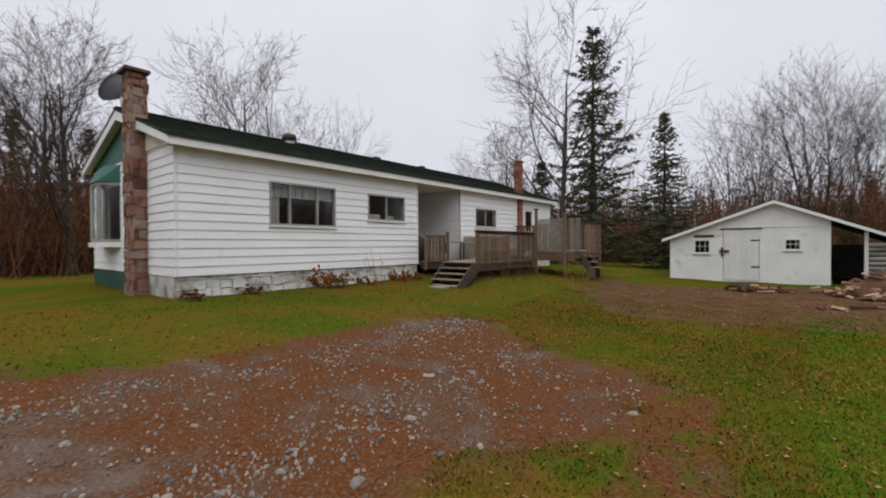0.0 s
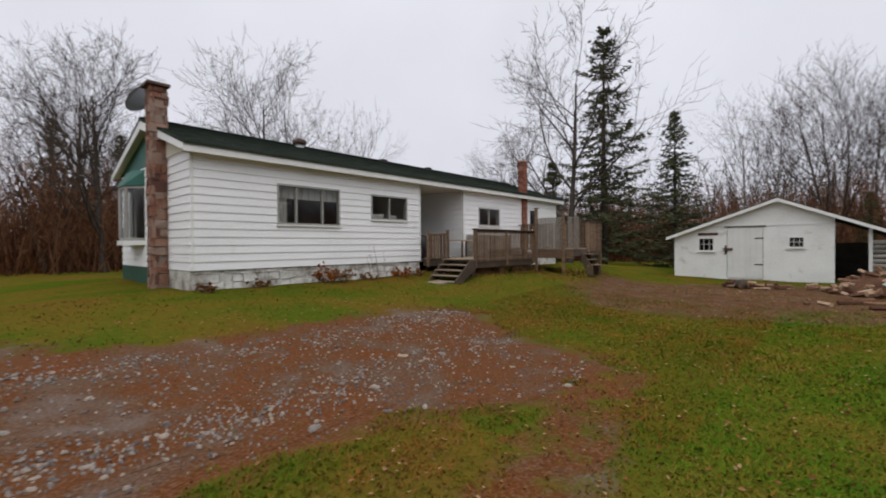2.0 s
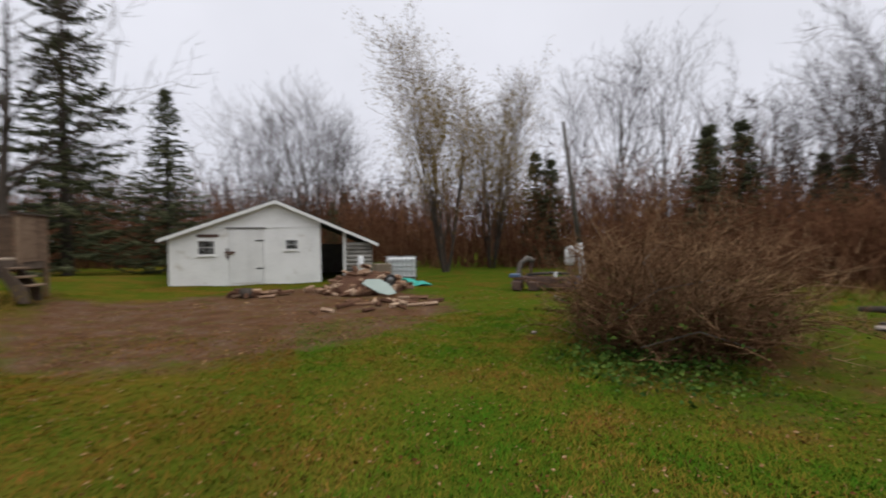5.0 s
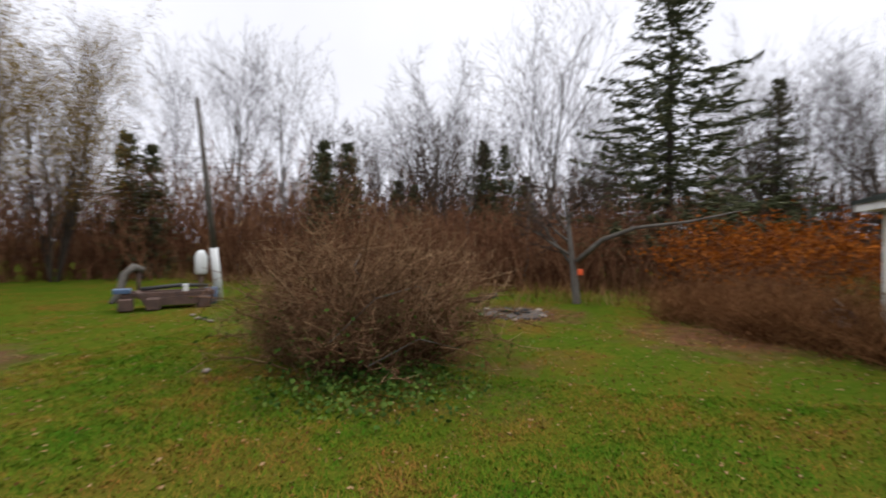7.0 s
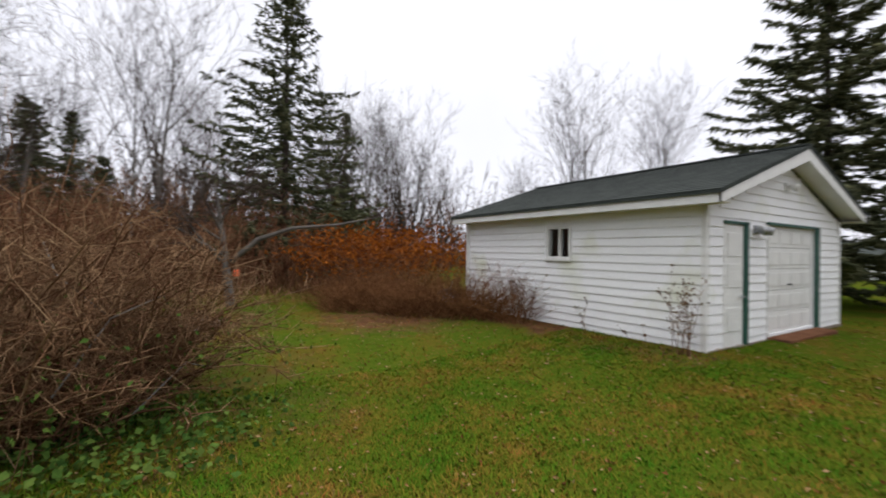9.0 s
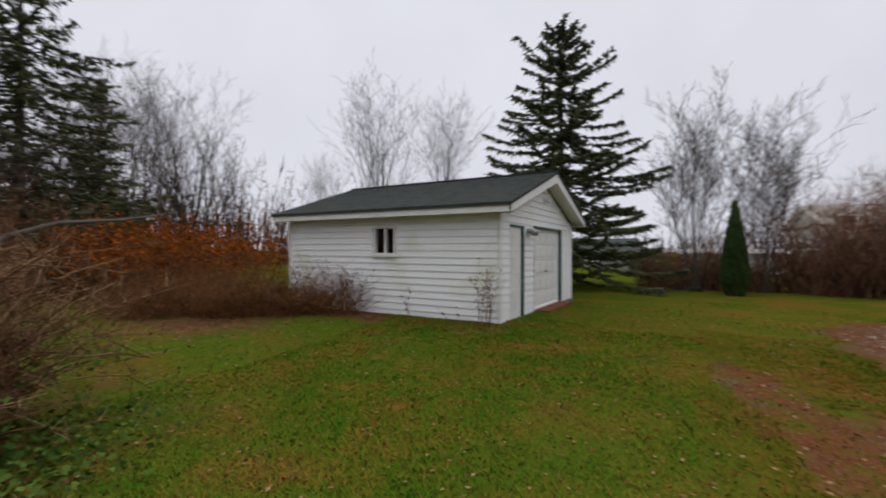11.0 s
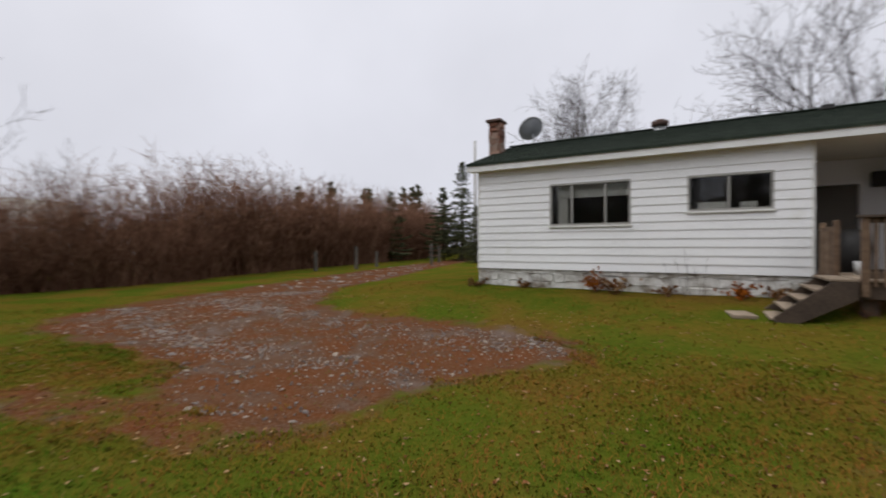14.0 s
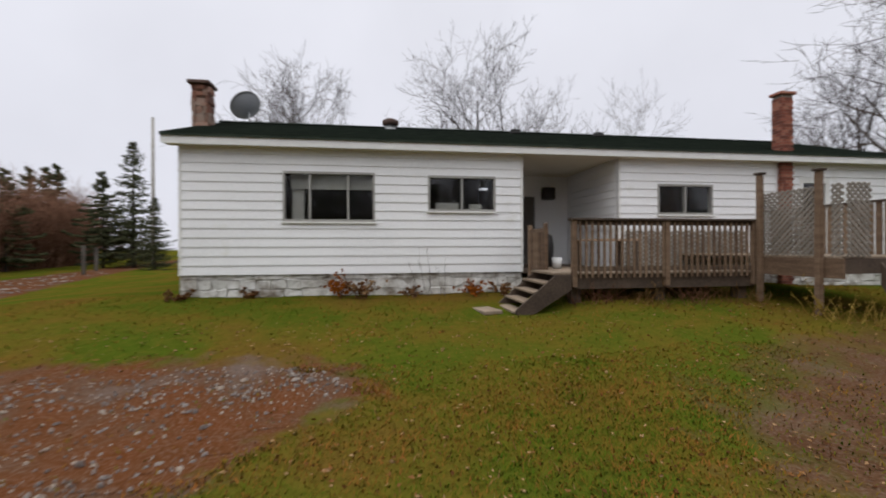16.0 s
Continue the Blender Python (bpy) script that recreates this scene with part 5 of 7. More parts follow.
def tree_thing(kind, meshes, names, x, y, label, rz=0.0, s=1.0, group="", tilt=0.0):
    e = thing(kind, 0, 0, 0, label, "tree", group=group)
    e.matrix_world = pose(x, y, gz(x, y) - 0.05, tilt, 0, rz) @ Matrix.Diagonal((s, s, s, 1))
    for me, nm in zip(meshes, names):
        o = new(nm, me)
        o.parent = e
    return e


BARE = [tree_meshes("maple", 11, 10, 1.25, 0.22, 4, (15, 7, 5, 3), start=0.16, up=0.5),
        tree_meshes("birch", 12, 12, 0.62, 0.13, 4, (13, 5, 4, 2), start=0.3, bark=M_PALEBARK, up=0.8),
        tree_meshes("aspen", 13, 12, 0.7, 0.15, 4, (12, 5, 4, 2), start=0.3, bark=M_PALEBARK, up=0.7),
        tree_meshes("forked", 14, 10, 0.85, 0.15, 4, (7, 4, 4, 2), start=0.25, stems=3, up=0.8),
        tree_meshes("thin", 15, 11, 0.55, 0.09, 3, (16, 6, 5), start=0.4, up=0.8),
        tree_meshes("shrubby", 16, 7, 0.75, 0.035, 4, (7, 4, 4, 2), start=0.15, stems=8, up=1.0, bark=M_PALEBARK, twig=M_TWIG)]
SPRUCE = [spruce_meshes("spruce", 21, 12, 3.6, 0.4, 0.34, 0.03, 0.72, fat=1.4), spruce_meshes("spruce_open", 22, 15, 4.7, 0.5, 0.36, 0.06, 0.9, fat=1.4, shape=0.7), spruce_meshes("fir", 23, 7, 1.9, 0.3, 0.35, 0.03, 0.55, fat=1.1), spruce_meshes("pine", 24, 14, 6.3, 0.6, 0.26, 0.05, 2.3, fat=1.6, shape=0.62), spruce_meshes("far_pine", 25, 12, 4.2, 0.9, 0.4, 0.1, 0.8, fat=4.5), spruce_meshes("spruce_broad", 26, 15, 6.6, 0.44, 0.3, 0.05, 1.0, fat=1.5, shape=0.72)]
BARE_H, SPRUCE_H = [TOPS[q] for q in ("maple", "birch", "aspen", "forked", "thin", "shrubby")], (12, 15, 7, 14, 12, 15)
TC, SC = ("trunk", "crown"), ("trunk", "foliage")


def bare(i, x, y, h, label, rz=0.0, group=""):
    # crowns reach some way above the leader
    return tree_thing("bare_tree", BARE[i][:2], TC, x, y, label, rz, h / BARE_H[i], group)


def conifer(i, x, y, h, label, rz=0.0, group=""):
    return tree_thing("spruce_tree", SPRUCE[i], SC, x, y, label, rz, h / SPRUCE_H[i], group)


WIDE, TALL, DARKC = "leafless wide-crowned tree with grey bark", "tall leafless tree with pale grey trunk", "dark green spruce with drooping branches"
bare(0, -10.79, 24.56, 16.71, WIDE, 40)
conifer(1, -9.99, 28.52, 17.51, "tall ragged dark green spruce", 10)
conifer(0, -5.03, 27.34, 10.10, DARKC, 50)
conifer(2, -13.54, 27.45, 8.01, DARKC, 5)
for q, (i, x, y, h) in enumerate(((1, -2.60, 37.40, 14.02), (2, -1.83, 43.76, 16.12), (1, -0.05, 47.98, 15.32), (2, 2.87, 39.49, 16.17), (1, 4.48, 42.32, 15.40), (3, 2.74, 38.83, 15.31), (2, 5.96, 49.57, 14.26), (3, -16.42, 43.52, 13.60), (1, -28.37, 39.25, 13.85), (4, 2.85, 38.94, 15.59), (4, 5.46, 41.20, 13.18), (2, 17.73, 36.89, 14.65), (4, 19.72, 34.16, 16.63), (2, 21.35, 24.82, 15.18), (2, 21.76, 20.30, 14.74), (4, 24.49, 33.36, 17.01), (3, 32.06, 21.52, 15.30), (0, 26.20, 12.96, 12.81), (4, 33.63, 14.17, 13.38), (1, 35.72, 19.21, 15.29), (2, 20.29, 22.47, 14.55), (4, 36.01, 22.79, 13.51), (3, 30.59, 13.51, 14.25), (1, 21.58, 6.28, 12.91), (2, 23.73, 5.97, 14.83), (4, 29.97, 4.47, 12.83), (1, 32.59, -4.64, 13.58), (3, 37.96, -8.02, 16.05), (2, 36.62, -9.81, 15.57), (1, 41.74, -13.61, 15.66), (2, 23.55, 9.95, 10.34), (4, 34.04, 9.90, 12.10), (3, 37.35, 4.26, 13.93), (4, 34.47, 3.14, 12.49), (3, 38.21, -8.36, 18.39), (1, 41.68, -12.24, 19.39), (3, 39.94, -15.52, 17.31), (1, 21.94, -18.90, 15.29), (3, 23.32, -18.72, 12.14), (1, 21.88, -28.45, 17.02), (4, 27.48, -18.68, 9.69), (3, 37.48, -14.51, 16.03), (1, 39.82, -12.86, 16.72), (1, 19.72, -25.95, 15.32), (2, 21.93, -19.92, 15.34))):
    bare(i, x, y, h, TALL if i in (1, 2, 4) else WIDE, 57 * q % 360, "woodland trees")
for q, (i, x, y, h) in enumerate(((5, 24.21, 0.07, 14.75), (2, 20.74, 16.83, 6.76), (2, 16.25, 23.60, 6.66), (2, 27.23, 14.47, 5.77), (0, 29.55, 10.41, 8.60), (0, 30.79, 11.05, 9.23), (2, 21.89, 17.67, 7.70), (2, 23.81, 17.33, 8.05), (2, 29.31, 16.82, 6.45), (2, 16.50, 25.86, 7.55), (2, 4.22, 36.17, 4.92), (0, 28.24, 8.86, 8.14), (2, 30.08, 7.86, 6.51), (0, 39.67, -8.58, 14.35), (2, 7.47, 60.12, 8.36), (0, -32.64, 0.87, 9.07), (0, -36.20, 4.98, 9.39), (2, 28.52, -5.86, 3.78))):
    conifer(i, x, y, h, DARKC, 83 * q % 360, "woodland spruces")
# behind the house
bare(0, -19.67, 0.99, 9.80, WIDE, 200)
bare(0, -26.28, 10.86, 14.44, WIDE, 120)
bare(3, -41.65, 24.09, 18.03, WIDE, 20)
bare(2, -40.57, 28.67, 18.83, TALL, 75)
bare(3, -26.74, 0.75, 11.37, WIDE, 300)
bare(0, -16.76, 28.36, 11.59, WIDE, 150)
bare(3, -28.43, 14.38, 15.77, WIDE, 33)
bare(0, -23.05, 0.44, 10.36, WIDE, 80)
bare(3, -28.40, 3.71, 11.44, WIDE, 10)
bare(3, -22.44, -0.51, 9.19, WIDE, 210)
# by the road and behind the garage
conifer(3, 7.0, -13.65, 12.3, "broad dark green pine with layered branches", 15)
bare(5, 1.75, -14.3, 8.41, "leafless many-stemmed pale shrub tree", 0)
bare(5, -0.75, -14.9, 7.99, "leafless many-stemmed pale shrub tree", 130)
bare(3, -6.31, -17.84, 6.29, WIDE, 70)
conifer(0, -40.4, -16.6, 11.2, DARKC, 5)
for q, (i, x, y, h) in enumerate(((4, -60.90, -56.77, 14.64), (4, -63.98, -50.83, 13.22), (4, -33.37, -21.24, 7.42), (4, -45.28, -25.75, 9.85), (4, -39.04, -18.27, 8.28), (0, -34.3, -12.0, 5.6), (4, -52.32, -39.88, 10.49), (4, -51.20, -38.93, 10.97), (4, -68.85, -44.76, 13.59), (4, -53.80, -32.38, 11.04), (4, -53.86, -58.03, 12.97))):
    conifer(i, x, y, h, DARKC, 71 * q % 360, "far conifers")
# clipped columnar cedar
r = np.random.default_rng(31)
CH = 3.35
seg = []
for _ in range(2600):
    z = CH * r.uniform(0, 1) ** 1.1
    rad = 0.52 * (1 - (z / CH) ** 1.6) * (0.55 + 0.45 * min(1, z / 0.5)) + 0.03
    a = r.uniform(0, 6.28)
    o = np.array([math.cos(a) * rad * 0.7, math.sin(a) * rad * 0.7, z])
    seg.append((*o, o[0] * 1.35 + r.normal(0, 0.03), o[1] * 1.35 + r.normal(0, 0.03), z + r.uniform(0.08, 0.26), 0.045, 0.012))
tree_thing("cedar_tree", (raw_mesh("cedar_trunk", *sticks([(0, 0, -0.1, 0, 0, CH * 0.9, 0.07, 0.02)]), M_BARK), raw_mesh("cedar_foliage", *sticks(seg), M_CEDAR)), SC, 0.41, -13.00, "narrow clipped green cedar")
# willow with thin yellow leaves
wm = tree_meshes("willow", 41, 13, 0.52, 0.12, 4, (10, 5, 4, 2), start=0.1, droop=0.05, up=0.9, stems=5, twig=M_YTWIG)
r = np.random.default_rng(42)
tips = wm[2][r.integers(0, len(wm[2]), 14000)] + r.normal(0, 0.25, (14000, 3))
wt = tree_thing("willow_tree", wm[:2], TC, 8.98, 22.15, "tall willow thinly hung with yellow-brown leaves", 0, 13.6 / TOPS["willow"])
o = new("leaves", raw_mesh("willow_leaves", *leaves(tips, 0.06, r), M_YELLOW))
o.parent = wt
wt2 = tree_thing("willow_tree", wm[:2], TC, 12.30, 23.80, "tall willow thinly hung with yellow-brown leaves", 140, 11.5 / TOPS["willow"])
o = new("leaves", bpy.data.meshes["willow_leaves"])
o.parent = wt2
# low grey tree with an orange tag, its limb reaching over the lawn
am = tree_meshes("apple", 44, 3.6, 1.5, 0.17, 4, (9, 6, 5, 3), start=0.35, up=0.25, bark=M_PALEBARK)
tt = tree_thing("old_apple_tree", am[:2], TC, 15.10, 3.52, "low crooked leafless tree with lichened bark", 65, 1.0)
limb = [Vector((0.0, 0.0, 1.3)), Vector((-0.1, -0.7, 1.95)), Vector((-0.2, -1.6, 2.3)), Vector((-0.35, -2.9, 2.45)), Vector((-0.5, -4.2, 2.75))]
bm = tube(bmesh.new(), limb, [0.085, 0.07, 0.05, 0.035, 0.014], 8)
lp = part("limb", bm, M_PALEBARK, None)
lp.parent = tt
lp.matrix_parent_inverse = Matrix.Rotation(radians(-65), 4, "Z")
tag = thing("orange_tag", 14.92, 3.4, 0.94, "fluorescent orange survey tag on the trunk", "tag")
part("ribbon", boxes((-0.05, -0.07, -0.09, 0.05, 0.07, 0.09), bevel=0.02), M_TAG, tag)

# ---- thickets, hedge and the big bush ----


def thicket(name, mat, regions, count, h_lo, h_hi, seed, label, category="undergrowth", r0=0.012, twigs=5, arch=0.25):
    """Stems with side twigs in elliptical regions (x, y, rx, ry)."""
    r = np.random.default_rng(seed)
    area = np.array([a[2] * a[3] for a in regions])
    pick = r.choice(len(regions), count, p=area / area.sum())
    out, stem = [], []
    for k in pick:
        x, y, rx, ry = regions[k][:4]
        hs = regions[k][4] if len(regions[k]) > 4 else 1.0
        a, q = r.uniform(0, 6.28), math.sqrt(r.uniform(0, 1))
        px, py = x + rx * q * math.cos(a), y + ry * q * math.sin(a)
        h = r.uniform(h_lo, h_hi) * hs * (1.12 - 0.45 * q * q)
        p = np.array([px, py, gz(px, py) - 0.05])
        d = np.array([r.normal(0, arch), r.normal(0, arch), 1.0])
        pts = [p]
        for i in range(4):
            d = d + np.array([r.normal(0, 0.12), r.normal(0, 0.12), -0.06 * i * arch * 3])
            pts.append(pts[-1] + d / np.linalg.norm(d) * h / 4)
        for i in range(4):
            (stem if i < 3 else out).append((*pts[i], *pts[i + 1], r0 * (1 - 0.24 * i), r0 * (1 - 0.24 * (i + 1))))
        for _ in range(twigs):
            i = int(r.integers(1, 4))
            o = pts[i] + (pts[i + 1] - pts[i]) * r.uniform(0, 1)
            e = o + np.array([r.normal(0, 0.2), r.normal(0, 0.2), abs(r.normal(0.2, 0.15))]) * h * 0.28
            out.append((*o, *e, r0 * 0.5, r0 * 0.2))
            f = o + (e - o) * r.uniform(0.4, 0.8)
            out.append((*f, *(f + np.array([r.normal(0, 0.1), r.normal(0, 0.1), r.uniform(0, 0.18)]) * h * 0.3), r0 * 0.35, r0 * 0.2))
    ob = new(name, raw_mesh(name, *merge(sticks(stem), spikes(out)), mat))
    return tagged(ob, label, category, kind="stuff"), np.array(out)


WOODS_EDGE = [(13.67, 26.93, 6, 3, 1.0), (18.83, 23.26, 6, 3, 1.0), (20.74, 18.23, 6, 3, 1.0), (23.93, 14.88, 6, 3, 0.62), (23.82, 10.85, 6, 3, 0.62), (25.10, 8.07, 6, 3, 0.62), (23.02, 13.52, 5, 4, 0.62), (21.83, 8.11, 5, 4, 0.62), (21.29, 4.35, 4, 4, 0.62), (21.67, 1.41, 4, 4, 0.62), (11.36, 37.15, 5, 3, 1.0), (7.81, 35.56, 5, 3, 1.0), (5.29, 39.75, 6, 3, 1.0), (-13.17, 37.53, 7, 3, 1.0), (-7.13, 38.12, 7, 3, 1.0), (-2.62, 42.54, 7, 3, 1.0), (3.34, 39.02, 7, 3, 1.0), (-22.00, 35.68, 8, 4, 1.0)]
thicket("woodland_thicket", M_REDTWIG, WOODS_EDGE, 6600, 2.6, 7.2, 51, "dense red-brown leafless undergrowth along the woods", r0=0.034, twigs=6, arch=0.18)
FARWOOD = [(-24.93, 48.58, 16, 8), (-11.12, 55.42, 16, 8), (1.75, 58.79, 16, 8), (6.93, 58.87, 14, 8), (20.19, 49.44, 12, 8), (31.92, 37.89, 12, 8), (37.19, 25.99, 12, 8), (38.38, 16.81, 12, 8), (43.14, 11.55, 9, 12), (45.27, 1.15, 9, 12), (47.72, -8.12, 9, 12), (46.36, -20.31, 8, 14)]
thicket("far_woods", M_TWIG, FARWOOD, 1800, 7, 13, 52, "far leafless woods of thin grey stems", "woods", r0=0.09, twigs=7, arch=0.07)
SOUTHWOOD = [(19.23, -87.52, 14, 5), (-4.61, -93.35, 16, 5), (-31.33, -80.01, 16, 5), (-55.45, -69.39, 16, 5), (-88.55, -68.37, 16, 6), (-89.61, -46.62, 14, 6), (-69.46, -91.87, 16, 6), (-65.32, -49.95, 14, 6), (-48.66, 3.86, 8, 8), (-48.30, 6.75, 8, 8)]
thicket("south_woods", M_TWIG, SOUTHWOOD, 1200, 4, 8, 62, "far leafless tree line beyond the fields", "woods", r0=0.12, twigs=6, arch=0.08)
thicket("far_woods_low", M_REDTWIG, FARWOOD, 3600, 4.0, 9.5, 57, "far brown undergrowth between the trunks", "woods", r0=0.075, twigs=5, arch=0.12)
HEDGE = [(x, -15.0 + 0.2 * (x + 2) * (1 if x > -16 else 1.15) - (0.0), 2.2, 1.0, 1.0 + 0.007 * (-10 - x)) for x in np.arange(-10, -50, -3.0)]
hd, _ = thicket("roadside_hedge", M_HEDGE, HEDGE, 5400, 3.6, 6.5, 53, "tall leafless red-brown roadside hedge", "hedge", r0=0.032, twigs=10, arch=0.2)
thicket("hedge_start", M_HEDGE, [(1.5, -15.5, 2.5, 1.2, 0.5), (-5.5, -15.4, 5, 1.4, 1.0)], 2300, 2.0, 5.0, 54, "thin leafless red-brown hedge stems", "hedge", r0=0.021, twigs=9)
ROADSIDE = [(-30, -2, 9, 3, 0.5), (-40, 2, 10, 4, 0.7), (-26, -4, 4, 2, 0.35)]
WEST = [(-23.43, -0.44, 4, 3), (-23.29, 0.82, 4, 3), (-23.35, 2.19, 4, 3), (-25.95, 3.94, 4, 3), (-30.44, 0.87, 6, 4), (-33.93, 4.00, 6, 4), (-34.16, 6.80, 6, 4)]
thicket("west_thicket", M_REDTWIG, WEST, 2000, 2.0, 6.0, 61, "dense red-brown leafless brush behind the house", "brush", r0=0.03, twigs=7, arch=0.2)
thicket("roadside_brush", M_ORANGE, ROADSIDE, 600, 1.4, 3.0, 55, "rust-orange brush beside the road", "brush", r0=0.02, twigs=9)
# rust-orange shrub by the garage
ORG = [(17.87, -2.16, 2.6, 2.2), (18.01, -0.82, 2.4, 2), (16.01, -3.17, 2.2, 1.8), (15.62, -1.40, 2.2, 1.8), (18.47, -0.50, 2, 1.6)]
_, st = thicket("rust_shrub", M_REDTWIG, ORG, 900, 1.7, 2.7, 56, "rust-brown shrub with orange leaves beside the garage", "shrub", r0=0.011, twigs=8, arch=0.35)
r = np.random.default_rng(58)
tips = st[r.integers(0, len(st), 30000), 3:6]
tips = tips[tips[:, 2] > 1.25 + r.normal(0, 0.6, len(tips))] + r.normal(0, 0.07, (1, 3))
tagged(new("rust_shrub_leaves", raw_mesh("rust_shrub_leaves", *leaves(tips, 0.055, r), M_ORANGE)), "rust-orange leaves on the shrub", "leaves", kind="stuff")
# dry stems in front of it, against the garage wall
thicket("dead_stem_heap", M_HEAP, [(11.7, -0.6, 1.4, 1.1), (10.3, -1.0, 1.2, 0.6), (9.2, -1.25, 1.0, 0.35), (13.2, 0.4, 1.2, 1.2)], 1900, 0.8, 1.9, 59, "heap of dead brown stems along the garage wall", "brush", r0=0.009, twigs=6, arch=0.8)
for q, (x, y, h, n) in enumerate(((5.15, -1.4, 1.4, 12), (8.6, -1.45, 1.25, 12), (9.0, -1.5, 1.2, 12), (6.0, -1.6, 0.6, 2), (7.0, -1.6, 0.7, 2), (-8.1, 3.9, 0.6, 22), (-8.1, 4.35, 0.65, 22), (-8.15, 6.75, 0.5, 18), (-8.1, 7.4, 0.4, 12), (-8.15, 5.4, 0.35, 8), (-8.1, 0.7, 0.35, 10), (-8.1, 2.0, 0.3, 8))):
    _, st = thicket("dead_plant", M_BUSHTWIG if x > 0 else M_REDTWIG, [(x, y, 0.16 if x > 0 else 0.4, 0.1)], n, h * 0.7, h, 60 + q, "withered brown garden plant against the wall", "plant", r0=0.009, twigs=6, arch=0.2 if x > 0 else 0.6)
    r = np.random.default_rng(90 + q)
    tip = st[r.integers(0, len(st), 420 if x < 0 else (700 if h > 1 else 120)), 3:6]
    tagged(new("dead_plant_leaves", raw_mesh("dead_plant_leaves", *leaves(tip, 0.04 if x < 0 else 0.019, r), (M_ORANGE if q in (5, 7) else M_LITTER) if x < 0 else M_BUSHTWIG)), "withered leaves", "leaves", kind="stuff")
thicket("wall_sucker", M_TWIG, [(-8.15, 6.2, 0.1, 0.2), (-8.15, 5.7, 0.1, 0.25)], 6, 1.0, 1.35, 75, "bare thin stems against the white wall", "plant", r0=0.008, twigs=5, arch=0.15)
thicket("yellow_plant", M_YELLOW, [(-4.65, 11.7, 0.3, 0.25), (-4.35, 12.1, 0.3, 0.2)], 34, 0.4, 0.75, 76, "yellowing weeds at the foot of the screen", "plant", r0=0.012, twigs=6, arch=0.4)
# the big leafless bush in the lawn
BU = (7.60, 6.27)
bush = thing("big_bush", 0, 0, 0, "big tangled leafless bush in the lawn", "bush")
r = np.random.default_rng(77)
rows, bstem = [], []
for k in range(480):
    a, q = r.uniform(0, 6.28), math.sqrt(r.uniform(0, 1))
    p = np.array([BU[0] + 1.25 * q * math.cos(a), BU[1] + 1.25 * q * math.sin(a), gz(BU[0], BU[1]) - 0.05])
    lean = q * 0.72 * r.uniform(0.4, 1.35)
    d = np.array([math.cos(a) * lean + r.normal(0, 0.2), math.sin(a) * lean + r.normal(0, 0.2), 1.0])
    L = r.uniform(1.6, 2.9) * (1.1 - 0.5 * q * q) * (1.0 if r.uniform() < 0.8 else 0.6)
    pts, n = [p], 6
    for i in range(n):
        d = d / np.linalg.norm(d) + np.array([r.normal(0, 0.27), r.normal(0, 0.27), r.normal(-0.05 * i * min(lean, 1), 0.1)])
        pts.append(pts[-1] + d / np.linalg.norm(d) * L / n)
    for i in range(n):
        w = 0.012 * (1 - i / n) + 0.004
        bstem.append((*pts[i], *pts[i + 1], w, w * 0.8))
    for _ in range(15):
        i = int(r.integers(1, n))
        o = pts[i] + (pts[i + 1] - pts[i]) * r.uniform(0, 1)
        e = o + np.array([r.normal(0, 0.26), r.normal(0, 0.26), r.normal(0.1, 0.2)])
        rows.append((*o, *e, 0.0055, 0.003))
        for _ in range(2):
            f = o + (e - o) * r.uniform(0.3, 0.9)
            rows.append((*f, *(f + r.normal(0, 0.14, 3) + np.array([0, 0, 0.05])), 0.004, 0.0025))
o = new("branch_tangle", raw_mesh("bush_branches", *merge(sticks(bstem), spikes(rows)), M_BUSHTWIG))
o.parent = bush
tips = np.array(rows)[r.integers(0, len(rows), 9000), 3:6]
tips = tips[tips[:, 2] < 0.25 + np.abs(r.normal(0, 0.45, len(tips)))]
o = new("leaves", raw_mesh("bush_leaves", *leaves(tips, 0.03, r), M_GROUNDIVY))
o.parent = bush
# bleached dead branches in the bush
for q, pts in enumerate(([(-1.6, -0.5, 0.5), (-1.0, -0.8, 1.0), (-0.5, -1.2, 1.15), (0.1, -1.3, 0.8)], [(-1.0, -0.8, 1.0), (-0.9, -0.4, 1.4), (-0.3, -0.2, 1.7)], [(-1.5, -1.0, 0.25), (-0.9, -1.4, 0.5), (-0.2, -1.7, 0.25)])):
    part("dead_branch", tube(bmesh.new(), [(BU[0] + a, BU[1] + c, gz(BU[0], BU[1]) + z) for a, c, z in pts], [0.009, 0.008, 0.006, 0.004][:len(pts)], 6), M_PALEBARK, bush, "bleached dead branch")

# ---- grass, litter, gravel, ivy ----
r = np.random.default_rng(80)


def scatter(n, x0, x1, y0, y1):
    return r.uniform(x0, x1, n), r.uniform(y0, y1, n)


def clear(x, y):
    """True where nothing is built."""
    ok = ~((x > GF - 0.02) & (x < GB + 0.05) & (y > GL) & (y < GR + 0.03))
    ok &= ~((x < FX + 0.39) & (y > H0 - 0.22) & (y < H1 - 0.22)) & ~((x > -3.06) & (x < 4.7) & (y > 19.25))
    return ok


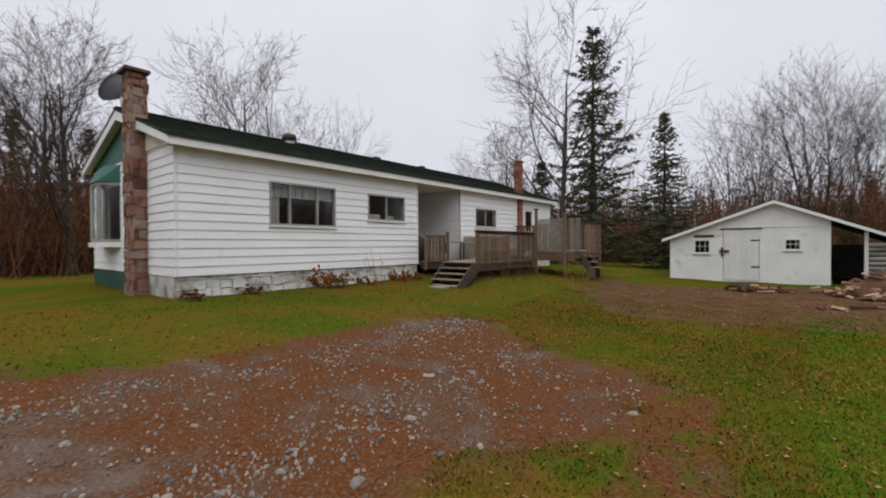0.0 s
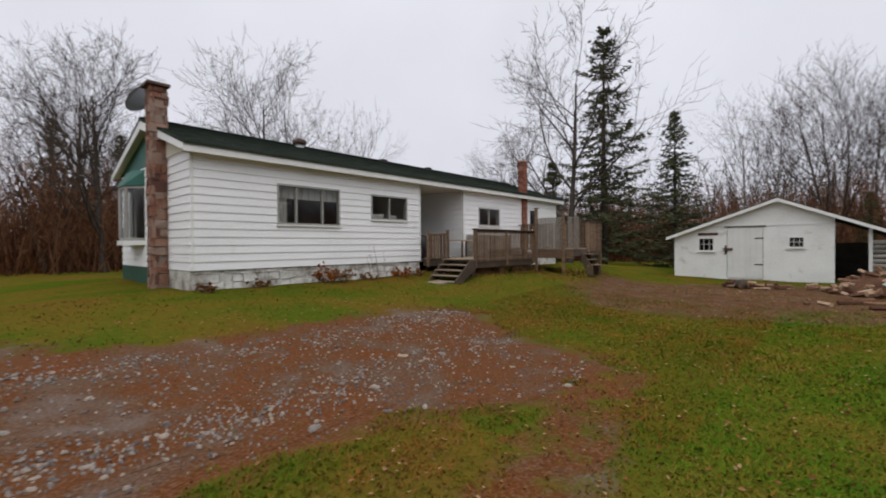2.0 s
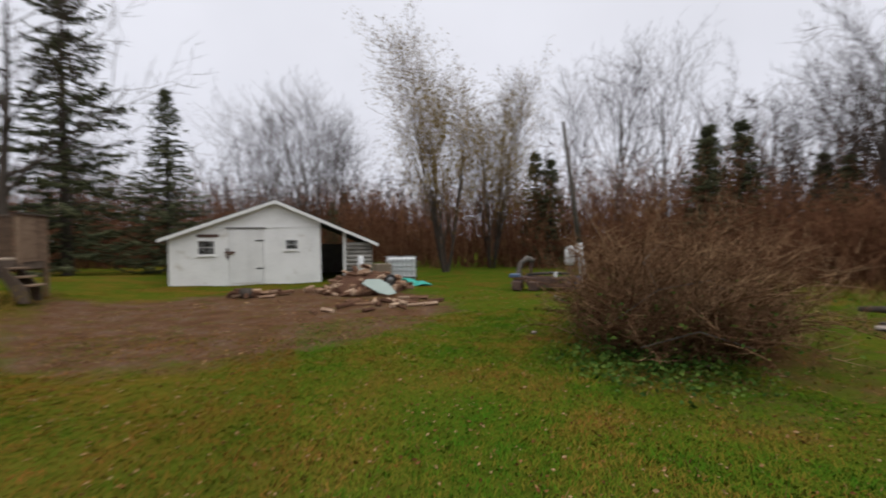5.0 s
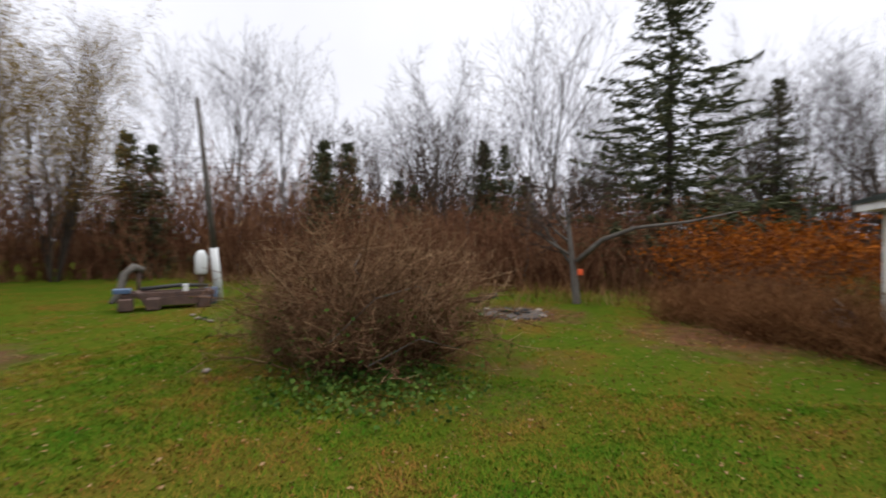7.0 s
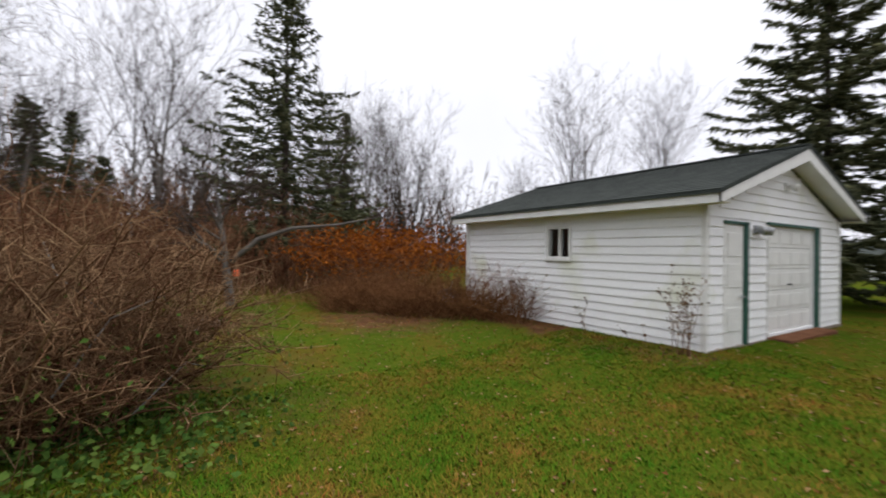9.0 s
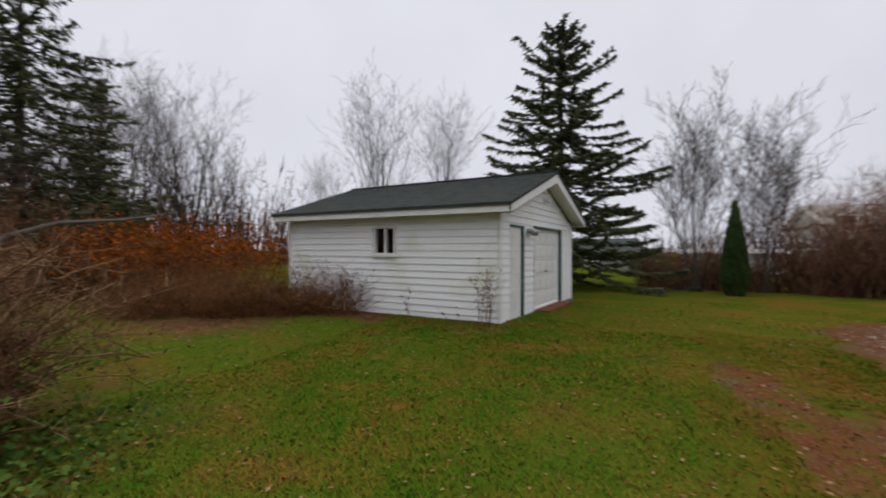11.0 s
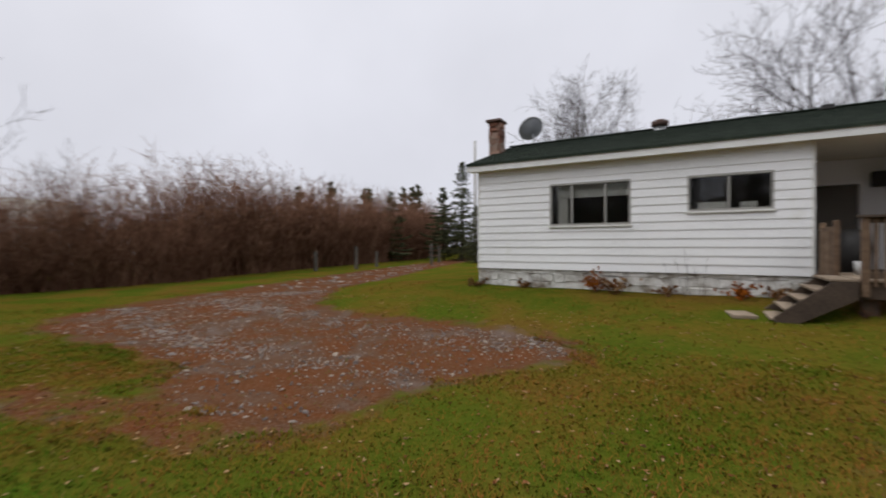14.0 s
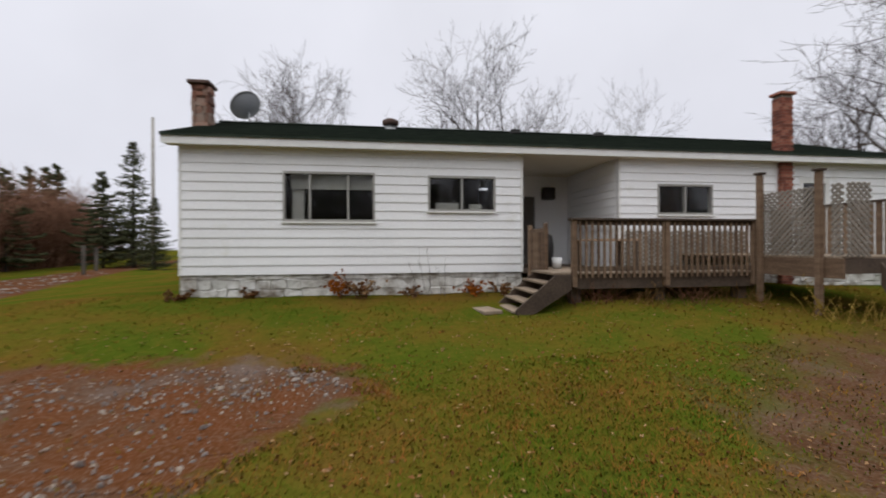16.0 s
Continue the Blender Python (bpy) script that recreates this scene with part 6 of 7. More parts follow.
def tufts(n, x0, x1, y0, y1, height, width, mat, name, label, keep_yard=0.25):
    x, y = scatter(n, x0, x1, y0, y1)
    di, ya = inside_by(DRIVE, x, y) + ripple(x, y), inside_by(YARD, x, y) + ripple(x, y)
    on_track = (np.abs(x + 0.2 * y - 0.95) < 0.3 + 0.5 * ripple(x, y)) & (np.abs(y - 0.8) < 1.7)
    patchy = 0.5 + 0.5 * np.sin(1.3 * x + 0.7 * y) * np.sin(1.1 * y - 0.4 * x) + 0.35 * ripple(1.7 * x, 1.7 * y)
    ok = ((di < 0.12) | (r.uniform(size=n) < 0.02)) & ((ya < 0.1) | (r.uniform(size=n) < keep_yard)) & clear(x, y) & (r.uniform(size=n) < 0.55 + 0.6 * patchy) & ~(on_track & (r.uniform(size=n) < 0.8))
    x, y = x[ok], y[ok]
    m = len(x)
    h = height * r.uniform(0.4, 1.25, m) * (0.75 + 0.35 * patchy[ok])
    a, lean = r.uniform(0, 6.28, m), r.uniform(0.4, 1.7, m)
    z = ground_z(x, y) - 0.03 * smooth((inside_by(DRIVE, x, y) + 0.1) / 0.5) - 0.01
    base = np.stack([x, y, z], 1)
    side = np.stack([-np.sin(a), np.cos(a), np.zeros(m)], 1) * (width * r.uniform(0.6, 1.4, m))[:, None]
    mid = base + np.stack([np.cos(a) * lean * h * 0.35, np.sin(a) * lean * h * 0.35, h * 0.6], 1)
    tip = base + np.stack([np.cos(a) * lean * h, np.sin(a) * lean * h, h], 1)
    v = np.stack([base - side, base + side, mid + side * 0.7, mid - side * 0.7, tip], 1).reshape(-1, 3)
    b = np.arange(m)[:, None] * 5
    f = np.concatenate([b + np.array([[0, 1, 2]]), b + np.array([[0, 2, 3]]), b + np.array([[3, 2, 4]])], 1).reshape(-1, 3)
    return tagged(new(name, raw_mesh(name, v, f, mat)), label, "grass", kind="stuff")


tufts(150000, -4, 1.6, -4, 10, 0.042, 0.0058, M_BLADE, "house_lawn_grass", "short yellowing and brown-tinged lawn grass blades")
tufts(230000, 1.6, 7.5, -3, 10, 0.045, 0.0058, M_GREENBLADE, "lawn_grass", "short green and yellowing lawn grass blades")
tufts(110000, -9, 16, -10, 20, 0.05, 0.0072, M_BLADE, "lawn_grass_far", "short green and yellowing lawn grass blades")
tufts(9000, -3.5, 9, -5, 10, 0.06, 0.004, M_STRAW, "dry_grass", "scattered dry straw-coloured grass blades", 0.6)
for k, (x, y) in enumerate(((-6.1, 8.8), (-6.0, 9.6), (-6.0, 10.4), (-5.9, 11.4), (-4.5, 13.2), (-4.4, 14.0), (-6.3, 8.4))):
    thicket("deck_weed", M_STRAW if k % 2 else M_REDTWIG, [(x, y, 0.35, 0.4)], 34, 0.25, 0.6, 130 + k, "withered weeds along the foot of the deck", "weeds", r0=0.007, twigs=6, arch=0.5)
tufts(9000, 14.5, 26, -4, 22, 0.5, 0.008, M_STRAW, "tall_dead_grass", "tall dead orange-brown grass at the wood's edge")
x, y = scatter(15000, -6, 13, -7, 14)
ok = (inside_by(DRIVE, x, y) < 0.1) & clear(x, y)
c = np.stack([x[ok], y[ok], ground_z(x[ok], y[ok]) + r.uniform(0.012, 0.035, ok.sum())], 1)
tagged(new("leaf_litter", raw_mesh("leaf_litter", *leaves(c, 0.022, r, 0.8), M_LITTER)), "brown and tan fallen leaves in the grass", "leaves", kind="stuff")
x, y = r.normal(0, 0.7, 1500), r.normal(0, 0.7, 1500)
x, y = x + BU[0] - 1.2, y + BU[1] - 0.9
ok = np.hypot(x - BU[0] + 1.2, y - BU[1] + 0.9) < 1.5
c = np.stack([x[ok], y[ok], ground_z(x[ok], y[ok]) + r.uniform(0.02, 0.2, ok.sum())], 1)
tagged(new("ground_ivy", raw_mesh("ground_ivy", *leaves(c, 0.035, r, 0.5, 0.8), M_GROUNDIVY)), "low dark green leaves round the foot of the bush", "ground cover", kind="stuff")


def gravel(n, x0, x1, y0, y1, size, name, label, poly, flat=0.45, dark=None):
    x, y = scatter(n, x0, x1, y0, y1)
    u, v_ = 0.15 * x + 0.99 * y, 0.99 * x - 0.15 * y
    clump = np.sin(2.9 * v_ + 0.8 * np.sin(0.5 * u)) * (0.6 + 0.4 * np.sin(0.9 * u + 2 * v_)) + 1.6 * ripple(x * 1.6, y * 1.6) - 0.1
    ok = (inside_by(poly, x, y) > 0.25) & (r.uniform(size=n) < 0.16 + 0.8 * np.clip(clump, 0, 1))
    x, y = x[ok], y[ok]
    m = len(x)
    s = size * np.exp(r.normal(0, 0.45, m))
    z = ground_z(x, y) - 0.03
    k = 6
    ang = np.linspace(0, 2 * math.pi, k, endpoint=False)[None, :] + r.uniform(0, 6.28, (m, 1))
    rad = s[:, None] * r.uniform(0.65, 1.25, (m, k)) * (1 + 0.35 * np.cos(2 * (ang - r.uniform(0, 3.14, (m, 1)))))
    ring0 = np.stack([x[:, None] + rad * np.cos(ang), y[:, None] + rad * np.sin(ang), np.repeat(z[:, None], k, 1)], 2)
    hgt = (s * flat * r.uniform(0.5, 1.2, m))[:, None]
    ring1 = np.stack([x[:, None] + 0.72 * rad * np.cos(ang), y[:, None] + 0.72 * rad * np.sin(ang), z[:, None] + hgt + 0.012 + 0.1 * s[:, None] * r.uniform(-1, 1, (m, k))], 2)
    v = np.concatenate([ring0, ring1], 1).reshape(-1, 3)
    b = np.arange(m)[:, None] * 2 * k
    f = [b + np.array([[i, (i + 1) % k, k + (i + 1) % k, k + i]]) for i in range(k)] + [b + np.array([[k, k + 1, k + 2, k + 3]]), b + np.array([[k, k + 3, k + 4, k + 5]])]
    return tagged(new(name, raw_mesh(name, v, np.concatenate(f, 1).reshape(-1, 4), dark or M_GRAVEL)), label, "gravel", kind="stuff")


gravel(48000, -7, 1, -7, 6, 0.0105, "gravel", "pale grey gravel pressed into the dirt drive", DRIVE)
gravel(1500, -8, 0.6, -8, 5.5, 0.025, "drive_stones", "larger flat pale stones in the dirt drive", DRIVE, 0.2)
gravel(3200, -5, 6, 7, 17, 0.022, "yard_gravel", "small stones and wood chips on the bare yard", YARD, 0.5, M_LITTER)
gravel(2500, -30, -8, -16, -3, 0.05, "far_drive_gravel", "pale gravel on the far drive", DRIVE, 0.4)

# ---- the yard by the shed ----
r = np.random.default_rng(101)


def firewood(parent_group, x, y, z, L, rad, rz, ry, label):
    e = thing("firewood_piece", 0, 0, 0, label, "firewood", group=parent_group)
    e.matrix_world = pose(x, y, z, 0, ry, rz)
    bm = bmesh.new()
    k = 5
    a0 = [bm.verts.new((-L / 2, rad * q * math.cos(a), rad * q * math.sin(a))) for a, q in zip(np.linspace(0, 2 * math.pi, k, endpoint=False), r.uniform(0.65, 1.15, k))]
    a1 = [bm.verts.new((L / 2, v.co.y * 0.92, v.co.z * 0.95)) for v in a0]
    bm.faces.new(a0[::-1])
    bm.faces.new(a1)
    for i in range(k):
        bm.faces.new((a0[i], a0[(i + 1) % k], a1[(i + 1) % k], a1[i]))
    part("log", bm, M_SPLIT, e)


PILE = 3.80, 15.32
for k in range(150):
    q, a = math.sqrt(r.uniform(0, 1)), r.uniform(0, 6.28)
    x, y = PILE[0] + 1.5 * q * math.cos(a), PILE[1] + 1.4 * q * math.sin(a)
    z = gz(x, y) + 0.06 + max(0, 0.78 * (1 - q ** 1.4)) * (1 if k % 3 == 0 else r.uniform(0.1, 1))
    firewood("firewood pile", x, y, z, r.uniform(0.3, 0.5), r.uniform(0.05, 0.095), r.uniform(0, 360), r.uniform(-25, 25), "split firewood log with pale brown bark")
core = thing("firewood_heap", PILE[0], PILE[1], gz(*PILE) - 0.05, "heap of bark and split wood under the firewood", "firewood", kind="stuff")
bm = bmesh.new()
bmesh.ops.create_icosphere(bm, subdivisions=3, radius=1.0)
for v in bm.verts:
    v.co = Vector((v.co.x * 1.35, v.co.y * 1.25, max(0, v.co.z) * 0.62)) * (1 + 0.12 * noise.noise(v.co * 3))
part("heap", bm, M_SPLIT, core)
P2 = 0.63, 15.12
for k in range(26):
    x, y = P2[0] + r.normal(0, 0.75), P2[1] + r.normal(0, 0.3)
    firewood("scattered firewood", x, y, gz(x, y) + r.uniform(0.03, 0.2), r.uniform(0.3, 0.5), r.uniform(0.05, 0.09), r.uniform(0, 360), r.uniform(-8, 8), "split firewood log lying on the bare yard")
for k in range(24):
    x, y = (3.79, 11.95)
    x, y = x + r.normal(0, 0.9), y + r.normal(0, 0.6)
    firewood("scattered firewood", x, y, gz(x, y) + 0.05, r.uniform(0.3, 0.7), r.uniform(0.04, 0.07), r.uniform(0, 360), 0, "split firewood log lying on the bare yard")
stump = thing("chopping_block", 0.08, 15.06, gz(0.08, 15.06) - 0.02, "grey sawn chopping block", "stump")
part("block", tube(bmesh.new(), [(0, 0, 0), (0, 0, 0.3)], [0.2, 0.18], 12), M_BARK, stump)
# intermediate bulk tote
tx, ty = (5.63, 18.10)
tote = thing("water_tote", tx, ty, gz(tx, ty), "white plastic water tote in a wire cage", "water tank", rz=-8)
part("pallet", boxes((-0.6, -0.5, 0, 0.6, 0.5, 0.13), bevel=0.01), M_WOODD, tote)
part("bottle", boxes((-0.57, -0.47, 0.14, 0.57, 0.47, 0.98), bevel=0.06), M_PLASTIC, tote, "white plastic bottle")
bm = bmesh.new()
for z in (0.2, 0.42, 0.62, 0.82, 0.99):
    box(bm, -0.61, -0.51, z, 0.61, -0.49, z + 0.022)
    box(bm, -0.61, 0.49, z, 0.61, 0.51, z + 0.022)
    box(bm, -0.61, -0.49, z, -0.59, 0.49, z + 0.022)
    box(bm, 0.59, -0.49, z, 0.61, 0.49, z + 0.022)
for u in np.linspace(-0.55, 0.55, 7):
    box(bm, u, -0.53, 0.13, u + 0.02, -0.511, 1.0)
part("cage", bm, M_METAL, tote)
part("lid", tube(bmesh.new(), [(0, 0, 0.98), (0, 0, 1.03)], [0.12, 0.12], 14), M_BLACK, tote)
bx, by = (4.78, 17.64)
cbox = thing("pale_box", bx, by, gz(bx, by), "weathered pale wooden box beside the tote", "box", rz=10)
part("box_body", boxes((-0.3, -0.25, 0, 0.3, 0.25, 0.78), bevel=0.012), M_TREAD, cbox)
# tarp, thrown over the grass
ax_, ay_ = (5.54, 16.40)
tarp = thing("tarp", ax_, ay_, gz(ax_, ay_), "crumpled teal tarpaulin on the grass", "tarp", rz=-15)
bm = bmesh.new()
bmesh.ops.create_grid(bm, x_segments=22, y_segments=12, size=1)
for v in bm.verts:
    v.co = Vector((v.co.x * 0.85, v.co.y * 0.3, max(0.015, 0.14 + 0.2 * noise.noise(v.co * 2.3) + 0.16 * (-v.co.x))))
bmesh.ops.solidify(bm, geom=bm.faces[:], thickness=0.012)
part("sheet", bm, M_TARP, tarp)
# wheelbarrow-like pale panel and a wheel leaning on the wood
px_, py_ = (3.93, 13.55)
panel = thing("bent_sheet", px_, py_, gz(px_, py_) + 0.1, "pale green bent panel leaning on the firewood", "panel", rz=-15)
bm = bmesh.new()
prism(bm, [(-0.55, 0.36), (-0.4, 0.5), (0.0, 0.5), (0.3, 0.32), (0.52, 0.0), (0.3, -0.06), (0.0, 0.02)], "y", -0.02, 0.02)
bmesh.ops.transform(bm, matrix=pose(0, 0, 0, -35), verts=bm.verts)
part("sheet", bm, M_PALEBLUE, panel)


def wheel(x, y, z, rad, wid, rz, label, tilt=0.0):
    e = thing("wheel", 0, 0, 0, label, "wheel")
    e.matrix_world = pose(x, y, z, tilt, 0, rz)
    bm = bmesh.new()
    n, k = 20, 8
    ring = [[bm.verts.new(((rad - wid / 2 + wid / 2 * math.cos(b)) * math.cos(a), wid / 2 * math.sin(b), (rad - wid / 2 + wid / 2 * math.cos(b)) * math.sin(a))) for b in np.linspace(0, 2 * math.pi, k, endpoint=False)] for a in np.linspace(0, 2 * math.pi, n, endpoint=False)]
    for i in range(n):
        for j in range(k):
            bm.faces.new((ring[i][j], ring[i][(j + 1) % k], ring[(i + 1) % n][(j + 1) % k], ring[(i + 1) % n][j]))
    bmesh.ops.recalc_face_normals(bm, faces=bm.faces[:])
    part("tyre", bm, M_RUBBER, e)
    part("rim", tube(bmesh.new(), [(0, -wid * 0.3, 0), (0, wid * 0.3, 0)], [rad - wid * 0.85] * 2, 14), M_METAL, e)


qx, qy = (4.34, 13.90)
wheel(qx, qy, gz(qx, qy) + 0.45, 0.2, 0.08, 10, "black rubber wheel on top of the firewood", 20)

# ---- scrap by the woods ----
mx_, my_ = (9.41, 13.12)
scrap = thing("rusty_machine", mx_, my_, gz(mx_, my_), "rusty dark frame of old farm machinery in the grass", "machinery", rz=-35)
part("frame", boxes((-1.0, -0.35, 0.32, 1.0, -0.27, 0.42), (-1.0, 0.27, 0.32, 1.0, 0.35, 0.42), (-1.0, -0.27, 0.33, -0.92, 0.27, 0.41), (0.92, -0.27, 0.33, 1.0, 0.27, 0.41), bevel=0.008), M_RUST, scrap)
bm = bmesh.new()
prism(bm, [(-0.7, 0.44), (-0.52, 0.1), (0.75, 0.1), (0.95, 0.44), (0.7, 0.32), (-0.4, 0.3)], "y", -0.4, 0.36)
part("hopper", bm, M_RUST, scrap)
part("panel", boxes((-1.15, -0.4, 0.42, -0.8, 0.0, 0.52), bevel=0.01), M_BLUE, scrap, "faded blue side panel")
part("bar", tube(bmesh.new(), [(-0.6, -0.2, 0.5), (0.2, -0.1, 0.56), (0.9, 0.1, 0.52)], [0.05, 0.05, 0.04]), M_BLACK, scrap)
part("white_fitting", boxes((0.28, -0.3, 0.42, 0.4, -0.2, 0.6), bevel=0.01), M_PLASTIC, scrap)
for x, y, z in ((-1.05, -0.5, 0.0), (-0.5, -0.55, 0.0), (0.6, -0.5, 0.0)):
    part("support", boxes((x, y, z, x + 0.3, y + 0.9, z + 0.3), bevel=0.03), M_RUST, scrap)
root = thing("driftwood_root", 9.89, 15.28, gz(9.89, 15.28), "bleached bent root standing in the grass", "root", rz=20)
part("root", tube(bmesh.new(), [(-0.75, 0, 0.0), (-0.45, 0, 0.32), (-0.3, 0, 0.75), (0.05, 0, 0.95), (0.45, 0.05, 0.85), (0.55, 0.1, 0.6)], [0.07, 0.09, 0.1, 0.11, 0.1, 0.05], 8), M_PALEBARK, root)
part("prop", tube(bmesh.new(), [(0.3, 0.05, 0.0), (0.35, 0.05, 0.85)], [0.05, 0.05], 8), M_RUST, root)
cx_, cy_ = (10.52, 13.35)
tank = thing("gas_cylinder", cx_, cy_, gz(cx_, cy_), "white gas cylinder on a post", "gas cylinder")
part("post", tube(bmesh.new(), [(0, 0, 0), (0, 0, 0.8)], [0.05, 0.05]), M_RUST, tank)
part("cylinder", tube(bmesh.new(), [(0, 0, 0.8), (0, 0, 0.88), (0, 0, 1.3), (0, 0, 1.42), (0, 0, 1.48)], [0.12, 0.16, 0.16, 0.11, 0.05], 14), M_PLASTIC, tank)
ux, uy = (11.03, 13.23)
lean = thing("leaning_pole", ux, uy, gz(ux, uy) - 0.05, "leaning dead trunk sleeved in a pale grey pipe", "pole", rz=20)
part("pipe", tube(bmesh.new(), [(0, 0, 0), (-0.32, 0, 1.6)], [0.12, 0.11], 12), M_PLASTIC, lean, "pale grey pipe")
part("trunk", tube(bmesh.new(), [(-0.32, 0, 1.6), (-0.7, 0, 3.4), (-1.1, 0.05, 5.6)], [0.09, 0.075, 0.05], 8), M_PALEBARK, lean)
bk = thing("blue_bucket", 10.54, 13.00, gz(10.54, 13.00), "faded blue plastic drum by the scrap", "drum")
part("body", tube(bmesh.new(), [(0, 0, 0), (0, 0, 0.45)], [0.16, 0.18], 12), M_BLUE, bk)
for k, (x, y) in enumerate(((8.75, 11.48), (8.42, 10.70), (8.28, 10.37), (8.51, 11.01), (5.71, 7.46))):
    s = thing("white_stone", x, y, gz(x, y), "pale white stone in the grass", "stone", rz=50 * k)
    bm = bmesh.new()
    bmesh.ops.create_icosphere(bm, subdivisions=2, radius=0.05)
    for v in bm.verts:
        v.co = Vector((v.co.x * 1.3, v.co.y, v.co.z * 0.6 + 0.03)) * (1 + 0.2 * noise.noise(v.co * 9 + Vector((k, 0, 0))))
    part("stone", bm, M_MORTAR, s)
# fallen log and the fire ring
lx, ly = (13.70, 6.20)
log = thing("fallen_log", lx, ly, gz(lx, ly) + 0.08, "rotten fallen log in the grass", "log", rz=-62)
part("log", tube(bmesh.new(), [(-0.6, 0, -0.04), (0.0, 0.03, 0.0), (0.5, 0, 0.12), (0.62, 0, 0.18)], [0.07, 0.09, 0.08, 0.04], 8), M_BARK, log)
part("stub", tube(bmesh.new(), [(0.1, 0.02, 0.02), (0.2, 0.1, 0.2)], [0.05, 0.03], 6), M_BARK, log)
fx_, fy_ = (12.3, 4.8)
ring = thing("fire_ring", fx_, fy_, gz(fx_, fy_), "ring of grey stones round a bed of ash", "fire pit")
bm = bmesh.new()
bmesh.ops.create_cone(bm, segments=24, radius1=0.85, radius2=0.8, depth=0.05, cap_ends=True)
for v in bm.verts:
    v.co.z += 0.012 + 0.02 * noise.noise(v.co * 4)
part("ash_bed", bm, M_ASH, ring)
for k in range(22):
    a = 2 * math.pi * k / 22 + r.normal(0, 0.06)
    oo = r.normal(0, 0.07)
    bm = bmesh.new()
    bmesh.ops.create_icosphere(bm, subdivisions=1, radius=r.uniform(0.05, 0.11))
    for v in bm.verts:
        v.co = Vector((v.co.x * 1.2, v.co.y, v.co.z * 0.5)) * (1 + 0.35 * noise.noise(v.co * 8 + Vector((k, 1, 0))))
        v.co += Vector(((0.86 + oo) * math.cos(a), (0.86 + oo) * math.sin(a), 0.03))
    part("stone", bm, M_GRAVEL if k % 4 == 0 else M_ASH, ring)
for k in range(5):
    a = r.uniform(0, 6.28)
    part("charred_stick", tube(bmesh.new(), [(0.4 * math.cos(a), 0.4 * math.sin(a), 0.06), (-0.35 * math.cos(a + 0.4), -0.35 * math.sin(a + 0.4), 0.12)], [0.035, 0.025], 6), M_BLACK, ring)
sx_, sy_ = (10.82, -1.07)
stick = thing("pale_stick", sx_, sy_, gz(sx_, sy_) + 0.55, "bleached broken branch stuck in the stems", "branch", rz=-30)
part("stick", tube(bmesh.new(), [(-0.5, 0, 0.25), (0.1, 0, 0.1), (0.6, 0, -0.15), (0.7, 0, -0.6)], [0.018, 0.022, 0.025, 0.025], 6), M_TREAD, stick)
kx, ky = (7.08, 5.35)
twig = thing("fallen_branch", kx, ky, gz(kx, ky) + 0.03, "pale fallen branch beside the bush", "branch", rz=-95)
part("branch", tube(bmesh.new(), [(-0.4, 0, 0.06), (0.0, 0.04, 0.02), (0.35, 0, 0.0)], [0.008, 0.013, 0.016], 6), M_TREAD, twig)
wx, wy = (11.10, -1.16)
wheel(wx, wy, gz(wx, wy) + 0.3, 0.32, 0.18, 60, "old black tyre among the dead stems", 25)

# ---- wires, pole, neighbours across the road ----


def wire(name, pts, rad=0.012):
    cu = bpy.data.curves.new(name, "CURVE")
    cu.dimensions, cu.bevel_depth, cu.bevel_resolution = "3D", rad, 1
    sp = cu.splines.new("POLY")
    p0, p1 = Vector(pts[0]), Vector(pts[1])
    sp.points.add(23)
    for i in range(24):
        t = i / 23
        q = p0.lerp(p1, t)
        sp.points[i].co = (q.x, q.y, q.z - pts[2] * 4 * t * (1 - t), 1)
    cu.materials.append(M_BLACK)
    return tagged(new(name, cu), "black overhead service wire sagging past the shed", "wire")


wire("overhead_wire", ((-11.77, 25.23, 3.01), (33.32, 31.63, 9.35), 0.5), 0.014)
wire("overhead_wire", ((-11.77, 25.23, 2.60), (33.32, 31.62, 8.66), 0.7), 0.014)
wire("overhead_wire", ((-11.77, 25.23, 3.25), (34.07, 30.83, 10.17), 0.4), 0.01)
ux, uy = (-38.3, -14.0)
pole = thing("utility_pole", ux, uy, gz(ux, uy), "tall weathered grey utility pole", "utility pole")
part("shaft", tube(bmesh.new(), [(0, 0, 0), (0, 0, 12.6)], [0.16, 0.11], 10), M_LOG, pole)
fence = thing("fence", 0, 0, 0, "old pale posts along the hedge", "fence")
for (x, y), h in zip(((-17.5, -15.4), (-20.5, -14.6), (-28.6, -13.4), (-24.0, -15.6), (-33.6, -15.6)), (1.3, 1.6, 1.8, 1.2, 1.7)):
    part("post", boxes((x - 0.08, y - 0.08, 0, x + 0.08, y + 0.08, h), bevel=0.01), M_PALEBARK, fence)


def cottage(name, x, y, w, d, h, rh, rz, wallm, roofm, label, wins=()):
    e = thing(name, x, y, 0, label, "house", rz=rz)
    wl_ = part("wall", boxes((-w / 2, -d / 2, -0.3, w / 2, d / 2, h)), wallm, e)
    bm = bmesh.new()
    prism(bm, [(-d / 2 - 0.3, h), (d / 2 + 0.3, h), (0, h + rh)], "x", -w / 2 - 0.3, w / 2 + 0.3)
    part("roof", bm, roofm, e)
    for u, z, ww, hh in wins:
        wn_ = part("window", boxes((u - ww / 2, d / 2, z, u + ww / 2, d / 2 + 0.04, z + hh)), M_TRIM, e)
        part("pane", boxes((u - ww / 2 + 0.08, d / 2 + 0.04, z + 0.08, u + ww / 2 - 0.08, d / 2 + 0.05, z + hh - 0.08)), M_DARK, wn_)
    return e


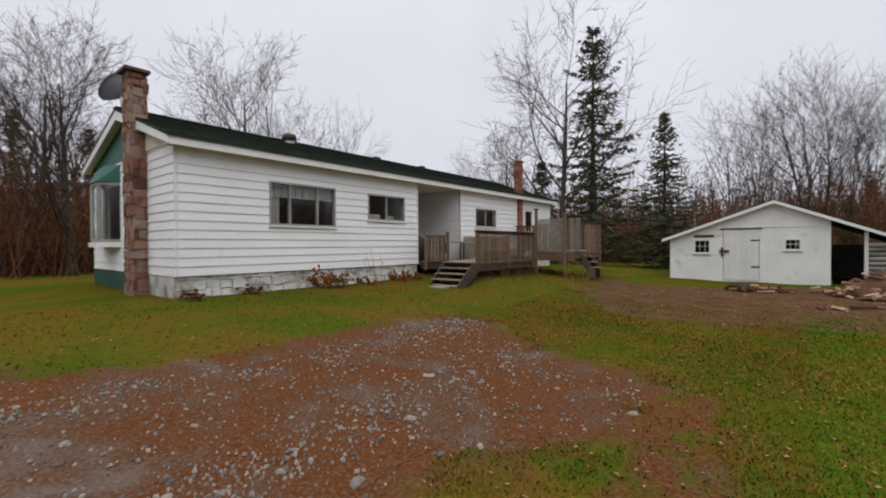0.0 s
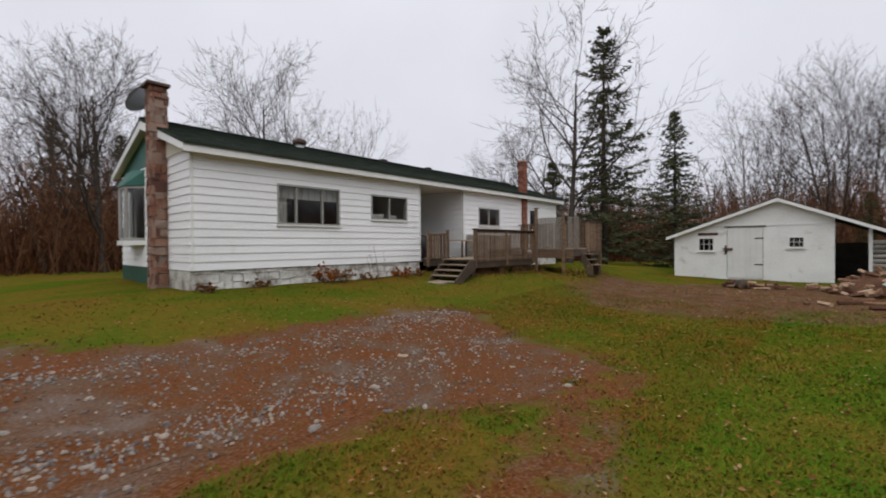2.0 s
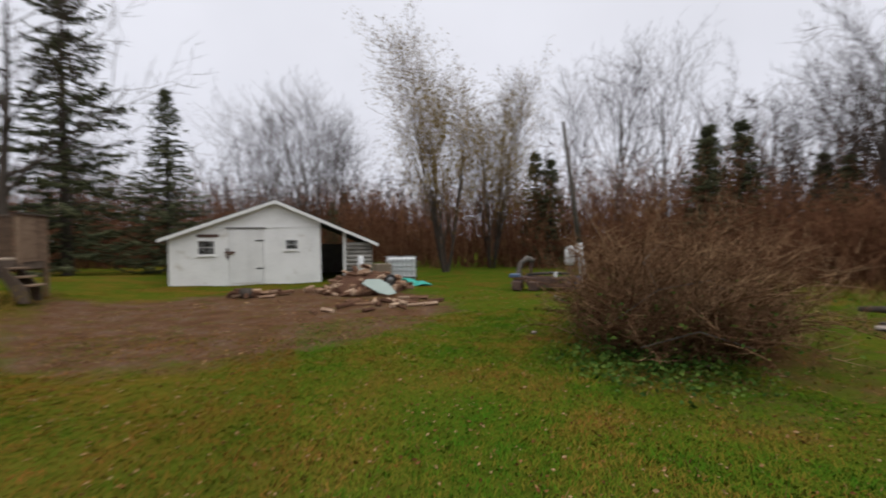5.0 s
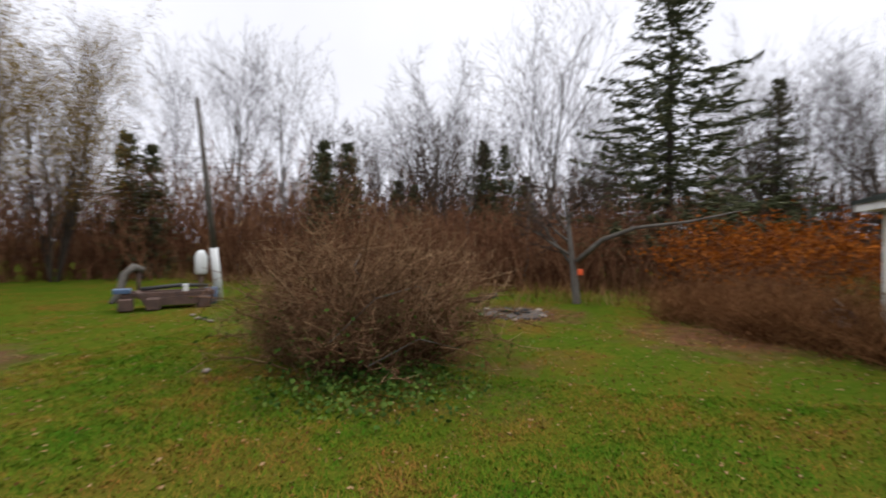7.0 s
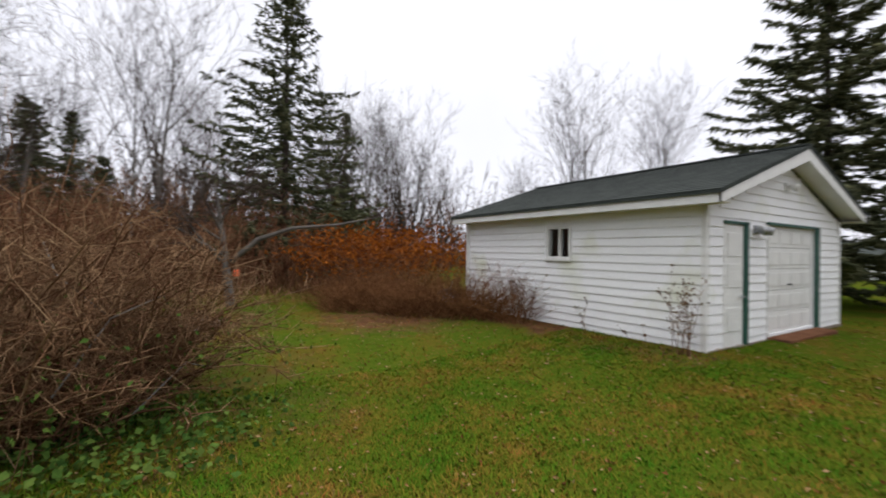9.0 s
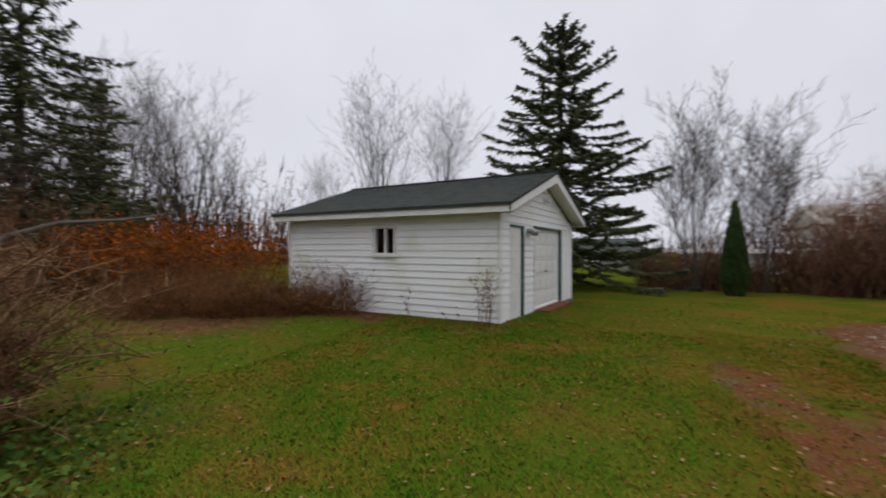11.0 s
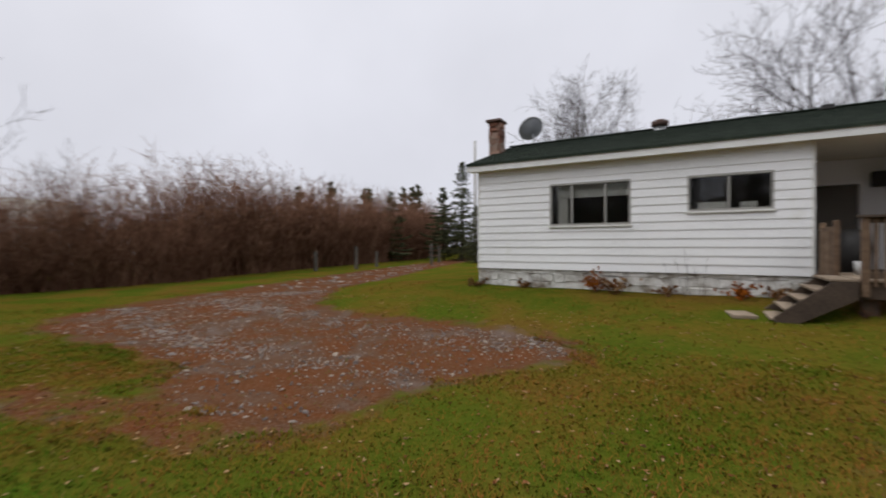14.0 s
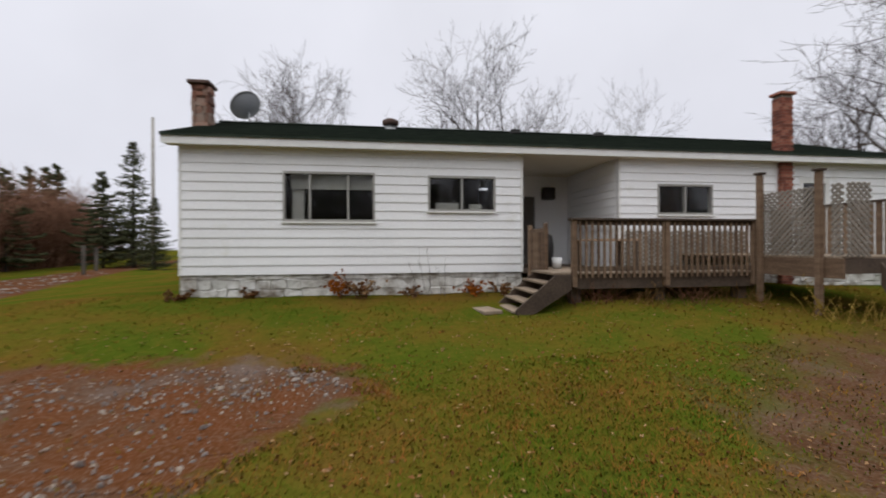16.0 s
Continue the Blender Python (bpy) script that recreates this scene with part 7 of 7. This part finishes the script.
cottage("neighbour_house", -9.97, -40.84, 8, 7, 3.6, 1.9, 10, M_SIDING, M_LOG, "white two-storey house across the road", ((-2.5, 1.2, 1.1, 1.5), (0, 1.2, 1.1, 1.5), (2.5, 1.2, 1.1, 1.5), (-2.5, 3.2, 1.0, 1.2), (2.5, 3.2, 1.0, 1.2)))
cottage("neighbour_barn", 10.89, -41.17, 8, 5, 1.7, 1.2, -10, M_WHITEWALL, M_GSHINGLE, "low white outbuilding across the field", ((2.6, 0.3, 1.8, 1.3),))
cottage("neighbour_shed", 7.52, -35.75, 3, 3, 1.6, 0.6, -5, M_METAL, M_GSHINGLE, "small grey shed across the field")
cottage("far_bungalow", -20.94, -39.97, 7, 6, 2.6, 1.4, 20, M_SIDING, M_GSHINGLE, "white bungalow behind the hedge", ((-1.5, 1, 1.2, 1.0), (1.5, 1, 1.2, 1.0)))
cottage("white_trailer", -0.81, -33.56, 7, 2.4, 1.5, 0.3, 5, M_PLASTIC, M_PLASTIC, "long low white trailer across the road")
tk = thing("red_pickup", -12.0, -40.5, 0.0, "red pickup truck parked across the road", "pickup truck", rz=8)
bm = bmesh.new()
prism(bm, [(-2.5, 0.5), (2.4, 0.5), (2.5, 0.75), (2.4, 1.0), (1.1, 1.05), (0.6, 1.65), (-0.6, 1.68), (-0.8, 1.05), (-2.5, 1.02)], "y", -0.85, 0.85)
part("body", bm, M_RED, tk)
part("windows", boxes((-0.55, -0.87, 1.1, 0.5, 0.87, 1.5)), M_DARK, tk)
for x in (-1.6, 1.5):
    for y in (-0.8, 0.8):
        part("wheel", tube(bmesh.new(), [(x, y - 0.12, 0.36), (x, y + 0.12, 0.36)], [0.36, 0.36], 16), M_RUBBER, tk)
dp = thing("pale_lumber_pile", -5.6, -24.6, 0.0, "low pile of pale boards across the ditch", "lumber", rz=5)
for k in range(5):
    part("board", boxes((-1.8 + 0.2 * k, -0.4, 0.1 * k, 1.7 - 0.1 * k, 0.4, 0.1 * k + 0.08)), M_TREAD, dp)
ev = thing("round_evergreen", 4.84, -27.45, 0.0, "dark rounded evergreen shrub", "shrub")
rr = np.random.default_rng(120)
sg = []
for _ in range(900):
    v = rr.normal(size=3)
    v /= np.linalg.norm(v)
    v[2] = abs(v[2])
    o_ = v * np.array([1.0, 1.0, 1.25]) * rr.uniform(0.6, 1)
    sg.append((*o_, *(o_ + v * 0.2 + rr.normal(0, 0.08, 3)), 0.05, 0.015))
o = new("foliage", raw_mesh("evergreen_foliage", *sticks(sg), M_NEEDLE))
o.parent = ev
